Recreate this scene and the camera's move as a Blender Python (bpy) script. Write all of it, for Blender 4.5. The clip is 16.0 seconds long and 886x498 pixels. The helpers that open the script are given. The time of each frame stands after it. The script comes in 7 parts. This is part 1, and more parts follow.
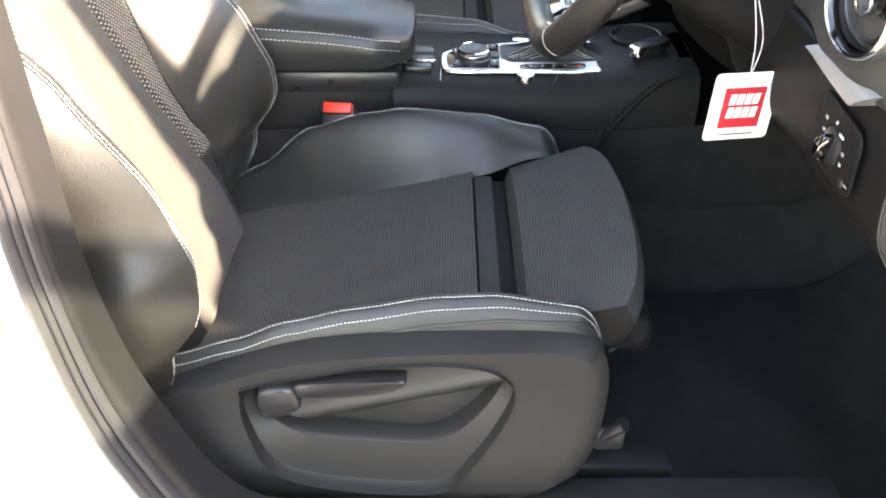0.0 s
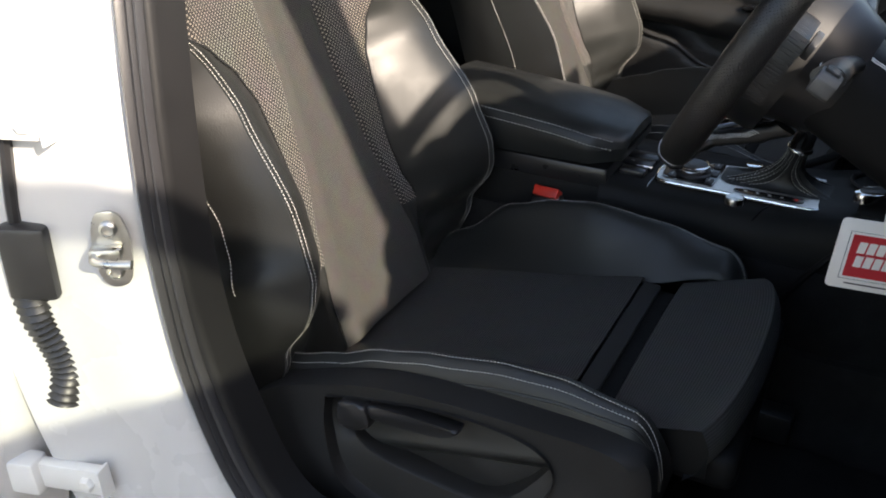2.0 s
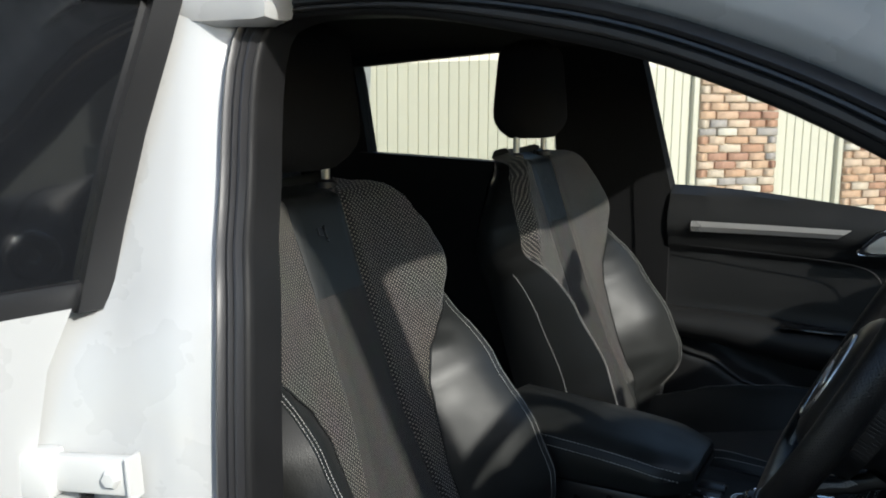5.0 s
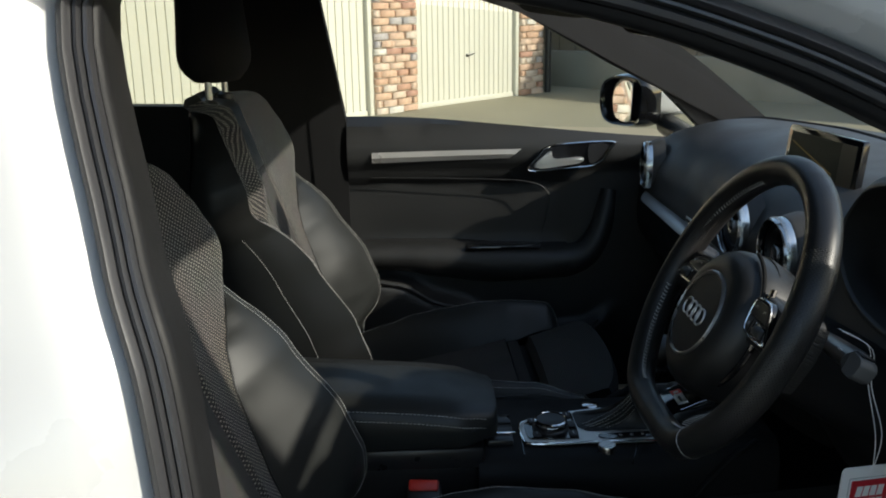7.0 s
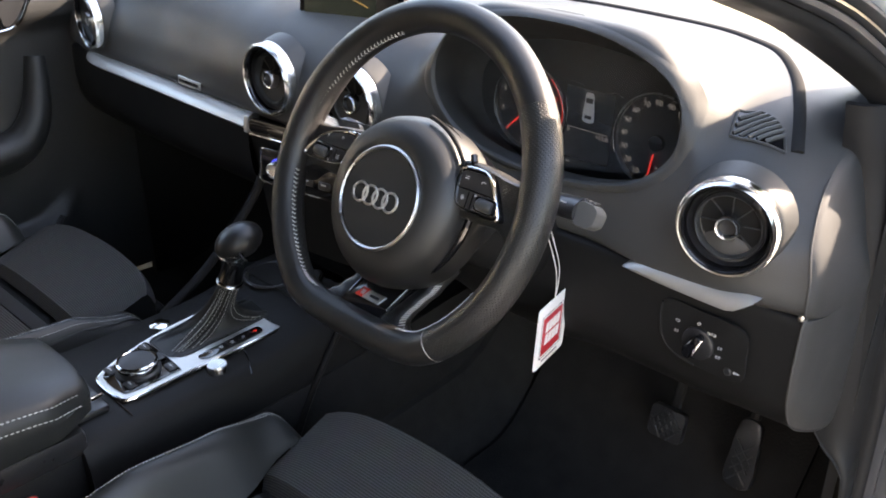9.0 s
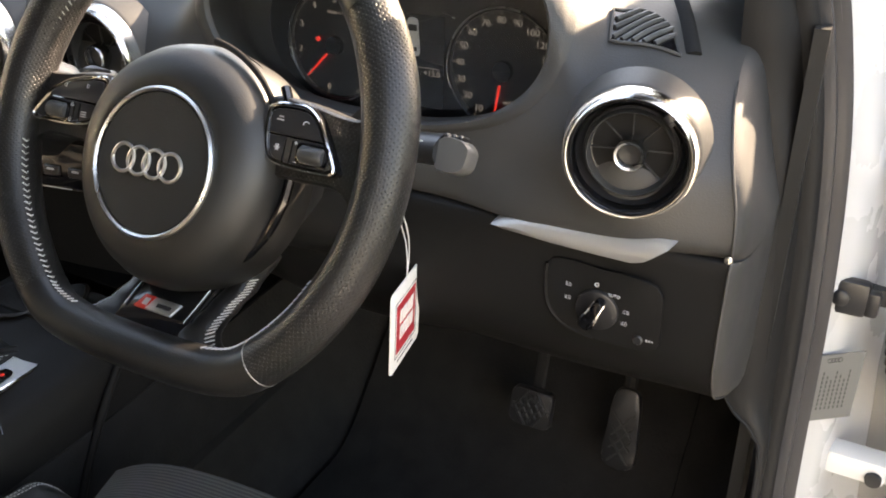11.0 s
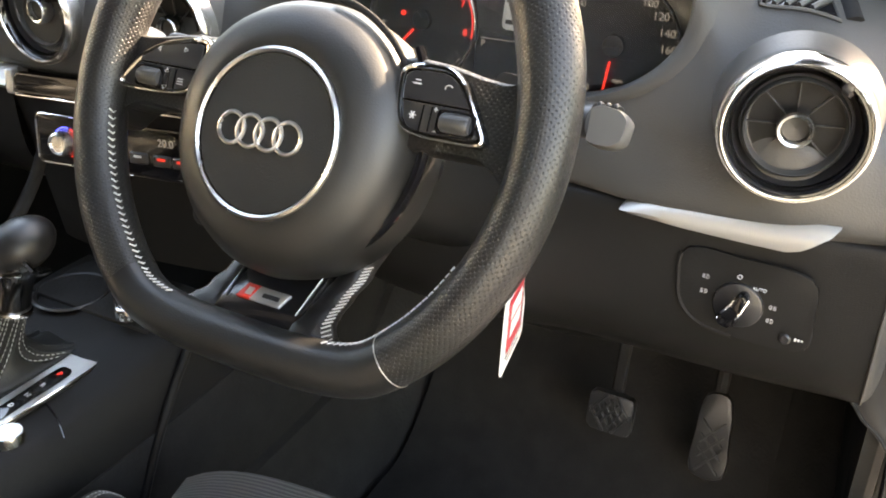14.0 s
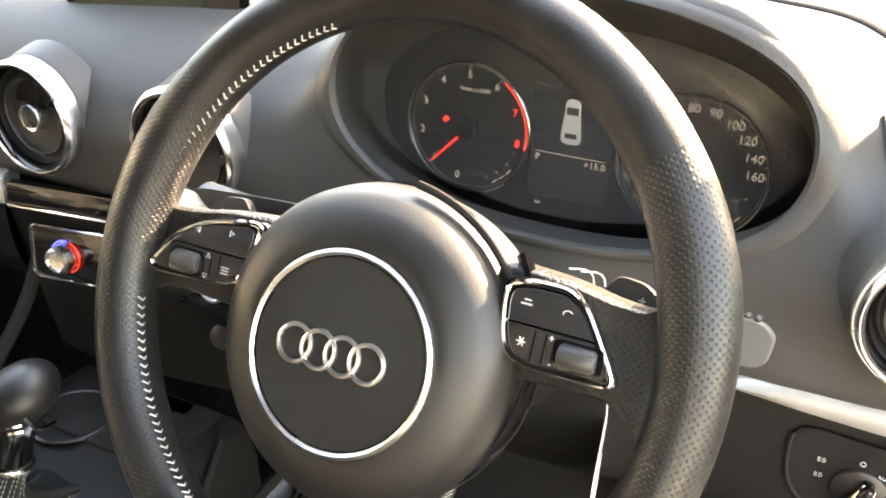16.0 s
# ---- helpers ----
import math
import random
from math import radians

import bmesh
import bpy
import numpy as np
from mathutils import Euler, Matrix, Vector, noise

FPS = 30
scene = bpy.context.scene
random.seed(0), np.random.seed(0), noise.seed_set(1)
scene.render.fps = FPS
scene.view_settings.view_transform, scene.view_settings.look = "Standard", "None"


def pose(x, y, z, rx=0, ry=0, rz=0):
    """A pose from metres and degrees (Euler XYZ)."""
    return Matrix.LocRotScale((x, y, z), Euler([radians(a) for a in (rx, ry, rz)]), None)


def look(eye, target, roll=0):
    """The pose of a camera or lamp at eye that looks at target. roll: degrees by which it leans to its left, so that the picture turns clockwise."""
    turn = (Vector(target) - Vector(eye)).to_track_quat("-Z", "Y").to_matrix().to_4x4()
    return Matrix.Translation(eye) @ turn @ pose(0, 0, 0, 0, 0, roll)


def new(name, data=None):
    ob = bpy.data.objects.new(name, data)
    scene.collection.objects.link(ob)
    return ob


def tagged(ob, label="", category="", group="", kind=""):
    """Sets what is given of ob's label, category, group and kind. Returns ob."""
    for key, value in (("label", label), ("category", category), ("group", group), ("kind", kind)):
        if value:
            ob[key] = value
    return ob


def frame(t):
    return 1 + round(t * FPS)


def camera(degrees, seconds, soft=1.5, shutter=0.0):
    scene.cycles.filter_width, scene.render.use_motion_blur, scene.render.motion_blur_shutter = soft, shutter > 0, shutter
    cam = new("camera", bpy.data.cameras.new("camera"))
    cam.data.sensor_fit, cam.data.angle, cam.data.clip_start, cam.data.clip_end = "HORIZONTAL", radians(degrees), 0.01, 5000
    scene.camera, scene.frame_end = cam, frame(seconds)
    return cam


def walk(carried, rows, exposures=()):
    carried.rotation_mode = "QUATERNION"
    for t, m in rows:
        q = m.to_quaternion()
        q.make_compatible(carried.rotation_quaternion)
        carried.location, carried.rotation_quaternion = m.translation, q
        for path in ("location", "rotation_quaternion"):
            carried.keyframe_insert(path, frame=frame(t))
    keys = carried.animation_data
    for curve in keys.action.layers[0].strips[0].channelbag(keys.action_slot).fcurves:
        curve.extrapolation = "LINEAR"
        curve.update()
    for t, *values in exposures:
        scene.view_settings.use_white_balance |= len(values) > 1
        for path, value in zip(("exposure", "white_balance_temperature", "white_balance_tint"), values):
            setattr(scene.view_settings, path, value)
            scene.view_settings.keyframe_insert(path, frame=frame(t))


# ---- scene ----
# Car axes: x forward, y to the car's left, z up; the steering wheel's hub is near (0, -0.385, 0.9).
cam = camera(52.4, 16.0, soft=1.9)
METRES, EYE, TILT = 2.3, 1.14, -35.0
ROWS = [
    (0.0, 0.0, 0.0, 0.0, 0.0, 0.0, -0.0),
    (0.5, 0.0436, -0.0483, -0.0047, 7.89, -0.21, -5.63),
    (1.0, 0.0988, -0.0378, -0.0123, 14.06, -1.1, -10.09),
    (1.5, 0.1211, -0.0162, -0.0071, 18.73, -0.68, -13.18),
    (2.0, 0.1294, -0.0041, -0.0037, 22.91, 3.65, -15.66),
    (2.5, 0.1343, 0.0074, 0.0014, 25.85, 9.73, -17.35),
    (3.0, 0.1368, 0.0112, 0.0074, 27.0, 15.97, -17.91),
    (3.5, 0.1371, 0.0089, 0.0099, 27.52, 20.53, -18.0),
    (3.7, 0.1252, 0.0119, 0.0115, 26.7525, 21.8672, -18.0547),
    (5.8, 0.0554, -0.0413, 0.0103, 15.3948, 21.3433, -9.792),
    (6.0, 0.0274, -0.0354, 0.0138, 12.0, 20.84, -7.53),
    (6.5, -0.0166, -0.0241, 0.0276, 6.43, 19.86, -3.78),
    (7.0, -0.0741, -0.017, 0.0434, -1.55, 19.27, 2.04),
    (7.5, -0.1344, -0.0027, 0.0586, -13.1, 17.0, 10.08),
    (8.0, -0.1606, 0.0291, 0.0836, -24.53, 10.86, 17.15),
    (8.2, -0.1663, 0.0475, 0.0923, -28.4758, 7.5882, 19.2603),
    (10.3, -0.164, 0.1535, 0.1627, -51.6973, -6.173, 28.4558),
    (10.5, -0.1451, 0.1626, 0.1536, -53.02, -6.94, 28.97),
    (11.0, -0.1073, 0.1913, 0.1262, -56.47, -9.03, 30.09),
    (11.5, -0.0832, 0.2328, 0.0974, -61.47, -11.65, 31.47),
    (12.0, -0.0709, 0.2504, 0.0879, -67.02, -14.4, 32.7),
    (12.5, -0.0688, 0.2507, 0.0956, -69.25, -15.4, 33.0),
    (13.0, -0.0818, 0.2431, 0.1159, -66.84, -13.84, 32.51),
    (13.5, -0.093, 0.2399, 0.1274, -61.38, -10.96, 31.3),
    (14.0, -0.1035, 0.2381, 0.1361, -56.04, -8.58, 29.78),
    (14.5, -0.1091, 0.2385, 0.1461, -52.29, -7.18, 28.55),
    (15.0, -0.1067, 0.2388, 0.161, -50.64, -6.66, 27.92),
    (15.5, -0.0967, 0.2463, 0.1797, -51.34, -6.97, 28.11),
    (16.0, -0.0665, 0.2644, 0.1907, -58.13, -10.21, 30.27),
]
walk(cam, [(t, pose(-0.146, -1.345, EYE, TILT, 0, 0) @ pose(METRES * x, METRES * y, METRES * z, 90 + pitch, roll, yaw)) for t, x, y, z, yaw, pitch, roll in ROWS],
     exposures=[(0.0, 4.58, 8700, 17), (0.6, 3.48, 8300, 17), (1.2, 2.60, 7900, 17), (2.0, 2.08, 7600, 15), (2.6, 1.50, 7200, 12), (3.5, 0.78, 6300, 7), (6.0, 0.64, 6400, 6), (7.0, 0.82, 6800, 5), (7.5, 1.45, 7400, 9), (8.2, 3.28, 7500, 19), (10.3, 3.66, 9600, 18), (11.0, 3.76, 9700, 18), (11.5, 4.20, 9700, 19), (12.3, 4.64, 9700, 19), (13.5, 4.42, 9800, 16), (14.5, 4.80, 10300, 16), (15.5, 5.02, 10700, 16), (16.0, 4.94, 10700, 16)])

# ---- light ----
SUN = Vector((1.0, -0.50, 0.62)).normalized()
world = bpy.data.worlds.new("world")
scene.world = world
world.use_nodes = True
wn = world.node_tree.nodes
wl = world.node_tree.links
sky = wn.new("ShaderNodeTexSky")
sky.sky_type = "NISHITA"
sky.sun_disc = False
sky.sun_elevation = math.asin(SUN.z)
sky.sun_rotation = math.atan2(SUN.x, SUN.y)
wl.new(sky.outputs[0], wn["Background"].inputs[0])
wn["Background"].inputs[1].default_value = 0.15
sun = new("sun", bpy.data.lights.new("sun", "SUN"))
sun.data.energy, sun.data.angle, sun.data.color = 2.8, radians(1.2), (1.0, 0.95, 0.88)
sun.matrix_world = look(SUN * 20, (0, 0, 0))


# ---- materials ----
def nodes_of(m):
    m.use_nodes = True
    t = m.node_tree
    return t, t.nodes, t.links, t.nodes["Principled BSDF"]


def surface(name, base, rough, metal=0.0, grain=400.0, bump=0.15, vary=0.18, patch=9.0, coat=0.0, spec=0.5, cells=False, rvary=0.08):
    """A solid surface with tone patches, fine grain relief and uneven gloss."""
    m = bpy.data.materials.new(name)
    t, n, l, p = nodes_of(m)
    co = n.new("ShaderNodeTexCoord")
    big = n.new("ShaderNodeTexNoise")
    big.inputs["Scale"].default_value, big.inputs["Detail"].default_value = patch, 5
    l.new(co.outputs["Object"], big.inputs["Vector"])
    mix = n.new("ShaderNodeMix")
    mix.data_type = "RGBA"
    mix.inputs["A"].default_value = (*[c * (1 - vary) for c in base], 1)
    mix.inputs["B"].default_value = (*[min(1, c * (1 + vary)) for c in base], 1)
    l.new(big.outputs["Fac"], mix.inputs["Factor"])
    l.new(mix.outputs["Result"], p.inputs["Base Color"])
    rr = n.new("ShaderNodeMapRange")
    rr.inputs["From Min"].default_value, rr.inputs["From Max"].default_value = 0.3, 0.7
    rr.inputs["To Min"].default_value, rr.inputs["To Max"].default_value = max(0.02, rough - rvary), min(1, rough + rvary)
    l.new(big.outputs["Fac"], rr.inputs["Value"])
    l.new(rr.outputs["Result"], p.inputs["Roughness"])
    p.inputs["Metallic"].default_value = metal
    p.inputs["Specular IOR Level"].default_value = spec
    p.inputs["Coat Weight"].default_value = coat
    if bump:
        fine = n.new("ShaderNodeTexVoronoi" if cells else "ShaderNodeTexNoise")
        fine.inputs["Scale"].default_value = grain
        l.new(co.outputs["Object"], fine.inputs["Vector"])
        b = n.new("ShaderNodeBump")
        b.inputs["Strength"].default_value, b.inputs["Distance"].default_value = bump, 0.001
        l.new(fine.outputs[0], b.inputs["Height"])
        l.new(b.outputs["Normal"], p.inputs["Normal"])
    return m


def dotted(name, ground, dot, pitch, size, rough, bump, turn=45.0, stretch=1.0, sheen=0.0, invert=False):
    """A regular lattice of dots laid along the UV map, which is in metres: woven mesh or perforation."""
    m = bpy.data.materials.new(name)
    t, n, l, p = nodes_of(m)
    uv = n.new("ShaderNodeUVMap")
    mp = n.new("ShaderNodeMapping")
    mp.inputs["Rotation"].default_value = (0, 0, radians(turn))
    mp.inputs["Scale"].default_value = (1 / pitch, stretch / pitch, 1)
    l.new(uv.outputs[0], mp.inputs["Vector"])
    v = n.new("ShaderNodeTexVoronoi")
    v.voronoi_dimensions = "2D"
    v.inputs["Scale"].default_value, v.inputs["Randomness"].default_value = 1.0, 0.10
    l.new(mp.outputs[0], v.inputs["Vector"])
    r = n.new("ShaderNodeMapRange")
    r.interpolation_type = "SMOOTHSTEP"
    r.inputs["From Min"].default_value, r.inputs["From Max"].default_value = size * 0.6, size
    r.inputs["To Min"].default_value, r.inputs["To Max"].default_value = 1, 0
    l.new(v.outputs["Distance"], r.inputs["Value"])
    co = n.new("ShaderNodeTexCoord")
    big = n.new("ShaderNodeTexNoise")
    big.inputs["Scale"].default_value = 14
    l.new(co.outputs["Object"], big.inputs["Vector"])
    mix = n.new("ShaderNodeMix")
    mix.data_type = "RGBA"
    mix.inputs["A"].default_value, mix.inputs["B"].default_value = (*ground, 1), (*dot, 1)
    l.new(r.outputs["Result"], mix.inputs["Factor"])
    tone = n.new("ShaderNodeMix")
    tone.data_type, tone.blend_type = "RGBA", "MULTIPLY"
    tone.inputs["Factor"].default_value = 0.35
    l.new(mix.outputs["Result"], tone.inputs["A"])
    l.new(big.outputs["Color"], tone.inputs["B"])
    l.new(tone.outputs["Result"], p.inputs["Base Color"])
    p.inputs["Roughness"].default_value = rough
    p.inputs["Sheen Weight"].default_value = sheen
    b = n.new("ShaderNodeBump")
    b.inputs["Strength"].default_value, b.inputs["Distance"].default_value = bump, 0.001
    b.invert = invert
    l.new(r.outputs["Result"], b.inputs["Height"])
    l.new(b.outputs["Normal"], p.inputs["Normal"])
    return m


def ribbed(name, dark, light, pitch, rough, bump):
    """Fine ribs along the UV map, in metres: knitted cloth."""
    m = bpy.data.materials.new(name)
    t, n, l, p = nodes_of(m)
    uv = n.new("ShaderNodeUVMap")
    w = n.new("ShaderNodeTexWave")
    w.wave_type, w.bands_direction = "BANDS", "Y"
    w.inputs["Scale"].default_value = 0.314 / pitch
    w.inputs["Distortion"].default_value, w.inputs["Detail"].default_value = 0.6, 1
    l.new(uv.outputs[0], w.inputs["Vector"])
    co = n.new("ShaderNodeTexCoord")
    fine = n.new("ShaderNodeTexNoise")
    fine.inputs["Scale"].default_value = 40
    fine.inputs["Detail"].default_value = 6
    l.new(co.outputs["Object"], fine.inputs["Vector"])
    mix = n.new("ShaderNodeMix")
    mix.data_type = "RGBA"
    mix.inputs["A"].default_value, mix.inputs["B"].default_value = (*dark, 1), (*light, 1)
    l.new(w.outputs["Fac"], mix.inputs["Factor"])
    tone = n.new("ShaderNodeMix")
    tone.data_type, tone.blend_type = "RGBA", "MULTIPLY"
    tone.inputs["Factor"].default_value = 0.4
    l.new(mix.outputs["Result"], tone.inputs["A"])
    l.new(fine.outputs["Color"], tone.inputs["B"])
    l.new(tone.outputs["Result"], p.inputs["Base Color"])
    p.inputs["Roughness"].default_value = rough
    b = n.new("ShaderNodeBump")
    b.inputs["Strength"].default_value, b.inputs["Distance"].default_value = bump, 0.001
    l.new(w.outputs["Fac"], b.inputs["Height"])
    l.new(b.outputs["Normal"], p.inputs["Normal"])
    return m


def glow(name, color, strength, spec=0.5):
    m = bpy.data.materials.new(name)
    t, n, l, p = nodes_of(m)
    p.inputs["Base Color"].default_value = (*[c * 0.02 for c in color], 1)
    p.inputs["Emission Color"].default_value = (*color, 1)
    p.inputs["Emission Strength"].default_value = strength
    p.inputs["Specular IOR Level"].default_value = spec
    return m


def pane(name, tint, gloss, haze=0.0):
    """Thin glass: clear, with a light reflection and, if asked, a pale film that paints in haze."""
    m = bpy.data.materials.new(name)
    t, n, l, p = nodes_of(m)
    clear = n.new("ShaderNodeBsdfTransparent")
    clear.inputs[0].default_value = (*tint, 1)
    shine = n.new("ShaderNodeBsdfGlossy")
    shine.inputs["Roughness"].default_value = 0.02
    w = n.new("ShaderNodeLayerWeight")
    w.inputs["Blend"].default_value = 0.5
    f = n.new("ShaderNodeMath")
    f.operation = "POWER"
    f.inputs[1].default_value = 5.0
    l.new(w.outputs["Facing"], f.inputs[0])
    g = n.new("ShaderNodeMath")
    g.operation = "MULTIPLY_ADD"
    g.inputs[1].default_value, g.inputs[2].default_value = gloss, gloss * 0.06
    l.new(f.outputs[0], g.inputs[0])
    mix = n.new("ShaderNodeMixShader")
    l.new(g.outputs[0], mix.inputs[0])
    l.new(clear.outputs[0], mix.inputs[1])
    l.new(shine.outputs[0], mix.inputs[2])
    last = mix
    if haze:
        film = n.new("ShaderNodeBsdfDiffuse")
        film.inputs[0].default_value = (0.75, 0.73, 0.70, 1)
        last = n.new("ShaderNodeMixShader")
        last.inputs[0].default_value = haze
        l.new(mix.outputs[0], last.inputs[1])
        l.new(film.outputs[0], last.inputs[2])
    l.new(last.outputs[0], n["Material Output"].inputs["Surface"])
    return m


def pieces(name, tones, rough=0.85):
    """Bricks and other repeated pieces, each with its own tone."""
    m = bpy.data.materials.new(name)
    t, n, l, p = nodes_of(m)
    info = n.new("ShaderNodeObjectInfo")
    ramp = n.new("ShaderNodeValToRGB")
    ramp.color_ramp.interpolation = "CONSTANT"
    e = ramp.color_ramp.elements
    while len(e) < len(tones):
        e.new(0.5)
    for i, c in enumerate(tones):
        e[i].position, e[i].color = i / len(tones), (*c, 1)
    l.new(info.outputs["Random"], ramp.inputs[0])
    co = n.new("ShaderNodeTexCoord")
    big = n.new("ShaderNodeTexNoise")
    big.inputs["Scale"].default_value, big.inputs["Detail"].default_value = 22, 6
    l.new(co.outputs["Object"], big.inputs["Vector"])
    tone = n.new("ShaderNodeMix")
    tone.data_type, tone.blend_type = "RGBA", "MULTIPLY"
    tone.inputs["Factor"].default_value = 0.4
    l.new(ramp.outputs[0], tone.inputs["A"])
    l.new(big.outputs["Fac"], tone.inputs["B"])
    l.new(tone.outputs["Result"], p.inputs["Base Color"])
    p.inputs["Roughness"].default_value = rough
    b = n.new("ShaderNodeBump")
    b.inputs["Strength"].default_value, b.inputs["Distance"].default_value = 0.5, 0.01
    l.new(big.outputs["Fac"], b.inputs["Height"])
    l.new(b.outputs["Normal"], p.inputs["Normal"])
    return m


LEATHER = surface("black_leather", (0.019, 0.0202, 0.0195), 0.39, grain=700, bump=0.10, cells=True, vary=0.2, patch=16, spec=0.34)
LEATHER_SIDE = surface("black_vinyl", (0.011, 0.0114, 0.011), 0.42, grain=600, bump=0.12, cells=True, patch=14, spec=0.36)
WHEEL_LEATHER = surface("smooth_wheel_leather", (0.0105, 0.0105, 0.0105), 0.38, grain=900, bump=0.10, cells=True, patch=40)
PERFORATED = dotted("perforated_leather", (0.013, 0.0128, 0.0124), (0.005, 0.005, 0.005), 0.0027, 0.30, 0.40, 0.8, invert=True)
MESH = dotted("sports_mesh_cloth", (0.0135, 0.0130, 0.012), (0.27, 0.25, 0.21), 0.0046, 0.32, 0.8, 0.8, turn=45, sheen=0.15)
CLOTH = ribbed("fine_knit_cloth", (0.022, 0.0215, 0.020), (0.068, 0.066, 0.060), 0.0021, 0.85, 0.35)
CLOTH_SEAT = ribbed("fine_knit_cushion_cloth", (0.020, 0.0197, 0.019), (0.066, 0.064, 0.059), 0.0036, 0.85, 0.5)
PLASTIC = surface("grained_black_plastic", (0.0105, 0.0104, 0.0104), 0.50, grain=900, bump=0.14, cells=True, patch=12, spec=0.12)
DASH = surface("soft_dash_skin", (0.043, 0.0425, 0.0408), 0.52, grain=750, bump=0.12, cells=True, patch=10, spec=0.42)
HOODSKIN = surface("instrument_hood_lining", (0.030, 0.0298, 0.029), 0.6, grain=750, bump=0.16, cells=True, patch=10, spec=0.4)
SMOKED = surface("smoked_chrome", (0.20, 0.195, 0.19), 0.16, 1.0, bump=0.0, vary=0.1)
VENTRING = surface("polished_vent_ring", (0.72, 0.72, 0.71), 0.20, 1.0, bump=0.0, vary=0.04, rvary=0.05)
RINGMETAL = surface("dim_metal_line", (0.35, 0.35, 0.36), 0.25, 1.0, bump=0.0, vary=0.05)
SHELL = surface("smooth_black_moulding", (0.019, 0.019, 0.0188), 0.46, grain=900, bump=0.12, cells=True, patch=12, spec=0.24)
HUBSKIN = surface("black_airbag_skin", (0.0105, 0.0105, 0.0100), 0.46, grain=900, bump=0.08, cells=True, patch=14, spec=0.6)
SATIN = surface("satin_black_plastic", (0.018, 0.018, 0.019), 0.34, grain=500, bump=0.03, patch=20)
GLOSS = surface("gloss_black_plastic", (0.006, 0.006, 0.007), 0.08, bump=0.0, patch=20, coat=0.5)
CARPET = surface("black_carpet", (0.0200, 0.0197, 0.0195), 0.95, grain=260, bump=0.9, vary=0.4, patch=30, spec=0.06)
PILLARCLOTH = surface("dark_grey_pillar_cloth", (0.050, 0.050, 0.052), 0.95, grain=300, bump=0.3, spec=0.2)
HEADLINER = surface("black_headliner_cloth", (0.018, 0.018, 0.0185), 0.95, grain=300, bump=0.3, spec=0.08)
TRIMSKIN = surface("grained_pillar_trim", (0.0125, 0.0125, 0.013), 0.5, grain=900, bump=0.12, cells=True, patch=12, spec=0.22)
SEALRUBBER = surface("grey_black_door_seal", (0.034, 0.034, 0.0365), 0.36, grain=200, bump=0.08, patch=6)
RUBBER = surface("black_door_rubber", (0.019, 0.0192, 0.0205), 0.36, grain=200, bump=0.1, patch=6)
CHROME = surface("polished_chrome", (0.82, 0.82, 0.81), 0.10, 1.0, bump=0.0, vary=0.03, rvary=0.03)
SATINCHROME = surface("satin_chrome", (0.62, 0.62, 0.61), 0.27, 1.0, bump=0.0, vary=0.05, rvary=0.05)
STEEL = surface("zinc_steel", (0.55, 0.54, 0.50), 0.32, 1.0, grain=300, bump=0.1, vary=0.15, patch=60)
ALU = surface("brushed_aluminium_trim", (0.70, 0.69, 0.66), 0.42, 1.0, grain=300, bump=0.05, vary=0.06)
SILVER = surface("satin_silver_trim", (0.42, 0.416, 0.40), 0.34, 0.45, grain=300, bump=0.04, vary=0.05)
PAINT = surface("white_car_paint", (0.53, 0.534, 0.531), 0.28, bump=0.0, vary=0.02, coat=0.6, rvary=0.05)
PAINT_DULL = surface("white_primer_paint", (0.72, 0.72, 0.70), 0.45, grain=150, bump=0.06, vary=0.06, patch=14)
RED = surface("red_plastic", (0.62, 0.035, 0.02), 0.38, bump=0.0, vary=0.05)
RED_PRINT = surface("red_print", (0.52, 0.025, 0.035), 0.5, bump=0.0, vary=0.1)
CARD = surface("white_card", (0.80, 0.78, 0.74), 0.6, grain=200, bump=0.05, vary=0.04)
THREAD = surface("pale_grey_thread", (0.46, 0.455, 0.43), 0.7, bump=0.0, vary=0.12)
MARK = surface("pale_grey_print", (0.55, 0.55, 0.55), 0.6, bump=0.0, vary=0.05)
LABEL = surface("silver_grey_label", (0.15, 0.15, 0.14), 0.5, bump=0.0, vary=0.08, patch=40)
CONCRETE = surface("yard_concrete", (0.26, 0.236, 0.160), 0.9, grain=60, bump=0.6, vary=0.22, patch=1.3)
# unseen near ground darkened to cut bounce light; pale concrete starts beneath the car
_t, _n, _l, _p = nodes_of(CONCRETE)
_co, _sep, _edge, _mix = _n.new("ShaderNodeTexCoord"), _n.new("ShaderNodeSeparateXYZ"), _n.new("ShaderNodeMapRange"), _n.new("ShaderNodeMix")
_l.new(_co.outputs["Object"], _sep.inputs[0])
_edge.inputs["From Min"].default_value, _edge.inputs["From Max"].default_value = -0.32, -0.28
_l.new(_sep.outputs["Y"], _edge.inputs["Value"])
_mix.data_type = "RGBA"
_mix.inputs["A"].default_value = (0.10, 0.10, 0.098, 1)
_l.new(_edge.outputs[0], _mix.inputs["Factor"])
_l.new(_p.inputs["Base Color"].links[0].from_socket, _mix.inputs["B"])
_l.new(_mix.outputs["Result"], _p.inputs["Base Color"])
BLOCKWALL = surface("rendered_wall", (0.29, 0.275, 0.225), 0.9, grain=30, bump=0.6, vary=0.3, patch=2.2)
TIMBER = surface("weathered_boards", (0.22, 0.188, 0.140), 0.85, grain=24, bump=0.5, vary=0.35, patch=3.5)
DOORPAINT = surface("cream_door_paint", (0.60, 0.575, 0.48), 0.5, grain=20, bump=0.1, vary=0.05, patch=1.5)
MORTAR = surface("lime_mortar", (0.62, 0.55, 0.45), 0.95, grain=120, bump=0.7, vary=0.2, patch=6)
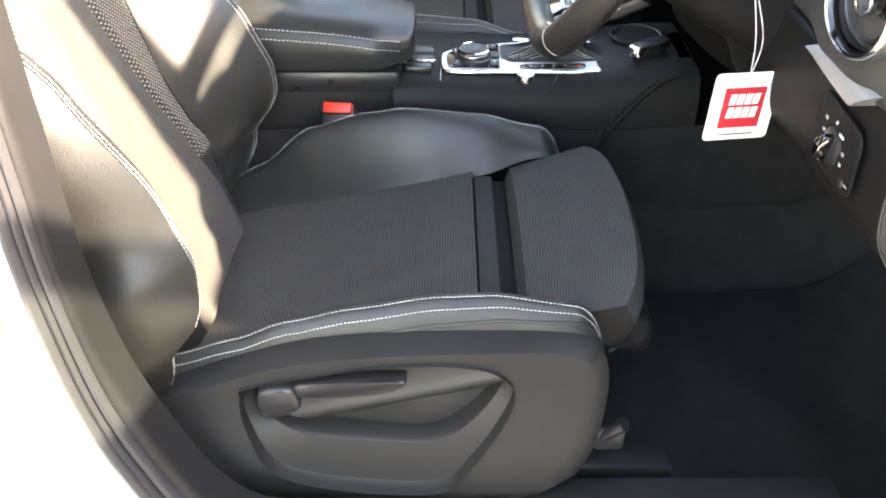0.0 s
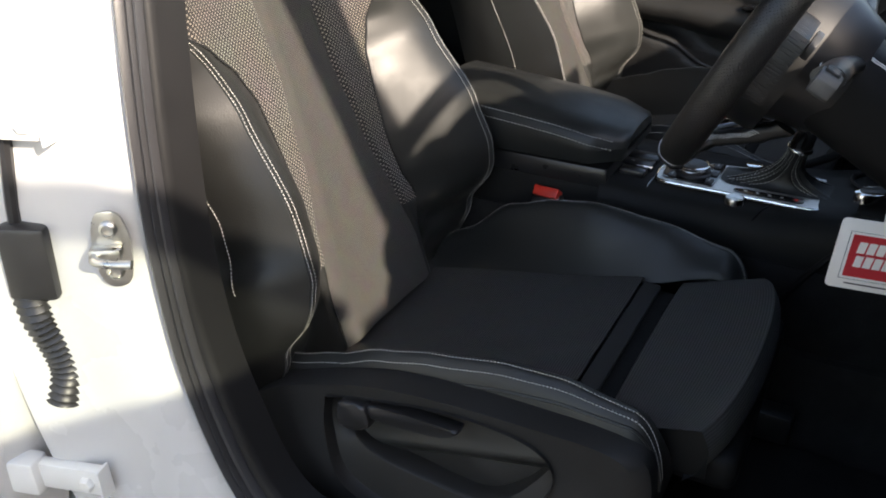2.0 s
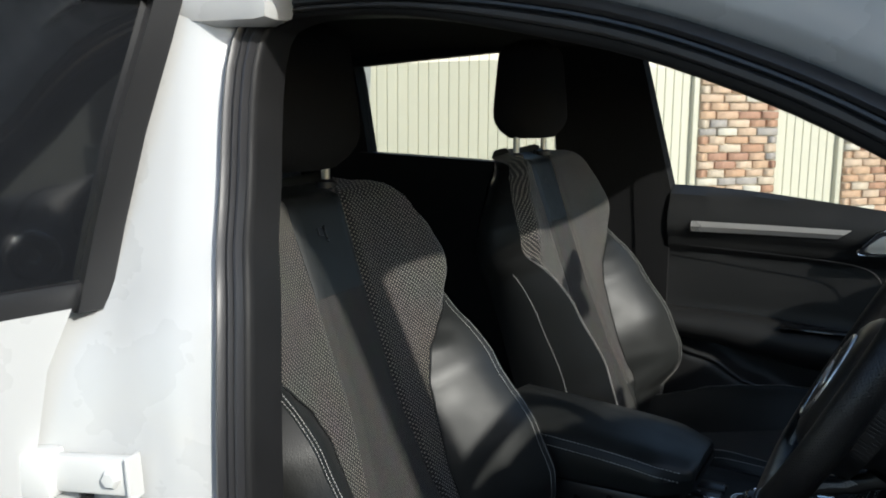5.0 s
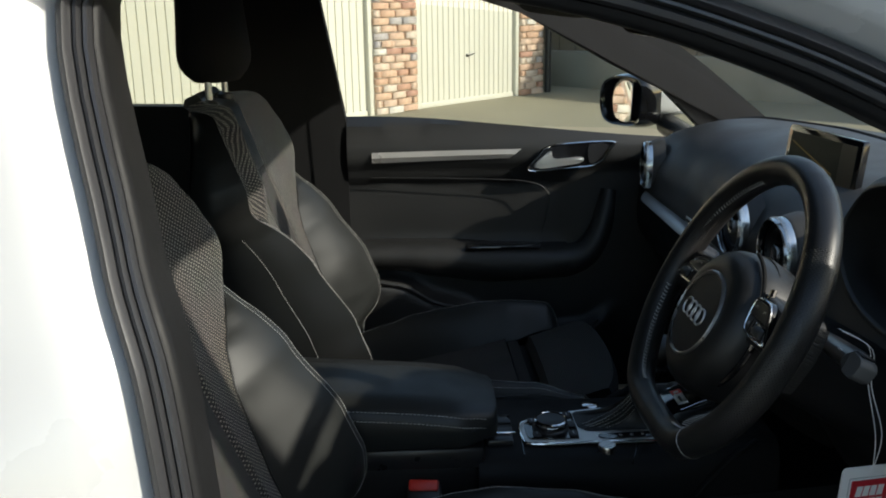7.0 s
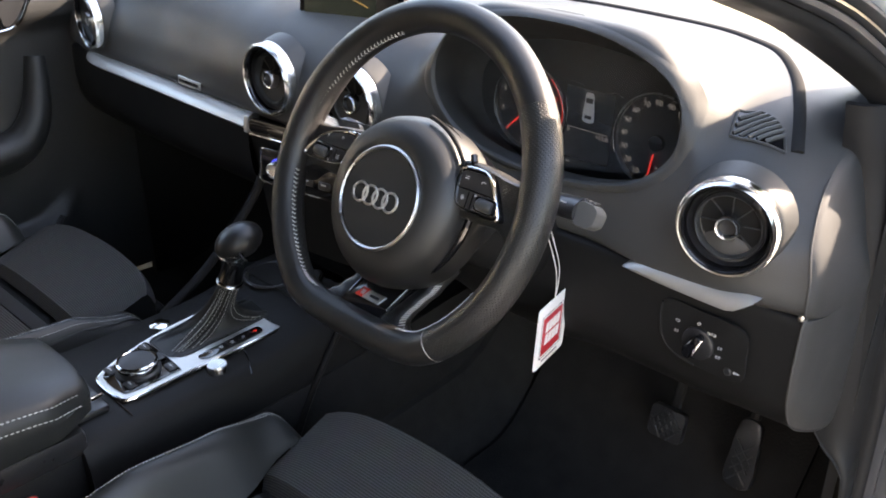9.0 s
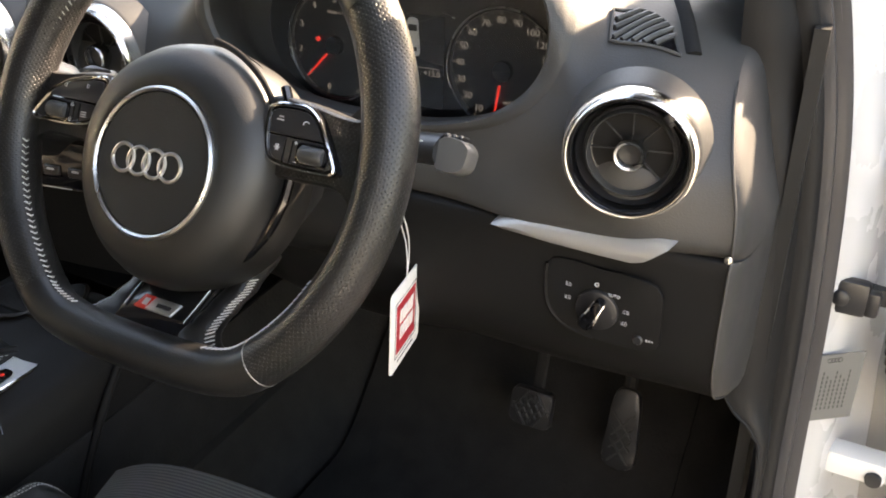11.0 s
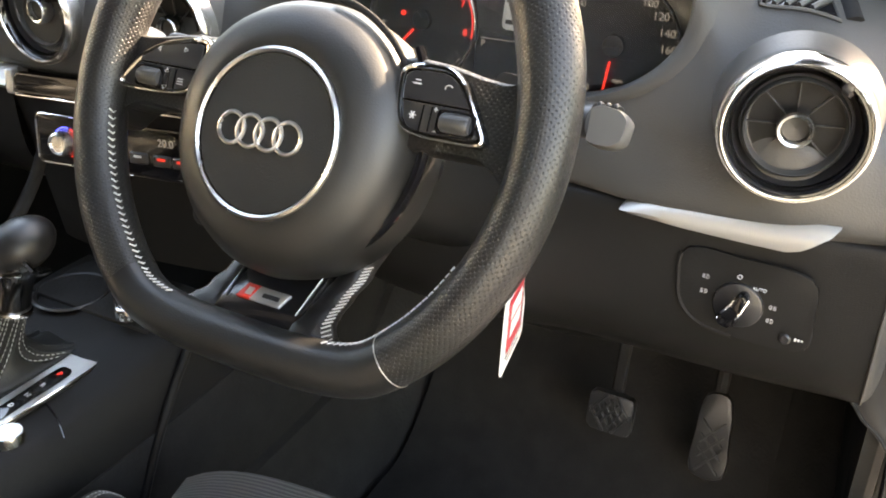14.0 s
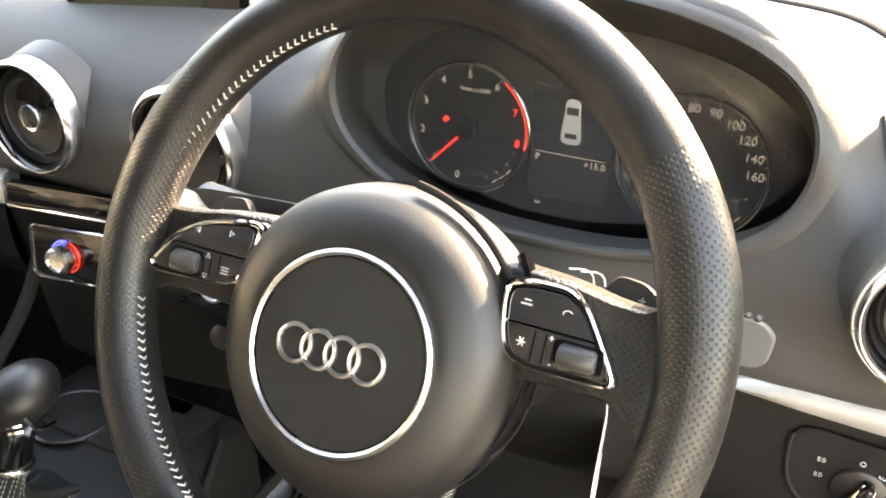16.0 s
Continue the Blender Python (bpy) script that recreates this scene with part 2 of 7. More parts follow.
BRICK = pieces("old_brick", [(0.66, 0.42, 0.28), (0.70, 0.47, 0.32), (0.58, 0.34, 0.23), (0.76, 0.58, 0.44), (0.54, 0.31, 0.22), (0.78, 0.72, 0.62), (0.70, 0.47, 0.33), (0.50, 0.45, 0.42), (0.76, 0.63, 0.50), (0.72, 0.52, 0.38)])
BARK = surface("bark", (0.06, 0.05, 0.04), 0.95, grain=40, bump=0.8)
GLASS = pane("clear_glass", (0.93, 0.95, 0.94), 0.35)
REARGLASS = pane("dark_rear_glass", (0.78, 0.80, 0.78), 0.3)
# pale film in this glass paints in the haze over the dials
HAZEGLASS = pane("hazed_cover_glass", (0.95, 0.95, 0.94), 0.35, 0.035)
TINT = pane("green_tinted_door_glass", (0.70, 0.74, 0.71), 0.6)
DOORSKIN = surface("black_door_lining", (0.0145, 0.0149, 0.0149), 0.5, grain=800, bump=0.12, cells=True, patch=12)
# white jamb paint, greyed so that its shade lies in the colour
JAMBSHADE = surface("shaded_white_jamb", (0.26, 0.26, 0.255), 0.6, grain=150, bump=0.2, patch=8)
STALKGREY = surface("pale_grey_plastic", (0.07, 0.07, 0.068), 0.4, bump=0.0, vary=0.06)
GREYPLASTIC = surface("grey_satin_plastic", (0.040, 0.040, 0.039), 0.4, bump=0.0, vary=0.06)
DARKGLASS = surface("dark_tinted_glass", (0.01, 0.011, 0.013), 0.03, bump=0.0, coat=1.0)
MIRROR = surface("mirror_glass", (0.85, 0.86, 0.86), 0.02, 1.0, bump=0.0, vary=0.01, rvary=0.0)
SCREEN = surface("dark_display_glass", (0.008, 0.010, 0.012), 0.10, bump=0.0, coat=1.0)
DIAL = surface("instrument_face", (0.006, 0.006, 0.007), 0.35, bump=0.0)
REDGLOW = glow("red_backlight", (1.0, 0.05, 0.04), 0.055)
BLUEGLOW = glow("blue_backlight", (0.05, 0.08, 1.0), 0.18)
WHITEGLOW = glow("white_backlight", (0.8, 0.82, 0.85), 0.013)
MAPGLOW = glow("map_display", (0.15, 0.21, 0.17), 0.009, 0.15)
ROADGLOW = glow("map_road_line", (0.85, 0.55, 0.12), 0.03)


# ---- mesh helpers ----
def smooth_step(a, b, x):
    k = min(1.0, max(0.0, (x - a) / (b - a)))
    return k * k * (3 - 2 * k)


def curve(points, steps, closed=False):
    """Catmull-Rom through the points, any dimension."""
    pts = [Vector(p) for p in points]
    n = len(pts)
    out = []
    for i in range(n if closed else n - 1):
        if closed:
            a, b, c, d = pts[i - 1], pts[i], pts[(i + 1) % n], pts[(i + 2) % n]
        else:
            a, b, c, d = pts[max(i - 1, 0)], pts[i], pts[i + 1], pts[min(i + 2, n - 1)]
        for k in range(steps):
            t = k / steps
            out.append(0.5 * ((2 * b) + (c - a) * t + (2 * a - 5 * b + 4 * c - d) * t * t + (3 * b - a - 3 * c + d) * t ** 3))
    if not closed:
        out.append(pts[-1].copy())
    return out


def lerp_table(table, x):
    """Piecewise smooth value from a short table of (x, value)."""
    if x <= table[0][0]:
        return table[0][1]
    for (a, p), (b, q) in zip(table, table[1:]):
        if x <= b:
            k = (x - a) / (b - a)
            k = k * k * (3 - 2 * k) * 0.6 + k * 0.4
            return p + (q - p) * k
    return table[-1][1]


def part(name, bm, material, parent=None, label="", sharp=40):
    """Link a bmesh, in world coordinates, as one object under a thing or a part."""
    bmesh.ops.recalc_face_normals(bm, faces=bm.faces)
    for f in bm.faces:
        f.smooth = True
    lim = radians(sharp)
    for e in bm.edges:
        if len(e.link_faces) == 2 and e.calc_face_angle(0) > lim:
            e.smooth = False
    me = bpy.data.meshes.new(name)
    bm.to_mesh(me)
    bm.free()
    me.materials.append(material)
    ob = new(name, me)
    if parent is not None:
        ob.parent = parent
        ob.matrix_parent_inverse = world_of(parent).inverted()
    if label:
        ob["label"] = label
    return ob


def world_of(ob):
    m = ob.matrix_basis.copy()
    while ob.parent:
        m = ob.parent.matrix_basis @ ob.matrix_parent_inverse @ m
        ob = ob.parent
    return m


def thing(name, base, label, category, group="", kind=""):
    e = new(name)
    e.empty_display_size = 0.05
    e.matrix_basis = Matrix.Translation(base)
    return tagged(e, label, category, group, kind)


def put(bm, mat):
    bmesh.ops.transform(bm, matrix=mat, verts=bm.verts)
    return bm


def join(*bms):
    """Put several bmeshes into the first."""
    first = bms[0]
    for b in bms[1:]:
        me = bpy.data.meshes.new("t")
        b.to_mesh(me)
        b.free()
        first.from_mesh(me)
        bpy.data.meshes.remove(me)
    return first


def box(c, s, bev=0.0, seg=2, m=None):
    bm = bmesh.new()
    bmesh.ops.create_cube(bm, size=1)
    bmesh.ops.scale(bm, vec=s, verts=bm.verts)
    if bev:
        bmesh.ops.bevel(bm, geom=bm.edges, offset=bev, segments=seg, profile=0.5, affect="EDGES")
    bmesh.ops.translate(bm, vec=c, verts=bm.verts)
    return put(bm, m) if m else bm


def loft(rings, closed=True, cap=True, uv=None):
    """Skin equal rings of points, in order."""
    bm = bmesh.new()
    vs = [[bm.verts.new(p) for p in r] for r in rings]
    n = len(rings[0])
    lay = bm.loops.layers.uv.new("uv") if uv else None
    for i in range(len(vs) - 1):
        for j in range(n if closed else n - 1):
            k = (j + 1) % n
            try:
                f = bm.faces.new((vs[i][j], vs[i][k], vs[i + 1][k], vs[i + 1][j]))
            except ValueError:
                continue
            if uv:
                for lp, (a, b) in zip(f.loops, ((i, j), (i, j + 1), (i + 1, j + 1), (i + 1, j))):
                    lp[lay].uv = uv(a, b)
    if cap and closed:
        bm.faces.new(vs[0][::-1])
        bm.faces.new(vs[-1])
    return bm


def sheet(f, us, vs, thick=0.0, lay=None):
    """A surface f(u, v) with a UV map in metres."""
    g = [[Vector(f(u, v)) for u in us] for v in vs]
    mid = g[len(g) // 2]
    lu = [0.0]
    for a, b in zip(mid, mid[1:]):
        lu.append(lu[-1] + (b - a).length)
    lv = [0.0]
    mc = len(us) // 2
    for a, b in zip(g, g[1:]):
        lv.append(lv[-1] + (b[mc] - a[mc]).length)
    bm = loft(g, closed=False, cap=False, uv=(lambda i, j: lay(us[j], vs[i])) if lay else (lambda i, j: (lu[j], lv[i])))
    if thick:
        bmesh.ops.recalc_face_normals(bm, faces=bm.faces)
        bmesh.ops.solidify(bm, geom=bm.faces, thickness=thick)
    return bm


def span(a, b, n):
    return [a + (b - a) * i / (n - 1) for i in range(n)]


def tube(path, r, n=8, closed=False, flat=1.0):
    """A round rod along a path; r may be a list."""
    pts = [Vector(p) for p in path]
    rings = []
    up = None
    m = len(pts)
    for i, p in enumerate(pts):
        a = pts[i - 1] if (i > 0 or closed) else p
        b = pts[(i + 1) % m] if (i < m - 1 or closed) else p
        t = (b - a).normalized()
        if up is None:
            up = Vector((0, 0, 1)) if abs(t.z) < 0.9 else Vector((1, 0, 0))
        s = t.cross(up).normalized()
        up = s.cross(t).normalized()
        rad = r[i] if isinstance(r, (list, tuple)) else r
        rings.append([p + (s * math.cos(2 * math.pi * k / n) + up * math.sin(2 * math.pi * k / n) * flat) * rad for k in range(n)])
    if closed:
        rings.append(rings[0])
        bm = loft(rings, cap=False)
        bmesh.ops.remove_doubles(bm, verts=bm.verts, dist=1e-6)
        return bm
    return loft(rings)


def lathe(profile, n=32, m=None, cap=True):
    """Turn (radius, height) points about local z."""
    rings = [[Vector((max(r, 1e-4) * math.cos(2 * math.pi * k / n), max(r, 1e-4) * math.sin(2 * math.pi * k / n), h)) for k in range(n)] for r, h in profile]
    bm = loft(rings, cap=cap)
    return put(bm, m) if m else bm


def prism(pts, depth, bev=0.0, m=None, seg=2):
    """An outline in the local xy plane, drawn out along z, with a rounded upper edge."""
    bm = bmesh.new()
    bot = [bm.verts.new((p[0], p[1], 0)) for p in pts]
    top = [bm.verts.new((p[0], p[1], depth)) for p in pts]
    n = len(pts)
    bm.faces.new(bot[::-1])
    cap = bm.faces.new(top)
    for i in range(n):
        bm.faces.new((bot[i], bot[(i + 1) % n], top[(i + 1) % n], top[i]))
    if bev:
        bmesh.ops.bevel(bm, geom=list(cap.edges), offset=bev, segments=seg, profile=0.5, affect="EDGES")
    return put(bm, m) if m else bm


def rounded(w, h, r, n=5):
    """A rounded rectangle outline."""
    out = []
    for cx, cy, a0 in ((w / 2 - r, h / 2 - r, 0), (-w / 2 + r, h / 2 - r, 90), (-w / 2 + r, -h / 2 + r, 180), (w / 2 - r, -h / 2 + r, 270)):
        for k in range(n + 1):
            a = radians(a0 + 90 * k / n)
            out.append((cx + r * math.cos(a), cy + r * math.sin(a)))
    return out


def soften(pts, steps=5):
    """A closed outline with rounded corners through the points."""
    return [(p.x, p.y) for p in curve([(x, y, 0) for x, y in pts], steps, True)]


def rounder(pts, times=2):
    """A closed outline with its corners cut round."""
    pts = [Vector((x, y)) for x, y in pts]
    for i in range(times):
        k = 0.16 if i == 0 else 0.25
        pts = [q for a, b in zip(pts, pts[1:] + pts[:1]) for q in (a.lerp(b, k), a.lerp(b, 1 - k))]
    return pts


def basis(origin, x, y):
    """A matrix whose local x and y point along x and y."""
    x = Vector(x).normalized()
    z = x.cross(Vector(y)).normalized()
    y = z.cross(x)
    return Matrix(((x.x, y.x, z.x, origin[0]), (x.y, y.y, z.y, origin[1]), (x.z, y.z, z.z, origin[2]), (0, 0, 0, 1)))


def dashes(path, length=0.0042, gap=0.0022, r=0.0006, lift=(0, 0, 0)):
    """A row of small thread stitches along a path."""
    pts = [Vector(p) + Vector(lift) for p in path]
    bm = bmesh.new()
    acc, on = 0.0, True
    start = pts[0]
    cum = [0.0]
    for a, b in zip(pts, pts[1:]):
        cum.append(cum[-1] + (b - a).length)

    def at(d):
        for i in range(len(cum) - 1):
            if d <= cum[i + 1]:
                k = (d - cum[i]) / max(1e-9, cum[i + 1] - cum[i])
                return pts[i].lerp(pts[i + 1], k)
        return pts[-1]
    d = 0.0
    verts, faces = [], []
    while d + length < cum[-1]:
        a, b = at(d), at(d + length)
        t = (b - a).normalized()
        s = t.orthogonal().normalized() * r
        u = t.cross(s)
        o = len(verts)
        for q, k in ((a, 0.5), (a.lerp(b, 0.5), 1.0), (b, 0.5)):
            for w in (s, u, -s, -u):
                verts.append(q + w * k)
        for ring in (0, 4):
            for k in range(4):
                faces.append((o + ring + k, o + ring + (k + 1) % 4, o + ring + 4 + (k + 1) % 4, o + ring + 4 + k))
        d += length + gap
    me = bpy.data.meshes.new("t")
    me.from_pydata([tuple(v) for v in verts], [], faces)
    bm.from_mesh(me)
    bpy.data.meshes.remove(me)
    return bm


def writing(text, size, m, depth=0.0004, align="CENTER"):
    """Letters as a mesh in the plane of m."""
    c = bpy.data.curves.new("t", "FONT")
    c.body, c.size, c.align_x, c.align_y, c.extrude = text, size, align, "CENTER", depth
    c.resolution_u = 3
    o = bpy.data.objects.new("t", c)
    me = bpy.data.meshes.new_from_object(o)
    bm = bmesh.new()
    bm.from_mesh(me)
    bpy.data.objects.remove(o)
    bpy.data.curves.remove(c)
    bpy.data.meshes.remove(me)
    return put(bm, m)


# ---- yard ----
GZ = -0.06
ground = part("ground", sheet(lambda u, v: (u, v, GZ + 0.012 * math.sin(u * 0.7) * math.sin(v * 0.6) * (1 if abs(u) + abs(v) < 30 else 0)),
              [-900, -200, -60] + span(-30, 30, 61) + [60, 200, 900], [-900, -200, -60] + span(-30, 30, 61) + [60, 200, 900]), CONCRETE)
tagged(ground, "pale worn concrete yard ground", "ground", kind="structure")

WA = Vector((-0.194, 9.43, 0))
WD = Vector((1.388, 1.34, 0)).normalized()
WN = Vector((WD.y, -WD.x, 0))
WALLM = Matrix(((WD.x, 0, WN.x, WA.x), (WD.y, 0, WN.y, WA.y), (0, 1, 0, GZ), (0, 0, 0, 1)))


def on_wall(s, z, out=0.0):
    return WALLM @ Vector((s, z, out))


garage_wall = thing("wall_garage", on_wall(-2, 0), "old red brick piers of a garage row with pale mortar", "wall", kind="structure")
PIERS = [(-13.6, -12.7), (-11.0, -10.2), (-8.9, -8.2), (-6.9, -5.98), (-2.4, -1.49), (-0.66, 0.02), (1.93, 2.43)]
for a, b in PIERS:
    part("pier_core", box(((a + b) / 2, 1.25, -0.14), (b - a - 0.01, 2.5, 0.26), 0, m=WALLM), MORTAR, garage_wall)
part("lintel_beam", box((-5.6, 2.7, -0.12), (16.2, 0.42, 0.3), 0.01, m=WALLM), BLOCKWALL, garage_wall)
part("roof_slab", box((-5.6, 3.0, -2.2), (16.6, 0.18, 4.9), 0.02, m=WALLM), BLOCKWALL, garage_wall)
part("rear_wall", box((-5.6, 1.4, -4.5), (16.2, 2.9, 0.2), 0, m=WALLM), BLOCKWALL, garage_wall)
part("end_wall", box((2.32, 1.4, -2.4), (0.2, 2.9, 4.2), 0, m=WALLM), BLOCKWALL, garage_wall)


def garage_door(a, b, height, handle_at, label):
    g = thing("garage_door", on_wall((a + b) / 2, 0), label, "garage door", group="garage doors")
    w = b - a
    fw = 0.06
    part("door_frame", join(box((a + fw / 2, height / 2, -0.05), (fw, height, 0.09), 0.006, m=WALLM), box((b - fw / 2, height / 2, -0.05), (fw, height, 0.09), 0.006, m=WALLM),
                            box(((a + b) / 2, height + fw / 2, -0.05), (w, fw, 0.09), 0.006, m=WALLM)), DOORPAINT, g)
    # ribbed steel leaf
    n = max(6, int((w - 2 * fw) / 0.094))
    pts = []
    step = (w - 2 * fw) / n
    for i in range(n):
        x = a + fw + i * step
        pts += [(x, 0.0), (x + step * 0.80, 0.0), (x + step * 0.84, -0.012), (x + step * 0.96, -0.012)]
    pts.append((b - fw, 0.0))
    part("leaf", loft([[WALLM @ Vector((x, z, -0.06 + d)) for x, d in pts] for z in (0.03, height * 0.5, height)], closed=False, cap=False), DOORPAINT, g, sharp=20)
    part("bottom_rail", box(((a + b) / 2, 0.03, -0.07), (w - 2 * fw, 0.06, 0.05), 0.005, m=WALLM), DOORPAINT, g)
    if handle_at:
        hx, hz = handle_at
        part("door_handle", join(lathe([(0.022, 0), (0.022, 0.008), (0.012, 0.012), (0.010, 0.03)], 16, WALLM @ Matrix.Translation((hx, hz, -0.06))),
                                 tube([WALLM @ Vector((hx, hz, -0.028)), WALLM @ Vector((hx + 0.03, hz + 0.012, -0.022)), WALLM @ Vector((hx + 0.10, hz + 0.02, -0.024))], 0.009, 8)), SATIN, g, "black lever handle")
    return g


garage_door(0.02, 1.93, 2.12, (0.97, 0.58), "closed cream ribbed garage door with a black handle")
garage_door(-1.49, -0.66, 2.12, None, "closed narrow cream boarded door between brick piers")
garage_door(-5.98, -2.4, 2.12, None, "wide closed cream boarded garage door")
garage_door(-8.2, -6.9, 2.12, None, "closed cream ribbed garage door")
garage_door(-10.2, -8.9, 2.12, None, "closed cream ribbed garage door")
garage_door(-12.7, -11.0, 2.12, None, "closed cream ribbed garage door")

pipe = part("drain_pipe", tube([on_wall(2.53, 0.0, 0.02), on_wall(2.53, 1.4, 0.02), on_wall(2.53, 2.8, 0.02)], 0.045, 12), SATIN)
tagged(pipe, "black drain pipe at the end of the garages", "pipe")

FD = Vector((0.69, -0.72, 0)).normalized()
FO = Vector((1.75, 12.1, 0))
FENM = Matrix(((FD.x, 0, -FD.y, FO.x), (FD.y, 0, FD.x, FO.y), (0, 1, 0, GZ), (0, 0, 0, 1)))
fence = thing("fence", FENM @ Vector((5, 0, 0)), "weathered vertical board fence on a low grey concrete base", "fence")
part("base_wall", box((6.0, 0.24, 0.10), (15, 0.54, 0.22), 0.015, m=FENM), BLOCKWALL, fence, "low grey concrete wall")
plank_mesh = None
for i in range(100):
    if plank_mesh is None:
        p = part("plank", box((0, 0, 0), (0.135, 2.2, 0.022), 0.004, 1), TIMBER, fence)
        plank_mesh = p.data
    else:
        p = new("plank", plank_mesh)
        p.parent = fence
        p.matrix_parent_inverse = fence.matrix_basis.inverted()
    p.matrix_basis = FENM @ pose(-1.4 + i * 0.148, 1.36 + random.uniform(-0.015, 0.015), 0.12 + 0.012 * (i % 2), 0, 0, random.uniform(-0.5, 0.5))
part("fence_back", box((6.0, 1.42, 0.20), (15, 2.1, 0.012), 0, 1, FENM), TIMBER, fence)
part("fence_rail", join(box((6.0, 0.75, 0.17), (15, 0.09, 0.05), 0.004, m=FENM), box((6.0, 1.9, 0.17), (15, 0.09, 0.05), 0.004, m=FENM)), TIMBER, fence)
box_ob = part("meter_box", box((-0.3, 0.16, -0.2), (0.5, 0.3, 0.25), 0.02, m=FENM), SATIN)
tagged(box_ob, "dark low box beside the fence", "box")

# ---- the car's shell ----
car = thing("car", (-0.45, 0, GZ), "white estate hatchback car with its side doors open", "car")

LOOP_PTS = [(-0.56, -0.635, 1.265), (-0.535, -0.705, 1.08), (-0.507, -0.745, 0.98), (-0.487, -0.775, 0.82), (-0.48, -0.78, 0.68), (-0.458, -0.78, 0.53), (-0.397, -0.78, 0.39),
            (-0.30, -0.78, 0.335), (-0.1, -0.78, 0.305), (0.15, -0.78, 0.30), (0.30, -0.785, 0.325), (0.375, -0.795, 0.40), (0.40, -0.79, 0.55), (0.402, -0.785, 0.70),
            (0.40, -0.775, 0.83), (0.39, -0.76, 0.93), (0.355, -0.74, 1.02), (0.26, -0.71, 1.095), (0.12, -0.68, 1.152), (-0.03, -0.655, 1.221), (-0.2, -0.635, 1.272), (-0.42, -0.625, 1.295)]
LOOP = curve(LOOP_PTS, 6, True)
LOOP_IN = []
for i, p in enumerate(LOOP):
    t = LOOP[(i + 1) % len(LOOP)] - LOOP[i - 1]
    n = Vector((t.z, 0, -t.x)).normalized()
    if n.dot(Vector((-0.05, 0, 0.75)) - Vector((p.x, 0, p.z))) < 0:
        n = -n
    LOOP_IN.append(n)


def around(profile, widen=None):
    """Sweep a section round the door opening; a: into the opening, b: into the car."""
    rings = []
    for p, n in zip(LOOP, LOOP_IN):
        k = widen(p) if widen else 1.0
        rest = 1.0 + 0.9 * smooth_step(0.70, 0.45, p.z) * smooth_step(0.2, 0.0, p.x) + 0.9 * smooth_step(1.0, 1.1, p.z) * smooth_step(-0.45, -0.2, p.x) + 0.5 * smooth_step(0.25, 0.35, p.x) * smooth_step(1.05, 0.95, p.z)
        deep = 1 - 0.78 * smooth_step(0.28, 0.36, p.x) * smooth_step(1.06, 0.96, p.z)
        rings.append([p + n * (a * k if a < 0 else min(a, 0.018) + max(0.0, a - 0.018) * rest) + Vector((0, b if b < 0.02 else 0.02 + (b - 0.02) * deep, 0)) for a, b in profile])
    rings.append(rings[0])
    bm = loft(rings, closed=False, cap=False)
    bmesh.ops.remove_doubles(bm, verts=bm.verts, dist=1e-6)
    return bm


part("door_aperture", around([(0.003, 0.02), (0.0, 0.006), (-0.006, -0.004), (-0.016, -0.018), (-0.024, -0.026), (-0.05, -0.034), (-0.075, -0.044), (-0.088, -0.062), (-0.105, -0.07)],
                             widen=lambda p: 1.0 + 0.75 * smooth_step(-0.25, -0.46, p.x) + 0.5 * smooth_step(0.3, 0.38, p.x)), PAINT, car, "glossy white painted door aperture")
part("door_seal", join(around([(-0.002, 0.012), (0.0, 0.002), (0.004, -0.007), (0.008, -0.009), (0.012, -0.004), (0.0125, 0.006), (0.010, 0.014)]),
                       around([(0.0115, 0.004), (0.0135, -0.0025), (0.0160, -0.003), (0.0178, 0.002), (0.0175, 0.016)]),
                       around([(0.0170, 0.007), (0.0195, 0.0015), (0.0220, 0.002), (0.0235, 0.007), (0.0230, 0.018)])), SEALRUBBER, car, "black rubber door seal with raised lips")
part("aperture_trim", around([(0.0220, 0.014), (0.0240, 0.0105), (0.0265, 0.012), (0.0285, 0.016), (0.029, 0.022), (0.029, 0.06)]), TRIMSKIN, car, "black plastic pillar and sill trim")


def side_y(z):
    return 0.775 if z < 0.97 else 0.775 - (z - 0.97) * 0.52


def far_panel(outline, thick=0.05, inset=0.0):
    bm = prism(outline, 1.0)
    for v in bm.verts:
        x, z, k = v.co
        v.co = (x, side_y(z) - inset + thick * k, z)
    return bm


part("far_windscreen_pillar", far_panel([(0.384, 0.93), (0.282, 1.025), (0.158, 1.085), (-0.06, 1.205), (-0.2, 1.25), (-0.2, 1.32), (0.0, 1.30), (0.187, 1.2), (0.36, 1.085), (0.532, 0.958), (0.64, 0.90), (0.62, 0.85), (0.40, 0.85)]), PILLARCLOTH, car)
part("far_centre_pillar", far_panel([(-0.455, 0.96), (-0.50, 1.30), (-0.70, 1.30), (-0.71, 0.97), (-0.71, 0.3), (-0.455, 0.3)]), HEADLINER, car)
part("far_roof_rail", far_panel([(-0.14, 1.275), (-0.5, 1.288), (-0.82, 1.288), (-1.25, 1.255), (-1.65, 1.23), (-1.65, 1.36), (-0.1, 1.36)]), HEADLINER, car)
part("far_rear_pillar", far_panel([(-1.30, 1.0), (-1.262, 1.235), (-1.27, 1.33), (-1.75, 1.31), (-2.2, 1.0), (-2.2, 0.3), (-1.30, 0.3)]), HEADLINER, car)
part("far_rear_door_trim", far_panel([(-0.70, 0.3), (-0.70, 1.01), (-1.31, 1.025), (-1.31, 0.3)], inset=0.02), PLASTIC, car)
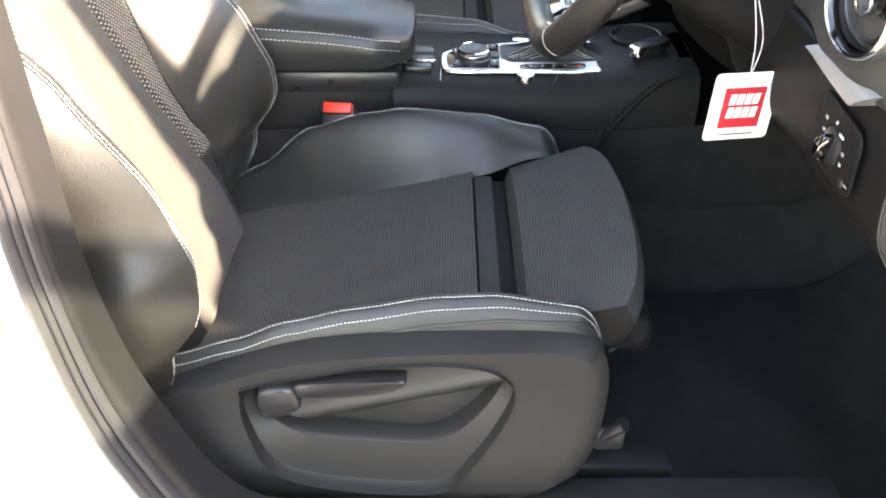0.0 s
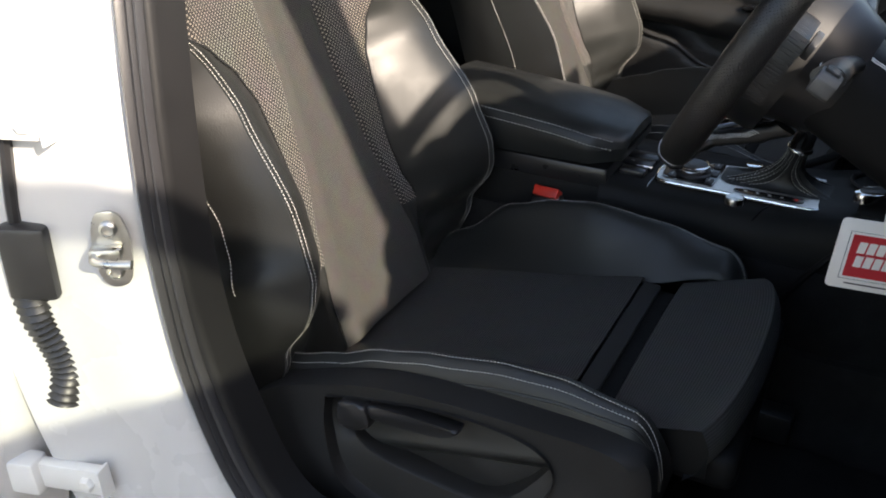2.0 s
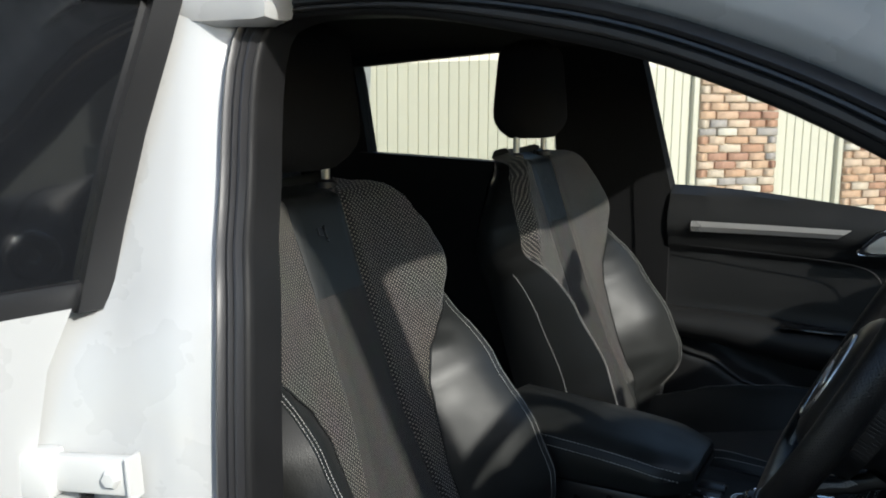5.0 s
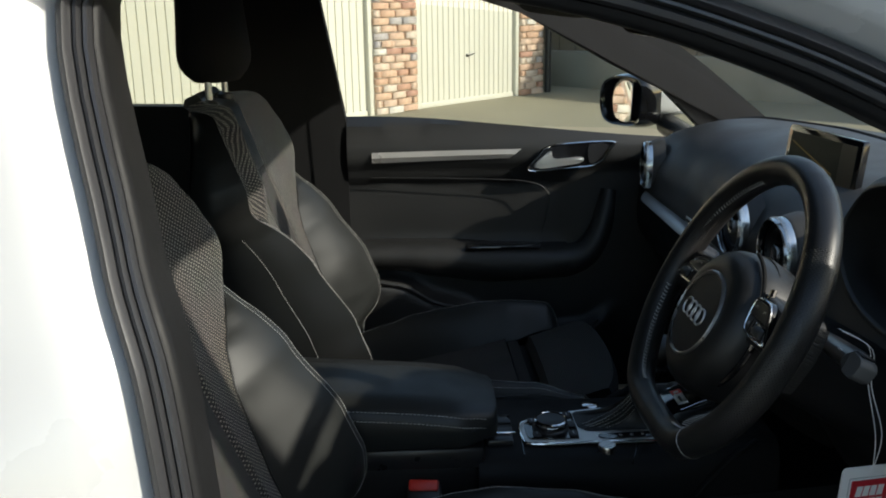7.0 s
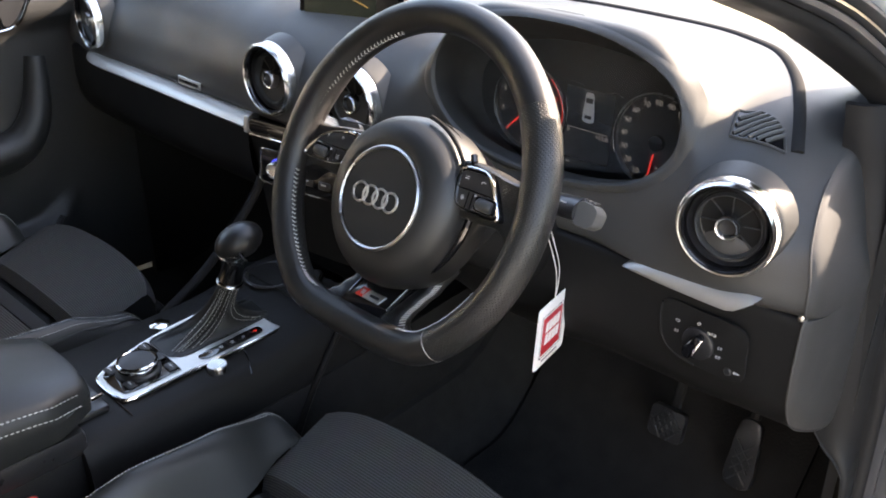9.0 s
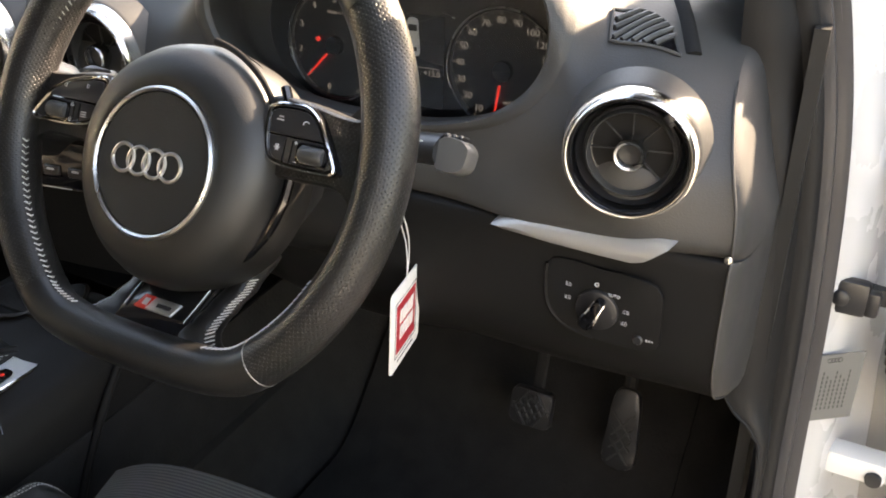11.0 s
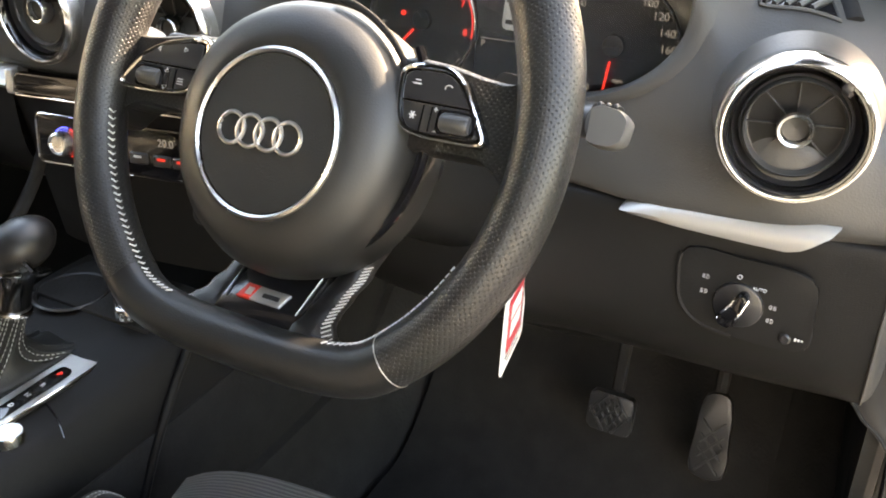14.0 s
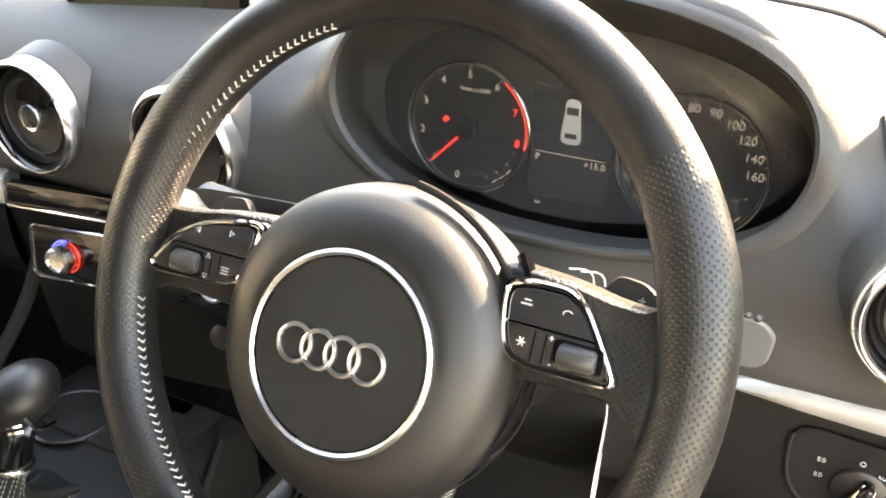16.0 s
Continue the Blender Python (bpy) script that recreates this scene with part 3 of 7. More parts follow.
part("roof_lining", sheet(lambda u, v: (u, v, 1.345 - 0.055 * (abs(v) / 0.63) ** 3 - 0.08 * smooth_step(-1.0, -1.9, u) - 0.015 * smooth_step(-0.3, 0.0, u)), span(-0.06, -1.95, 24), span(-0.64, 0.64, 20)), HEADLINER, car)
part("roof_skin", sheet(lambda u, v: (u, v, 1.385 - 0.07 * (abs(v) / 0.66) ** 3 - 0.07 * smooth_step(-1.0, -2.0, u) - 0.03 * smooth_step(-0.3, 0.0, u)), span(0.0, -2.05, 24), span(-0.68, 0.68, 20), 0.004), PAINT, car)
part("near_sill", box((-1.05, -0.79, 0.26), (0.9, 0.12, 0.14), 0.02), PAINT, car)
part("near_roof_rail", box((-1.1, -0.64, 1.29), (1.2, 0.06, 0.07), 0.02), PAINT, car)
part("tailgate_inner", box((-2.12, 0, 0.80), (0.05, 1.44, 0.9), 0.02), HEADLINER, car)


def body_ring(x, hw, z0, z1, crown=0.02):
    """A rounded cross-section of the painted body."""
    out = []
    for a in span(0, 2 * math.pi, 41)[:-1]:
        ca, sa = math.copysign(abs(math.cos(a)) ** 0.32, math.cos(a)), math.copysign(abs(math.sin(a)) ** 0.32, math.sin(a))
        out.append(Vector((x, hw * ca * (1 - 0.04 * max(0.0, sa)), (z0 + z1) / 2 + (z1 - z0) / 2 * sa + (crown * (1 - ca * ca) if sa > 0 else 0))))
    return out


front = loft([body_ring(x, w, a, b) for x, w, a, b in ((0.665, 0.865, 0.16, 0.835), (0.9, 0.87, 0.15, 0.825), (1.2, 0.86, 0.14, 0.80), (1.45, 0.82, 0.14, 0.75), (1.6, 0.74, 0.15, 0.70), (1.70, 0.62, 0.18, 0.64), (1.74, 0.48, 0.24, 0.56))], cap=False)
front.faces.new([v for v in front.verts][-40:])
part("front_body", front, PAINT, car, "glossy white bonnet and wings")
part("radiator_grille", prism(soften([(-0.34, 0.10), (0.34, 0.10), (0.26, -0.16), (-0.26, -0.16)], 4), 0.03, 0.01, basis((1.725, 0, 0.46), (0, 1, 0), (0, 0, 1))), SATIN, car)
for sg in (-1, 1):
    part("headlamp", box((1.60, sg * 0.60, 0.60), (0.20, 0.26, 0.10), 0.035, 3), DARKGLASS, car)
    part("rear_lamp", box((-2.20, sg * 0.66, 0.82), (0.12, 0.24, 0.13), 0.03, 3), RED, car)
rear = loft([body_ring(x, w, a, b, 0.0) for x, w, a, b in ((-1.40, 0.865, 0.18, 0.97), (-1.7, 0.86, 0.18, 0.97), (-2.0, 0.82, 0.20, 0.96), (-2.2, 0.74, 0.24, 0.93), (-2.27, 0.66, 0.30, 0.86))], cap=False)
rear.faces.new([v for v in rear.verts][-40:])
part("rear_body", rear, PAINT, car, "glossy white rear quarter")
for sg in (-1, 1):
    part("rear_pillar_skin", prism([(-1.36, 0.95), (-1.34, 1.30), (-1.72, 1.28), (-2.12, 0.94)], 0.03, 0.006, basis((0, sg * 0.70 if sg < 0 else 0.84, 0), (1, 0, 0), (0, 0, 1)) @ Matrix.Diagonal((1, 1, 1, 1))), PAINT, car)
part("rear_window", sheet(lambda u, v: (-1.95 - 0.25 * u, v, 1.29 - 0.35 * u - 0.03 * (abs(v) / 0.6) ** 2), span(0, 1, 5), span(-0.64, 0.64, 10), 0.006), DARKGLASS, car, "dark rear window")
part("far_body_skin", box((-0.75, 0.85, 0.535), (2.7, 0.04, 0.69), 0.018), PAINT, car)
for wx in (1.0, -1.65):
    for wy in (-0.78, 0.78):
        w = part("wheel", lathe([(0.17, -0.09), (0.30, -0.10), (0.318, -0.06), (0.318, 0.06), (0.30, 0.10), (0.17, 0.09)], 40, pose(wx, wy, 0.258, 90, 0, 0)), RUBBER, car)
        part("rim", lathe([(0.04, 0.05 if wy > 0 else -0.06), (0.19, 0.03), (0.205, 0.085), (0.215, 0.09)], 30, pose(wx, wy, 0.258, 90 if wy < 0 else -90, 0, 0)), ALU, w)
part("scuttle", sheet(lambda u, v: (0.655 - 0.10 * (abs(v) / 0.7) ** 2 + 0.16 * u, v, 0.958 - 0.12 * u - 0.045 * (abs(v) / 0.7) ** 2), span(0, 1, 5), span(-0.72, 0.72, 24), 0.01), SATIN, car)
ws = part("windscreen", sheet(lambda u, v: (0.70 - 0.14 * (abs(v) / 0.7) ** 2 - (0.80 - 0.13 * (abs(v) / 0.7) ** 2) * u, v * (1 - 0.18 * u), 0.965 - 0.04 * (abs(v) / 0.7) ** 2 + 0.355 * u + 0.03 * math.sin(math.pi * u)), span(0, 1, 10), span(-0.70, 0.70, 20)), GLASS, car)
ws.visible_shadow = False
for nm, o in (("far_front_glass", [(0.384, 0.93), (0.282, 1.025), (-0.06, 1.205), (-0.5, 1.25), (-0.45, 0.96)]), ("far_rear_glass", [(-0.71, 1.0), (-0.73, 1.27), (-1.265, 1.26), (-1.30, 1.0)])):
    gl = part(nm, far_panel(o, 0.004, -0.02), GLASS if "front" in nm else REARGLASS, car)
    gl.visible_shadow = False
# inner cover of the near windscreen pillar, from the door opening to the glass
PIL = curve([(0.40, -0.772, 0.86), (0.392, -0.752, 0.93), (0.352, -0.730, 1.02), (0.255, -0.700, 1.093), (0.115, -0.672, 1.150), (-0.035, -0.648, 1.219), (-0.16, -0.63, 1.262)], 4)
GLS = curve([(0.58, -0.700, 0.885), (0.555, -0.680, 0.925), (0.46, -0.655, 0.975), (0.33, -0.632, 1.035), (0.19, -0.605, 1.100), (0.03, -0.578, 1.182), (-0.11, -0.555, 1.258)], 4)
part("near_pillar_cover", loft([[p.lerp(q, k) + Vector((-0.030, 0.024, 0.0)) * math.sin(math.pi * k) for p, q in zip(PIL, GLS)] for k in span(0, 1, 9)], closed=False, cap=False), PILLARCLOTH, car, "dark grey pillar cover")
# front edge dropped, out of view, so its shadow falls lower on the seats
part("windscreen_header", sheet(lambda u, v: (-0.16 + 0.07 * u, v, 1.325 - (0.02 + 0.045 * max(0.0, 1 - (v / 0.50) ** 4)) * u - 0.04 * (abs(v) / 0.6) ** 2 - 0.022 * max(0.0, 1 - (v / 0.48) ** 2)), span(0, 1, 4), span(-0.6, 0.6, 16), 0.03), HEADLINER, car)


# floor with its foot wells and rising toe board
def floor_z(x, y):
    z = 0.23 + 0.30 * smooth_step(0.40, 0.78, x) + 0.02 * math.sin(x * 9) * math.sin(y * 11) * 0.3
    z += 0.16 * smooth_step(0.20, 0.12, abs(y))
    return z + 0.04 * smooth_step(0.66, 0.74, abs(y))


floor = part("floor", sheet(lambda u, v: (u, v, floor_z(u, v)), span(-2.1, 0.80, 60), span(-0.76, 0.77, 50)), CARPET)
tagged(floor, "black carpet over the car floor", "carpet floor", kind="structure")
part("bulkhead", box((0.80, 0, 0.55), (0.04, 1.55, 0.66), 0.01), HEADLINER, car)
part("side_kick_panel", sheet(lambda u, v: (0.37 + 0.40 * u - 0.03 * v, -0.752 + 0.05 * u * u + 0.02 * v * u, 0.30 + 0.66 * v), span(0, 1, 10), span(0, 1, 12), 0.012), SHELL, car)
# lining of the front pillar foot: runs from the door seal to the dash cheek, with a step cut out over the sill
FRONT_X = sorted((p.z, p.x) for p in LOOP if p.x > 0.33 and p.z < 1.03)
FRONT_Y = sorted((p.z, p.y) for p in LOOP if p.x > 0.33 and p.z < 1.03)
LINING_EDGE = [(0.40, -0.766), (0.52, -0.7645), (0.534, -0.764), (0.566, -0.7605), (0.578, -0.752), (0.600, -0.729), (0.612, -0.720), (0.63, -0.717), (0.85, -0.716), (0.93, -0.690), (1.0, -0.690)]


def lining(k, z):
    x = lerp_table(FRONT_X, z)
    a = Vector((x - 0.0285 + 0.012 * smooth_step(0.94, 1.0, z), lerp_table(FRONT_Y, z) + 0.022, z))
    b = Vector((x - 0.060, lerp_table(LINING_EDGE, z), z))
    return a.lerp(b, k) + Vector((-0.010, -0.004, 0)) * math.sin(math.pi * k)


LZ = span(0.41, 0.99, 117)
part("pillar_lining", sheet(lining, span(0, 1, 8), LZ, 0.006), TRIMSKIN, car, "smooth grey-black pillar lining with a step")
# paler tube draws the thin highlight along the step's edge
part("lining_highlight", tube([lining(1.0, z) + Vector((-0.001, -0.001, 0)) for z in LZ if 0.50 < z < 0.66], 0.0016, 6), SHELL, car)
part("far_kick_panel", sheet(lambda u, v: (0.33 + 0.42 * u, 0.757 - 0.05 * u * u, 0.26 + 0.5 * v), span(0, 1, 8), span(0, 1, 8), 0.02), PLASTIC, car)
part("sill_plate", box((-0.06, -0.705, 0.330), (0.72, 0.11, 0.014), 0.006), SHELL, car, "smooth black sill plate")
mat_ob = part("floor_mat", sheet(lambda u, v: (u, v, floor_z(u, v) + 0.016 + 0.003 * math.sin(u * 31 + v * 17)), span(0.02, 0.62, 24), span(-0.66, -0.20, 18), 0.008), CARPET)
tagged(mat_ob, "black carpet mat in the driver foot well", "floor mat")
# ---- seats ----
RAKE0, RAKE1 = Vector((-0.452, 0, 0.50)), Vector((-0.657, 0, 1.078))
RAKE_D = (RAKE1 - RAKE0)
RAKE_N = Vector((RAKE_D.z, 0, -RAKE_D.x)).normalized()
W_TAB = [(0.0, 0.258), (0.06, 0.258), (0.155, 0.248), (0.26, 0.240), (0.47, 0.229), (0.60, 0.226), (0.66, 0.238), (0.71, 0.250), (0.76, 0.250), (0.82, 0.236), (0.90, 0.203), (0.96, 0.158), (1.0, 0.108)]
P_TAB = [(-0.12, 0.275), (0.10, 0.285), (0.17, 0.283), (0.23, 0.268), (0.30, 0.262), (0.40, 0.268), (0.51, 0.280), (0.64, 0.284)]
A_TAB = [(-0.12, 0.0), (0.0, 0.022), (0.06, 0.050), (0.16, 0.070), (0.28, 0.070), (0.47, 0.043), (0.60, 0.016), (0.68, 0.0)]
B_TAB = [(0.0, 0.130), (0.11, 0.134), (0.17, 0.119), (0.26, 0.113), (0.36, 0.118), (0.46, 0.125), (0.53, 0.145), (0.585, 0.178), (0.63, 0.213), (0.66, 0.230)]
C_TAB = [(0.0, 0.115), (0.12, 0.100), (0.3, 0.072), (0.5, 0.056), (0.75, 0.056), (0.89, 0.060), (1.0, 0.062)]


def back_w(v):
    return lerp_table(W_TAB, v)


def back_b(v):
    return min(lerp_table(B_TAB, v), back_w(v))


def back_c(v):
    return min(lerp_table(C_TAB, v), back_w(v) * 0.85)


def back_thick(v):
    return 0.10 - 0.05 * smooth_step(0.64, 0.95, v)


def back_depth(q, v):
    """How far the backrest's face stands forward, q across from the centre."""
    a, w, b = abs(q), back_w(v), back_b(v)
    d = 0.012 * (a / 0.15) ** 2
    amp = lerp_table(A_TAB, v)
    r = max(0.0, (a - b) / max(0.02, w - b))
    if a > b:
        d += amp * math.sin(0.5 * math.pi * min(1.0, r * 1.08))
    d += 0.02 * smooth_step(0.6, 0.75, v) * smooth_step(0.3, 0.9, a / w) - 0.035 * smooth_step(0.85, 1.0, a / w) * smooth_step(0.55, 0.7, v)
    d -= 0.006 * math.exp(-((a - back_c(v)) / 0.004) ** 2)
    d -= 0.05 * smooth_step(0.93, 1.0, v) ** 2
    d -= (0.03 * smooth_step(0.1, 0.0, v) + 0.03 * smooth_step(0.0, -0.12, v)) * smooth_step(0.85, 1.25, a / b)
    return d


def build_seat(yc, o, label, lever, drop=0.0, set_back=0.0):
    """o: the outward sign across the car."""
    s = thing("sports_chair", (-0.2, yc, 0.24), label, "seat", group="front seats")

    def bp(q, v, lift=0.0):
        p = RAKE0 + RAKE_D * v + RAKE_N * (back_depth(q, v) + lift)
        return Vector((p.x, yc + o * q, p.z))

    vs = span(0, 1, 64)
    part("back_panel", sheet(lambda u, v: bp(u * back_c(v), v), span(-1, 1, 13), span(-0.11, 0.745, 54)), CLOTH, s, "fine ribbed grey-black cloth centre panel")
    part("back_top_panel", sheet(lambda u, v: bp(u * back_c(v), v, 0.001), span(-1, 1, 13), span(0.738, 1, 18)), LEATHER, s)
    for sg in (-1, 1):
        part("mesh_band", sheet(lambda u, v: bp(sg * (back_c(v) + (back_b(v) - back_c(v)) * u), v), span(0, 1, 17), span(0.09, 0.665, 38), 0.0, lambda u, v: (sg * (back_c(v) + (back_b(v) - back_c(v)) * u), v * 0.613)), MESH, s, "coarse dotted sports mesh")
        part("shoulder", sheet(lambda u, v: bp(sg * (back_c(v) + (back_w(v) - back_c(v)) * u), v), span(0, 1, 21), span(0.655, 1, 24), 0.0, lambda u, v: (sg * (back_c(v) + (back_w(v) - back_c(v)) * u), v * 0.613)), MESH, s, "coarse dotted sports mesh")
        part("lower_corner", sheet(lambda u, v: bp(sg * (back_c(v) + (back_b(v) - back_c(v)) * u), v, -0.001), span(0, 1, 9), span(-0.11, 0.11, 14)), LEATHER, s)
        part("side_bolster", sheet(lambda u, v: bp(sg * (back_b(v) + (back_w(v) - back_b(v)) * u), v), span(0, 1, 17), span(-0.12, 0.67, 50)), LEATHER, s, "smooth black leather bolster")

        def side(u, v, sg=sg):
            w = back_w(v)
            p = bp(sg * w, v)
            d = back_depth(w, v)
            thick = back_thick(v)
            up = 0.42
            k = smooth_step(0.48, 0.76, v)
            q = (lerp_table(P_TAB, v) if sg > 0 else w + 0.010) * (1 - k) + (w + 0.008 * (1 - smooth_step(0.64, 1.0, v))) * k
            p = p - RAKE_N * (u * (thick + d))
            k = min(1.0, u / up)
            p.y = yc + o * sg * (w + (q - w) * math.sin(0.5 * math.pi * k) - (0.028 * ((u - up) / (1 - up)) ** 2 if u > up else 0.0))
            return p
        part("back_side", sheet(side, span(0, 1, 14), span(-0.12, 1, 70)), LEATHER_SIDE, s)
        seam = [bp(sg * (back_w(v) * 0.985), v, 0.0015) for v in span(-0.06, 0.66, 50)]
        seam2 = [bp(sg * (back_w(v) * 0.945), v, 0.0015) for v in span(-0.06, 0.64, 50)]
        part("seam_stitching", join(dashes(seam, 0.003, 0.0013, 0.0006), dashes(seam2, 0.003, 0.0013, 0.0006)), THREAD, s, "pale grey contrast stitching")
        part("piping", dashes([side(0.42, v) + Vector((0, o * sg * 0.001, 0)) for v in vs if 0.15 < v < 0.63], 0.003, 0.0014, 0.0006), THREAD, s)
        part("bolster_seam", tube([bp(sg * back_b(v), v, 0.0008) for v in vs if 0.09 < v < 0.655], 0.0018, 6), LEATHER_SIDE, s)
    # rear shell of the backrest
    def shell(u, v):
        p = RAKE0 + RAKE_D * v - RAKE_N * (back_thick(v) + 0.02 * (1 - u * u))
        return Vector((p.x, yc + u * (back_w(v) - 0.018), p.z))
    part("back_shell", sheet(shell, span(-1, 1, 12), vs), PLASTIC, s)
    part("back_top_edge", loft([[(bp(u * back_w(1.0), 1.0).lerp(shell(u * o, 1.0), k) + Vector((0, 0, 0.014 * math.sin(math.pi * k)))) for u in span(-1, 1, 11)] for k in span(0, 1, 8)], closed=False, cap=False), LEATHER, s)
    part("emboss_mark", join(box((0, 0, 0), (0.004, 0.022, 0.0012), 0.0004, 1, basis(bp(0.0, 0.87, 0.002), (0, -1, 0), RAKE_D)),
                             box((0.012, 0.004, 0), (0.010, 0.012, 0.0012), 0.0004, 1, basis(bp(0.0, 0.87, 0.002), (0, -1, 0), RAKE_D))), SATIN, s)
    # head restraint
    hc = Vector((-0.660 - set_back, yc, 1.222 - drop))
    hr = []
    for k in span(0, 1, 15):
        z = -0.10 + 0.20 * k
        w = 0.129 * (1 - 0.22 * k ** 1.9) * (1 - 0.62 * max(0.0, (k - 0.86) / 0.14) ** 2.2) * (1 - 0.40 * max(0.0, (0.30 - k) / 0.30) ** 2.4)
        d = 0.055 * (1 - 0.25 * k) * (1 - 0.62 * max(0.0, (k - 0.84) / 0.16) ** 2.2) * (1 - 0.45 * max(0.0, (0.26 - k) / 0.26) ** 2.4)
        ring = []
        for a in span(0, 2 * math.pi, 29)[:-1]:
            ca, sa = math.cos(a), math.sin(a)
            ring.append(hc + Vector((math.copysign(abs(ca) ** 0.75, ca) * d - 0.02 * z + 0.012 * math.cos(a) * (1 - abs(sa)), math.copysign(abs(sa) ** 0.65, sa) * w, z)))
        hr.append(ring)
    head = part("head_restraint", loft(hr), HEADLINER, s, "padded black head restraint")
    part("stitching", dashes([hr[i][7] + Vector((0.004, 0, 0)) for i in range(1, 14)], 0.004, 0.002, 0.0007), THREAD, head)
    for sg in (-1, 1):
        part("restraint_post", tube([(hc.x, yc + sg * 0.075, 1.02), (hc.x, yc + sg * 0.075, hc.z - 0.07)], 0.0065, 12), STEEL, s, "steel post")
        part("post_collar", lathe([(0.016, 0), (0.016, 0.008), (0.008, 0.012)], 16, Matrix.Translation((hc.x, yc + sg * 0.075, 1.056))), SATIN, s)

    # cushion
    def zc(x):
        return 0.497 + (x + 0.1) * 0.255

    def wi(x):
        return 0.162 + 0.024 * smooth_step(-0.15, -0.45, x)

    def cushion(u, x):
        q = u * wi(x)
        sag = -0.010 * (1 - u * u) * math.exp(-((x + 0.3) / 0.13) ** 2)
        wr = 0.0018 * math.sin(q * 70 + x * 23) * math.exp(-((q - 0.06) / 0.05) ** 2)
        return (x, yc + o * q, zc(x) + sag + wr)
    part("cushion_panel", sheet(cushion, span(-1, 1, 25), span(-0.475, -0.105, 26)), CLOTH_SEAT, s, "fine ribbed black cloth")
    part("cushion_rear_roll", loft([[Vector((-0.475 + 0.03 * math.cos(a), yc + q, 0.380 + 0.034 * math.sin(a))) for a in span(-0.6, 3.4, 10)] for q in span(-0.2, 0.2, 12)], closed=False, cap=False), LEATHER, s)
    part("slot_floor", box((-0.078, yc, 0.470), (0.07, 0.34, 0.012), 0.002), CARPET, s)
    part("slot_strap", box((-0.090, yc, 0.489), (0.026, 0.31, 0.010), 0.004, 2, Matrix.Identity(4)), CLOTH_SEAT, s)

    def thigh(u, k):
        # k runs from the slot over the top, round the nose and under
        x = -0.058 + 0.140 * min(1, k / 0.62)
        z = 0.508 + (x + 0.058) * 0.26
        if k > 0.62:
            a = (k - 0.62) / 0.38
            x = 0.082 + 0.018 * math.sin(math.pi * a) - 0.010 * a
            z = 0.547 - 0.075 * a
        if k < 0.04:
            z -= 0.022 * (1 - k / 0.04)
        nose = -(0.018 * u * u + 0.012 * u ** 8) * min(1, k / 0.62)
        return (x + nose, yc + o * u * (0.178 + 0.004 * k), z - 0.012 * abs(u) ** 6 - 0.006 * u * u)
    part("thigh_support", sheet(thigh, span(-1, 1, 27), [0, 0.02, 0.04] + span(0.08, 1, 26)), CLOTH_SEAT, s, "fine ribbed black cloth")
    for sg in (-1, 1):
        part("thigh_side", sheet(lambda u, k: (thigh(sg, k)[0], thigh(sg, k)[1] - o * sg * 0.004 * u, thigh(sg, k)[2] * (1 - u) + 0.462 * u), span(0, 1, 5), [0, 0.04] + span(0.1, 1, 16)), LEATHER_SIDE, s)
    part("thigh_seam", dashes([Vector(thigh(o * -1 if o < 0 else 1, k)) + Vector((0, 0, 0.001)) for k in span(0.25, 0.75, 20)], 0.05, 0.001, 0.0007), LEATHER_SIDE, s)
    part("nose_base", box((0.045, yc, 0.462), (0.10, 0.33, 0.05), 0.015, 3), PLASTIC, s)
    PRO = curve([(0.0, -0.010, 0), (0.010, 0.004, 0), (0.035, 0.026, 0), (0.055, 0.034, 0), (0.070, 0.030, 0), (0.082, 0.016, 0), (0.092, -0.008, 0), (0.095, -0.022, 0), (0.074, -0.044, 0)], 3)

    NEAR_CREST = [(-0.50, 0.462), (-0.43, 0.496), (-0.37, 0.514), (-0.31, 0.537), (-0.24, 0.552), (-0.15, 0.566), (-0.09, 0.568), (-0.04, 0.563), (0.0, 0.558)]
    FAR_CREST = [(-0.50, 0.42), (-0.42, 0.468), (-0.34, 0.532), (-0.26, 0.557), (-0.20, 0.566), (-0.09, 0.557), (-0.02, 0.536), (0.0, 0.530)]

    def bol(j, x, sg):
        """A cushion bolster's section point, sg 1 on the door's side; the front end rounds down."""
        e = PRO[j]
        xx = min(x, -0.012)
        k = math.sqrt(max(0.0, 1 - ((x - xx) / 0.042) ** 2))
        w0 = wi(min(xx, -0.1)) + 0.016 * smooth_step(-0.09, -0.02, xx)
        q = w0 + e.x * (0.252 - w0) / 0.096
        h = lerp_table(NEAR_CREST if sg > 0 else FAR_CREST, xx) - zc(xx)
        z = zc(xx) + (e.y / 0.034 * h if e.y > 0 else e.y)
        return Vector((x, yc + o * sg * (q - 0.006 * (1 - k)), 0.452 + (z - 0.452) * k))
    xs = span(-0.50, -0.012, 32) + [-0.012 + 0.042 * math.sin(a) for a in span(0.12, 1.57, 12)]
    for sg in (-1, 1):
        part("cushion_bolster", loft([[bol(j, x, sg) for j in range(len(PRO))] for x in xs], closed=False, cap=False), LEATHER, s, "smooth black leather cushion bolster")
        part("seam_stitching", join(dashes([bol(12, x, sg) + Vector((0, 0, 0.0012)) for x in xs[2:-2]], 0.0030, 0.0013, 0.0006), dashes([bol(10, x, sg) + Vector((0, 0, 0.0014)) for x in xs[2:-2]], 0.0030, 0.0013, 0.0006)), THREAD, s, "pale grey contrast stitching")
        part("seam_ridge", tube([bol(13, x, sg).lerp(bol(14, x, sg), 0.5) for x in xs[:-2]], 0.0020, 6), LEATHER, s)
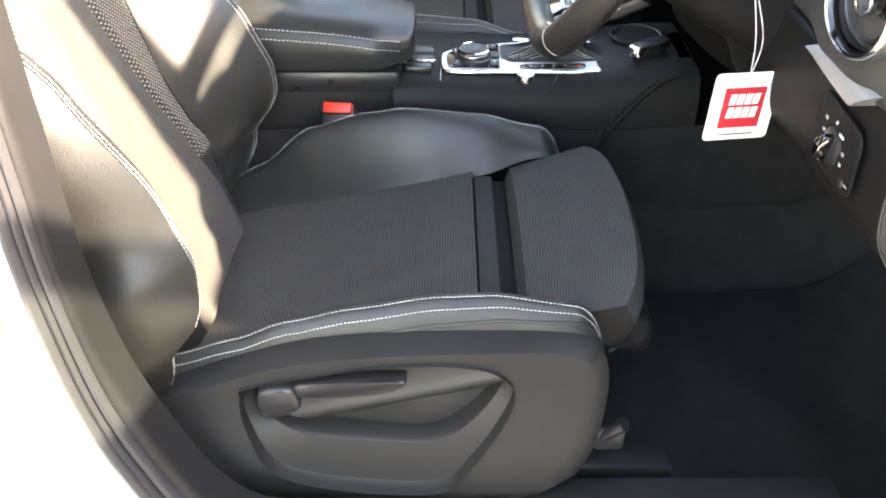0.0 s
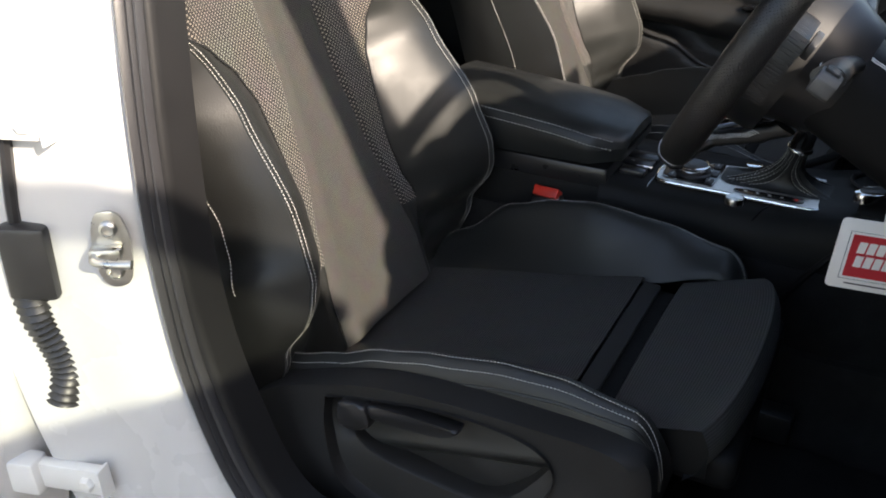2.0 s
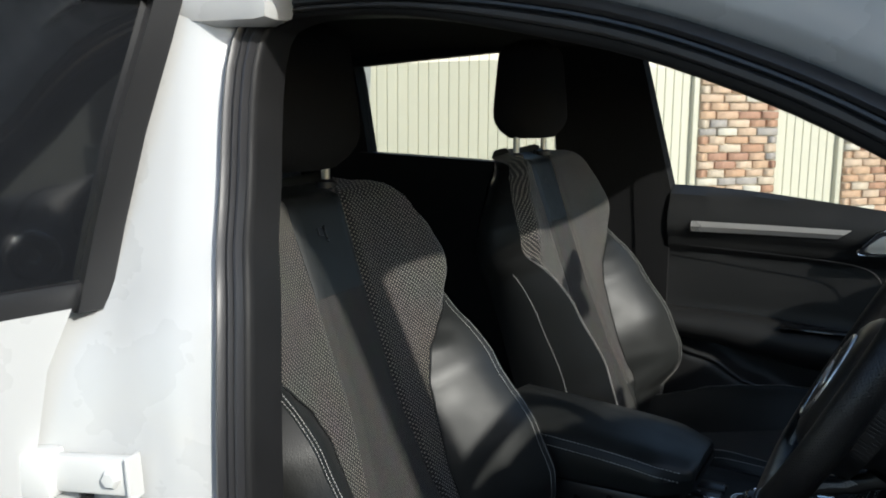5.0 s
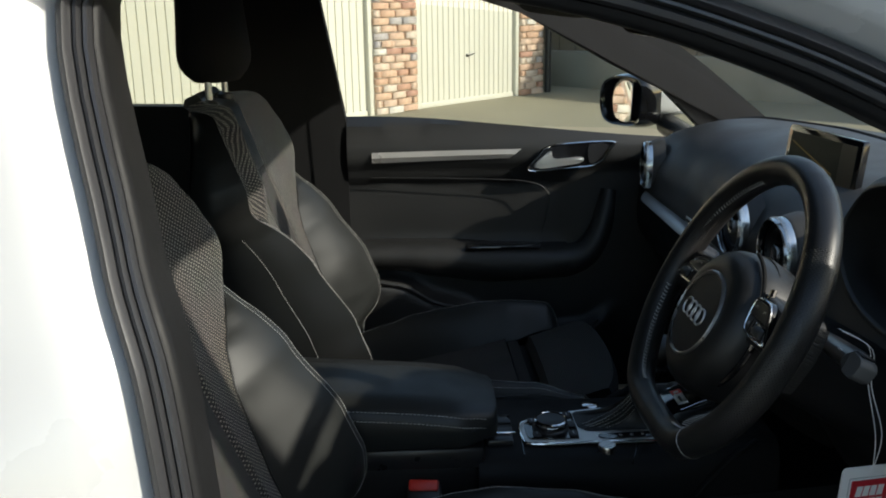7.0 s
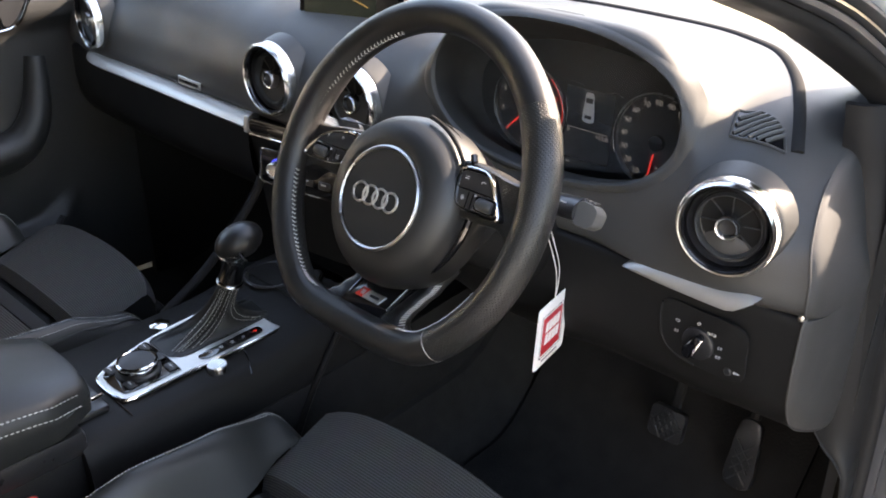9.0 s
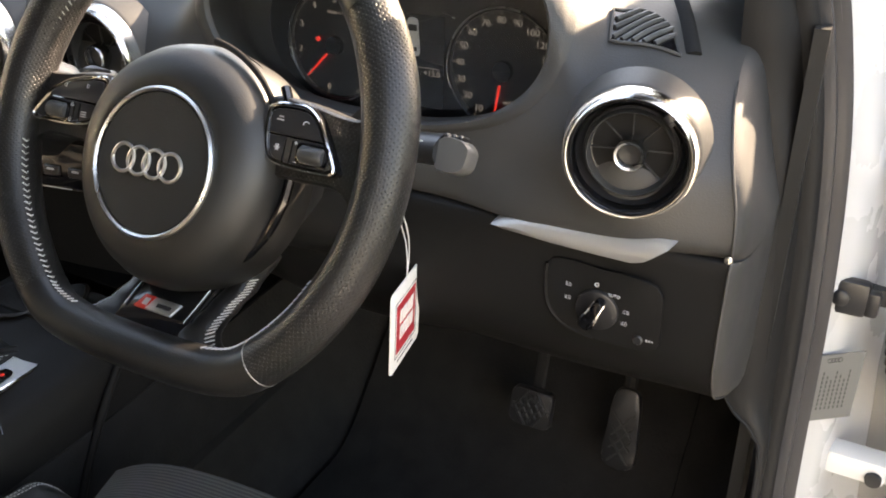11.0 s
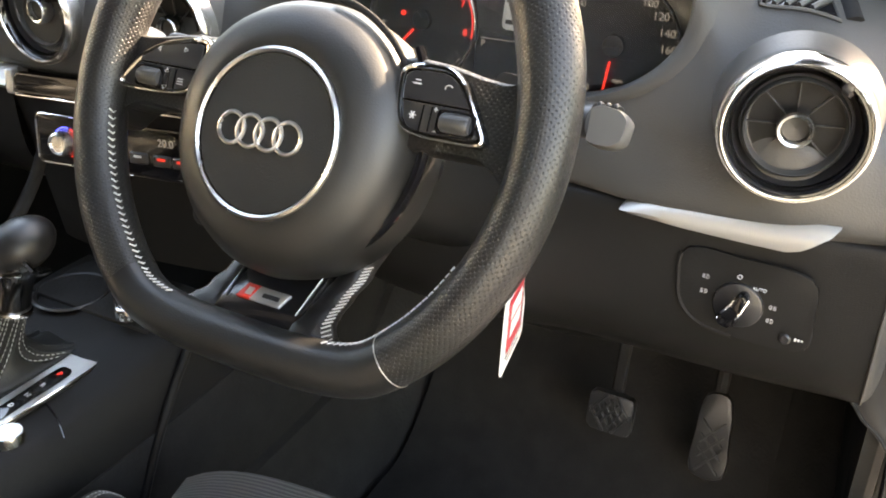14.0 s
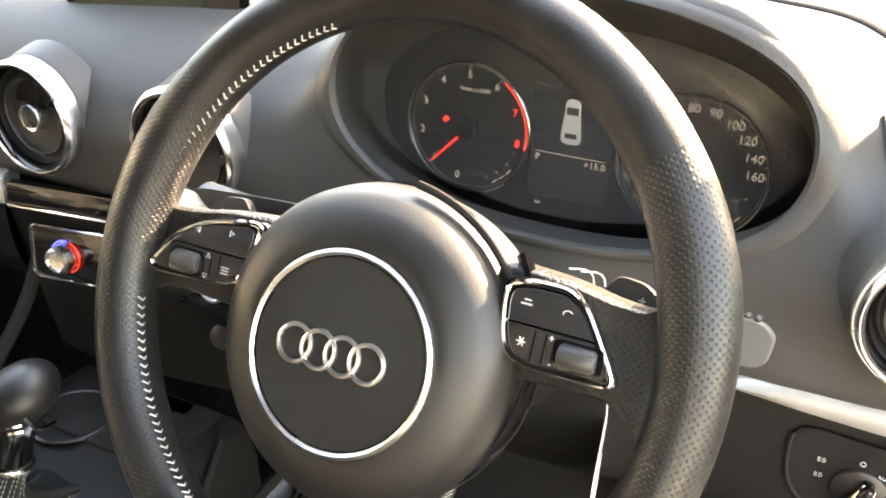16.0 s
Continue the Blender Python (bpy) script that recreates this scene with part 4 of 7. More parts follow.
    # seat frame and runners
    part("under_frame", box((-0.22, yc, 0.335), (0.50, 0.40, 0.10), 0.02), PLASTIC, s)
    for sg in (-1, 1):
        part("seat_rail", box((-0.2, yc + sg * 0.20, 0.285), (0.66, 0.04, 0.05), 0.008), SATIN, s)
    # plastic side valance with its scooped recess
    Q = 0.272 if lever else 0.255
    top = [(-0.475, 0.452), (-0.35, 0.508), (-0.25, 0.530), (-0.10, 0.538), (0.0, 0.536), (0.026, 0.50)]
    low = [(0.02, 0.42), (-0.01, 0.36), (-0.08, 0.325), (-0.25, 0.318), (-0.38, 0.345), (-0.44, 0.39)]
    ring_o = [(p.x, p.y) for p in curve([(x, z, 0) for x, z in top + low], 8, True)]
    rec = [(-0.343, 0.494), (-0.235, 0.518), (-0.16, 0.524), (-0.10, 0.516), (-0.073, 0.490), (-0.080, 0.452), (-0.115, 0.395), (-0.151, 0.358), (-0.237, 0.360), (-0.323, 0.384), (-0.353, 0.44), (-0.356, 0.482)]
    deep = [(-0.338, 0.486), (-0.235, 0.508), (-0.16, 0.513), (-0.107, 0.505), (-0.086, 0.486), (-0.090, 0.468), (-0.123, 0.432), (-0.164, 0.412), (-0.237, 0.417), (-0.295, 0.425), (-0.335, 0.442), (-0.349, 0.474)]
    ring_d = [(p.x, p.y) for p in curve([(x, z, 0) for x, z in deep], 8, True)]
    ring_i = [(p.x, p.y) for p in curve([(x, z, 0) for x, z in rec], 8, True)]

    def start_near(r, ref):
        k = min(range(len(r)), key=lambda i: (r[i][0] - ref[0]) ** 2 + (r[i][1] - ref[1]) ** 2)
        return r[k:] + r[:k]
    ring_o = start_near(ring_o, (-0.475, 0.455))
    cut = min(range(len(ring_i)), key=lambda i: (ring_i[i][0] + 0.352) ** 2 + (ring_i[i][1] - 0.480) ** 2)
    ring_i = ring_i[cut:] + ring_i[:cut]
    ring_d = ring_d[cut:] + ring_d[:cut]

    def yv(z):
        return yc + o * (Q + 0.022 * smooth_step(0.50, 0.36, z) - 0.02 * smooth_step(0.36, 0.31, z))
    n = len(ring_o)
    rings = []
    rings.append([Vector((x * 0.99, yc + o * 0.235, z)) for x, z in ring_o])
    for k in span(0, 1, 8):
        rings.append([Vector((a[0] + (b[0] - a[0]) * k, yv(a[1] + (b[1] - a[1]) * k) - (o * 0.012 * (1 - smooth_step(0, 0.15, k))), a[1] + (b[1] - a[1]) * k)) for a, b in zip(ring_o, ring_i)])
    rings.append([Vector((b[0], yv(b[1]) + o * 0.005, b[1])) for b in ring_i])
    cx = sum(b[0] for b in ring_i) / n
    cz = sum(b[1] for b in ring_i) / n
    for k, dq in ((0.012, 0.002), (0.03, 0.009), (0.06, 0.0125), (0.5, 0.0165), (0.95, 0.022), (1.0, 0.026)):
        rings.append([Vector((b[0] + (d[0] - b[0]) * k, yv(b[1]) - o * dq, b[1] + (d[1] - b[1]) * k)) for b, d in zip(ring_i, ring_d)])
    for k in (0.0, 0.1, 0.5, 0.98):
        rings.append([Vector((d[0] + (cx - d[0]) * k, yv(d[1]) - o * 0.042, d[1] + (cz + 0.02 - d[1]) * k)) for d in ring_d])
    part("side_valance", loft(rings, cap=False), SHELL, s, "grained black plastic side panel with a scooped recess")
    if lever:
        y0 = yc + o * (Q - 0.012)
        m = basis((0, y0, 0), (1, 0, 0), (0, 0, 1)) if o < 0 else basis((0, y0, 0), (-1, 0, 0), (0, 0, 1))
        f = 1 if o < 0 else -1
        part("height_lever", join(prism(rounder([(f * -0.337, 0.457), (f * -0.337, 0.496), (f * -0.298, 0.500), (f * -0.291, 0.468)], 2), 0.024, 0.004, m),
                                  prism(rounder([(f * -0.300, 0.478), (f * -0.300, 0.500), (f * -0.240, 0.504), (f * -0.184, 0.505), (f * -0.183, 0.499), (f * -0.204, 0.488)], 2), 0.019, 0.004, m)), SATIN, s, "smooth black height lever")
        part("slide_bar", tube([(-0.30, yc + o * 0.262, 0.300), (-0.26, yc + o * 0.264, 0.306), (-0.10, yc + o * 0.266, 0.316)], 0.0045, 8), SATIN, s)
        part("slide_bar_grip", box((-0.068, yc + o * 0.266, 0.316), (0.066, 0.016, 0.018), 0.004, 2), PLASTIC, s)
        part("adjust_slot", box((-0.30, y0 - 0.002, 0.405), (0.05, 0.008, 0.012), 0.003), GLOSS, s)
        part("tilt_lever", join(tube([(0.02, yc + o * 0.25, 0.40), (0.035, yc + o * 0.262, 0.415), (0.05, yc + o * 0.265, 0.43)], 0.012, 10, flat=0.6), box((0.035, yc + o * 0.26, 0.405), (0.035, 0.014, 0.03), 0.006)), SATIN, s)
        part("hinge_cover", prism(soften([(f * -0.50, 0.50), (f * -0.47, 0.475), (f * -0.40, 0.455), (f * -0.44, 0.435), (f * -0.51, 0.45)], 4), 0.03, 0.01, basis((0, yc + o * 0.235, 0), (1, 0, 0) if o < 0 else (-1, 0, 0), (0, 0, 1))), PLASTIC, s)
    return s


build_seat(-0.395, -1, "black cloth and leather sports seat before the steering wheel", True, 0.034, 0.022)
build_seat(0.415, 1, "black cloth and leather sports seat beside the closed door", False, 0.024, 0.012)

rear_seat = thing("rear_bench", (-1.3, 0, 0.24), "dark cloth rear bench in deep shade", "seat")
part("bench_cushion", box((-1.15, 0, 0.43), (0.5, 1.3, 0.2), 0.06, 4), LEATHER_SIDE, rear_seat)
part("bench_back", box((-1.5, 0, 0.72), (0.14, 1.3, 0.6), 0.05, 4, None), LEATHER_SIDE, rear_seat)

# belt buckle between seat and console
buckle = thing("seat_belt_buckle", (-0.303, -0.125, 0.42), "black seat belt buckle with a bright red release button", "buckle")
BM = basis((-0.303, -0.112, 0.535), (1, -0.12, 0.02), (0, 0.55, 0.83))
part("buckle_body", join(box((0, -0.034, -0.008), (0.050, 0.075, 0.026), 0.006, 2, BM), box((0, -0.10, -0.008), (0.022, 0.07, 0.006), 0.002, 1, BM)), SATIN, buckle)
part("release_button", box((0, 0.0, 0.002), (0.044, 0.017, 0.022), 0.003, 2, BM), RED, buckle, "bright red release button")
# ---- dashboard ----
dash = thing("dashboard", (0.35, 0, 0.55), "black soft-grained dashboard with round vents and a silver trim strip", "dashboard")
# section of the dash from the windscreen's foot over the top and down the face: (x, z)
SEC = curve([(0.68, 0.966, 0), (0.56, 0.979, 0), (0.45, 0.984, 0), (0.37, 0.983, 0), (0.315, 0.972, 0), (0.265, 0.948, 0), (0.228, 0.915, 0), (0.210, 0.88, 0), (0.208, 0.845, 0), (0.210, 0.824, 0), (0.222, 0.812, 0)], 10)
# the same section where the instrument hood rises
HSEC = curve([(0.68, 0.966, 0), (0.58, 0.979, 0), (0.47, 0.990, 0), (0.38, 1.004, 0), (0.325, 1.022, 0), (0.274, 1.037, 0), (0.243, 1.029, 0), (0.236, 0.96, 0), (0.226, 0.88, 0), (0.213, 0.824, 0), (0.222, 0.812, 0)], 10)
CLY, CLZ, CLW, CLH, CLE = -0.400, 0.950, 0.169, 0.082, 2.3


def oval(y, z):
    return (abs((y - CLY) / CLW) ** CLE + abs((z - CLZ) / CLH) ** CLE) ** (1 / CLE)


def dash_point(k, y):
    i = min(len(SEC) - 2, max(0, int(k)))
    f = min(1.0, max(0.0, k - i))
    p, q = SEC[i].lerp(SEC[i + 1], f), HSEC[i].lerp(HSEC[i + 1], f)
    dy = abs(y - CLY)
    x = p.x + (q.x - p.x) * (1 - smooth_step(0.14, 0.25, dy))
    z = p.y + (q.y - p.y) * math.exp(-(dy / 0.178) ** 6)
    x -= 0.016 * smooth_step(0.94, 0.87, z) * smooth_step(-0.48, -0.58, y)
    x -= 0.12 * (y / 0.7) ** 2 * smooth_step(0.42, 0.68, x)
    # ends curve forward and down towards the doors
    e = smooth_step(0.60, 0.735, abs(y))
    x += 0.05 * e * e * (0.3 + 0.7 * (z - 0.8) / 0.2)
    z -= (0.045 if y > 0 else 0.022) * smooth_step(0.56, 0.76, abs(y)) * smooth_step(0.25, 0.36, x)
    y *= 1 - 0.044 * smooth_step(0.83, 0.965, z) * smooth_step(0.54, 0.727, abs(y))
    if y > 0:
        x += 0.018 * smooth_step(0.14, 0.30, y) * (1 - smooth_step(0.40, 0.52, y)) * smooth_step(0.80, 0.90, z)
    return Vector((x, y, z))


def face_at(y, z):
    """The dash face's point at a height, on the driver's side of the crest."""
    lo, hi = 52.0, len(SEC) - 1.0
    for _ in range(30):
        mid = (lo + hi) / 2
        if dash_point(mid, y).z > z:
            lo = mid
        else:
            hi = mid
    return dash_point(lo, y)


DK = list(range(len(SEC)))
skin = sheet(lambda u, v: dash_point(u, v), span(0, len(SEC) - 1, 150), span(-0.727, 0.727, 330))
bmesh.ops.delete(skin, geom=[f for f in skin.faces if any(v.co.x < 0.30 and oval(v.co.y, v.co.z) < 1.0 for v in f.verts)], context="FACES")
part("dash_top", skin, DASH, dash, "black soft-grained dash skin", sharp=50)
# rolled rim of the instrument hood


def hood_ring(scale, push):
    out = []
    for a in span(0, 2 * math.pi, 141)[:-1]:
        ca, sa = math.cos(a), math.sin(a)
        y = CLY + CLW * math.copysign(abs(ca) ** (2 / CLE), ca) * scale
        z = CLZ + CLH * math.copysign(abs(sa) ** (2 / CLE), sa) * scale
        f = face_at(y, z)
        out.append(Vector((f.x + push, y, f.z if abs(f.z - z) > 0.004 else z)))
    return out


def back_ring(x, k):
    """The well behind the hood's lip, opening towards the dials."""
    out = []
    for a in span(0, 2 * math.pi, 141)[:-1]:
        ca, sa = math.copysign(abs(math.cos(a)) ** (2 / CLE), math.cos(a)), math.copysign(abs(math.sin(a)) ** (2 / CLE), math.sin(a))
        out.append(Vector((x, (CLY + CLW * ca) * (1 - k) + (-0.381 + 0.180 * ca) * k, (CLZ + CLH * sa) * (1 - k) + (0.892 + 0.088 * sa) * k)))
    return out


part("hood_rim", loft([hood_ring(1.085, 0.0008), hood_ring(1.06, -0.0016), hood_ring(1.03, -0.0028), hood_ring(1.0, -0.0026), hood_ring(0.982, 0.001)], cap=False), DASH, dash)
part("hood_lining", loft([hood_ring(0.984, 0.0), back_ring(0.252, 0.04), back_ring(0.28, 0.3), back_ring(0.32, 0.75), back_ring(0.366, 1.0)], cap=False), HOODSKIN, dash)
part("instrument_glass_back", box((0.372, -0.376, 0.892), (0.012, 0.39, 0.19), 0.004), DIAL, dash)

# lower dash: silver strip ledge, knee panel
LOW = curve([(0.240, 0.8145, 0), (0.214, 0.8140, 0), (0.2065, 0.809, 0), (0.2045, 0.790, 0), (0.2045, 0.745, 0), (0.212, 0.708, 0), (0.240, 0.672, 0), (0.30, 0.635, 0), (0.37, 0.60, 0), (0.42, 0.555, 0), (0.56, 0.53, 0)], 6)


def low_point(k, y):
    p = LOW[k]
    e = smooth_step(0.60, 0.735, abs(y))
    col = math.exp(-((y + 0.385) / 0.09) ** 4) * 0.014 * smooth_step(0.80, 0.74, p.y)
    return Vector((p.x + 0.008 * e - col + 0.010 * smooth_step(0.0, 0.2, y), y, p.y))


part("knee_panel", sheet(lambda u, v: low_point(u, v), list(range(len(LOW))), span(-0.727, -0.16, 60)), PLASTIC, dash, "grained black knee panel")
part("glovebox", sheet(lambda u, v: low_point(u, v), list(range(len(LOW))), span(0.14, 0.727, 60)), PLASTIC, dash, "black glovebox lid")
for sg in (-1, 1):
    # rounded cheek that closes the dash towards the door
    edge = [dash_point(k, sg * 0.727) for k in DK] + [low_point(k, sg * 0.727) for k in range(9, len(LOW) - 6)]
    mid = Vector((0.46, sg * 0.727, 0.79))
    part("dash_cheek", loft([[p.lerp(mid, f) + Vector((0, sg * d, 0)) for p in edge] for f, d in ((0, 0), (0.012, 0.0035), (0.035, 0.0065), (0.09, 0.0095), (0.25, 0.0115), (0.6, 0.011))], closed=False, cap=False), HOODSKIN, dash, "rounded grey-black cheek")
    part("cheek_bead", tube([p + Vector((-0.0006, sg * 0.0004, 0)) for p in edge[55:]], 0.0012, 6), DASH, dash)
part("cheek_clip", lathe([(0.0032, 0), (0.0028, 0.002), (0.0, 0.003)], 12, basis((0.209, -0.7265, 0.8185), (0, -1, 0), (0, 0, 1))), STEEL, dash, "small bright clip")
part("dash_carrier", box((0.54, 0, 0.76), (0.26, 1.36, 0.20), 0.02), HEADLINER, dash)


def strip(y0, y1, x0, z0, z1, h=0.022, taper=1):
    """A bowed silver trim bar along the dash, pointed at one end."""
    rings = []
    for k in span(0, 1, 24):
        y = y0 + (y1 - y0) * k
        s = min(1.0, 0.12 + 3.2 * (k if taper > 0 else 1 - k)) if taper else 1.0
        e = smooth_step(0.58, 0.735, abs(y))
        x = x0 + 0.045 * e
        z = z0 + (z1 - z0) * k
        rings.append([Vector((x + a * s, y, z + b * s)) for a, b in ((0.016, 0.5 * h), (0.0, 0.42 * h), (-0.012, 0.1 * h), (-0.016, -0.25 * h), (-0.010, -0.5 * h), (0.012, -0.55 * h))])
    return loft(rings)


BAR = [(0.0, 0.8105, 0.8125), (0.05, 0.8085, 0.8165), (0.16, 0.8080, 0.8205), (0.4, 0.8070, 0.8235), (0.7, 0.8070, 0.8260), (0.93, 0.8075, 0.8285), (1.0, 0.8105, 0.8280)]
rings = []
for k in span(0, 1, 30):
    lo = lerp_table([(a, b) for a, b, c in BAR], k)
    hi = lerp_table([(a, c) for a, b, c in BAR], k)
    y = -0.543 - 0.125 * k
    rings.append([Vector((0.224 - 0.006 * k, y - 0.022 * k, hi)), Vector((0.205 - 0.006 * k, y - 0.022 * k, hi)), Vector((0.197 - 0.006 * k, y - 0.018 * k, hi - 0.22 * (hi - lo))), Vector((0.194 - 0.006 * k, y - 0.008 * k, hi - 0.65 * (hi - lo))), Vector((0.197 - 0.006 * k, y - 0.001 * k, lo)), Vector((0.224 - 0.006 * k, y, lo))])
part("trim_strip", loft(rings), SILVER, dash, "brushed silver trim bar", sharp=60)
part("trim_strip", strip(0.640, 0.125, 0.210, 0.812, 0.806, 0.022, 0), SILVER, dash, "brushed silver trim bar")


def air_vent(c, face, r=0.0515, tab=2):
    """A round turbine vent with a chrome ring, set in the dash."""
    f = Vector(face).normalized()
    m = basis(c, f.cross(Vector((0, 0, 1))) * -1, Vector((0, 0, 1)))
    if (m.to_3x3() @ Vector((0, 0, 1))).dot(f) < 0:
        m = basis(c, f.cross(Vector((0, 0, 1))), Vector((0, 0, 1)))
    v = part("air_vent", lathe([(0.84 * r, -0.03), (0.84 * r, 0.002), (0.82 * r, 0.004), (0.79 * r, -0.004), (0.745 * r, -0.007), (0.735 * r, -0.002), (0.70 * r, -0.001), (0.69 * r, -0.006), (0.60 * r, -0.0085), (0.01, -0.0085)], 56, m, cap=False), SATIN, dash, "round black turbine vent")
    part("vent_ring", lathe([(0.920 * r, 0.0120), (0.930 * r, 0.0134), (0.945 * r, 0.0136), (0.972 * r, 0.0118), (1.000 * r, 0.0080), (1.016 * r, 0.003), (1.022 * r, -0.006), (1.02 * r, -0.016)], 72, m, cap=False), VENTRING, v, "polished chrome ring")
    part("vent_lip", lathe([(0.835 * r, -0.004), (0.842 * r, 0.006), (0.86 * r, 0.0100), (0.89 * r, 0.0120), (0.923 * r, 0.0120)], 72, m, cap=False), GLOSS, v, "gloss black lip")
    part("vent_inner_ring", lathe([(0.635 * r, -0.010), (0.645 * r, 0.002), (0.665 * r, 0.0034), (0.685 * r, 0.002), (0.69 * r, -0.010)], 56, m, cap=False), GREYPLASTIC, v)
    part("vent_hub_ring", lathe([(0.180 * r, 0.0), (0.19 * r, 0.007), (0.225 * r, 0.0078), (0.25 * r, 0.006), (0.255 * r, -0.004)], 36, m, cap=False), SATINCHROME, v, "small chrome ring")
    part("vent_hub", lathe([(0.0, 0.001), (0.175 * r, 0.002), (0.185 * r, -0.02)], 24, m, cap=False), SATIN, v)
    part("vent_disc", lathe([(0.0, -0.0080), (0.64 * r, -0.0080), (0.68 * r, -0.0060)], 48, m, cap=False), PLASTIC, v)
    for i in range(8):
        part("vent_vane", box((0.44 * r, 0, -0.0075), (0.40 * r, 0.0009, 0.0030), 0.0003, 1, m @ pose(0, 0, 0, 0, 0, i * 45 + 2)), GREYPLASTIC, v)
    tm = m @ pose(0, 0, 0, 0, 0, tab)
    part("vent_tab", join(box((0.865 * r, 0, 0.008), (0.15 * r, 0.16 * r, 0.009), 0.0018, 2, tm), box((0.80 * r, -0.06 * r, 0.004), (0.10 * r, 0.16 * r, 0.008), 0.0015, 2, tm)), SATIN, v, "black thumb tab")
    part("vent_collar", lathe([(1.018 * r, -0.004), (1.03 * r, -0.0045), (1.05 * r, -0.008), (1.09 * r, -0.015), (1.16 * r, -0.030)], 56, m, cap=False), DASH, v)
    # ribs round the outer ring
    kn = [box((1.003 * r, 0, 0.0058), (0.0016, 0.0007, 0.0060), 0, 1, m @ pose(0, 0, 0, 0, 0, 1.8 * i)) for i in range(200)]
    part("knurl", join(*kn), VENTRING, v)


air_vent((0.192, -0.651, 0.893), (-1, -0.16, 0.12), 0.0465, 52)
air_vent((0.206, 0.060, 0.884), (-1, 0.0, 0.10))
air_vent((0.208, -0.1105, 0.885), (-1, 0.0, 0.10))
air_vent((0.205, 0.585, 0.886), (-1, 0.16, 0.10), 0.050)

# side demister grille on the dash's shoulder


def shoulder(x, y, lift):
    """The dash skin's point at a depth x on the shoulder, lifted along its normal."""
    lo, hi = 0.0, 75.0
    for _ in range(30):
        mid = (lo + hi) / 2
        if dash_point(mid, y).x > x:
            lo = mid
        else:
            hi = mid
    p, pu, pv = dash_point(lo, y), dash_point(lo, y - 0.002), dash_point(lo - 1, y)
    n = (pu - p).cross(pv - p).normalized()
    return p + (n if n.z > 0 else -n) * lift


def grille_edge(k):
    """Depth of the grille's near and far edges, from its inner to its outer end."""
    return 0.264 + 0.012 * k, 0.290 + 0.018 * smooth_step(-0.1, 0.45, k) - 0.004 * k - 0.014 * k ** 6


gr = part("demister_grille", sheet(lambda u, v: shoulder(grille_edge(u)[0] * (1 - v) + grille_edge(u)[1] * v, -0.604 - 0.066 * u - 0.010 * (1 - v), 0.0012), span(0, 1, 16), span(0, 1, 10)), GLOSS, dash)
part("grille_border", tube([shoulder(grille_edge(u)[0] * (1 - v) + grille_edge(u)[1] * v, -0.604 - 0.066 * u - 0.010 * (1 - v), 0.0015) for u, v in [(k, 0) for k in span(0, 1, 12)] + [(1, k) for k in span(0.1, 1, 8)] + [(k, 1) for k in span(0.95, 0, 12)] + [(0, k) for k in span(0.9, 0.1, 8)]], 0.0014, 6, True), DASH, gr)
for i in range(7):
    # slats run forward and outward across the opening
    off = (i + 0.6) / 7.2
    line = []
    for k in span(-0.2, 1.2, 60):
        x, y = 0.254 + 0.060 * k + 0.004 * off, -0.596 - 0.048 * k - 0.052 * off + 0.014 * (1 - off)
        v0 = (x - 0.264) / 0.042
        u0 = (-0.604 - y - 0.010 * (1 - v0)) / 0.066
        a, b = grille_edge(min(1, max(0, u0)))
        if 0.02 < u0 < 0.98 and a + 0.001 < x < b - 0.001:
            line.append(shoulder(x, y, 0.0020))
    if len(line) > 3:
        part("grille_slat", tube(line, 0.0022, 6), DASH, gr)
# flattened dark tube draws the groove's shade between dash pad and windscreen tray
JOINT = [(0.285, 0.690), (0.33, 0.664), (0.40, 0.612), (0.482, 0.526), (0.535, 0.452), (0.552, 0.372), (0.556, 0.226)]
JOINT = curve([(x, -y, 0) for x, y in JOINT] + [(0.556, 0, 0)] + [(x, y, 0) for x, y in JOINT[::-1]], 8)
part("joint_shade", tube([shoulder(p.x, p.y, 0.0005) for p in JOINT], 0.0065, 8, flat=0.5), HEADLINER, dash, "dark strip for the joint's shade")

# pop-up display
SM = basis((0.314, -0.001, 0.985), (0.125, -1, 0), (0.10, 0, 1))
disp = part("display", prism(rounded(0.192, 0.108, 0.006), 0.010, 0.002, SM), GLOSS, dash, "thin black pop-up display")
part("display_glass", prism(rounded(0.172, 0.082, 0.002), 0.0015, 0, SM @ Matrix.Translation((0, 0.004, 0.0095))), MAPGLOW, disp, "dim map picture")
part("map_road", tube([SM @ Vector((-0.08, 0.03, 0.0113)), SM @ Vector((-0.02, 0.012, 0.0113)), SM @ Vector((0.035, -0.004, 0.0113))], 0.0011, 6), ROADGLOW, disp)
part("map_side_bar", box((0.068, 0.004, 0.0112), (0.036, 0.082, 0.0008), 0, 1, SM), DIAL, disp)

# centre stack
CS = thing("climate_panel", (0.24, -0.01, 0.70), "gloss black climate control panel with two chrome knobs", "control panel")
part("stack_shell", sheet(lambda u, v: (0.224 + 0.03 * u + 0.02 * abs(v) ** 3 - 0.0225 * v, -0.012 + 0.150 * v, 0.806 - 0.20 * u), span(0, 1, 12), span(-1, 1, 20), 0.01), PLASTIC, CS)
CM = basis((0.217, -0.012, 0.808), (0.15, -1, 0), (0.1, 0, 1))
part("switch_strip", prism(rounded(0.235, 0.020, 0.004), 0.010, 0.003, CM), GLOSS, CS, "gloss black switch strip")
part("strip_chrome", box((0, -0.0125, 0.008), (0.235, 0.003, 0.006), 0.001, 1, CM), CHROME, CS)
part("strip_end", box((-0.124, 0, 0.005), (0.010, 0.026, 0.012), 0.003, 2, CM), ALU, CS)
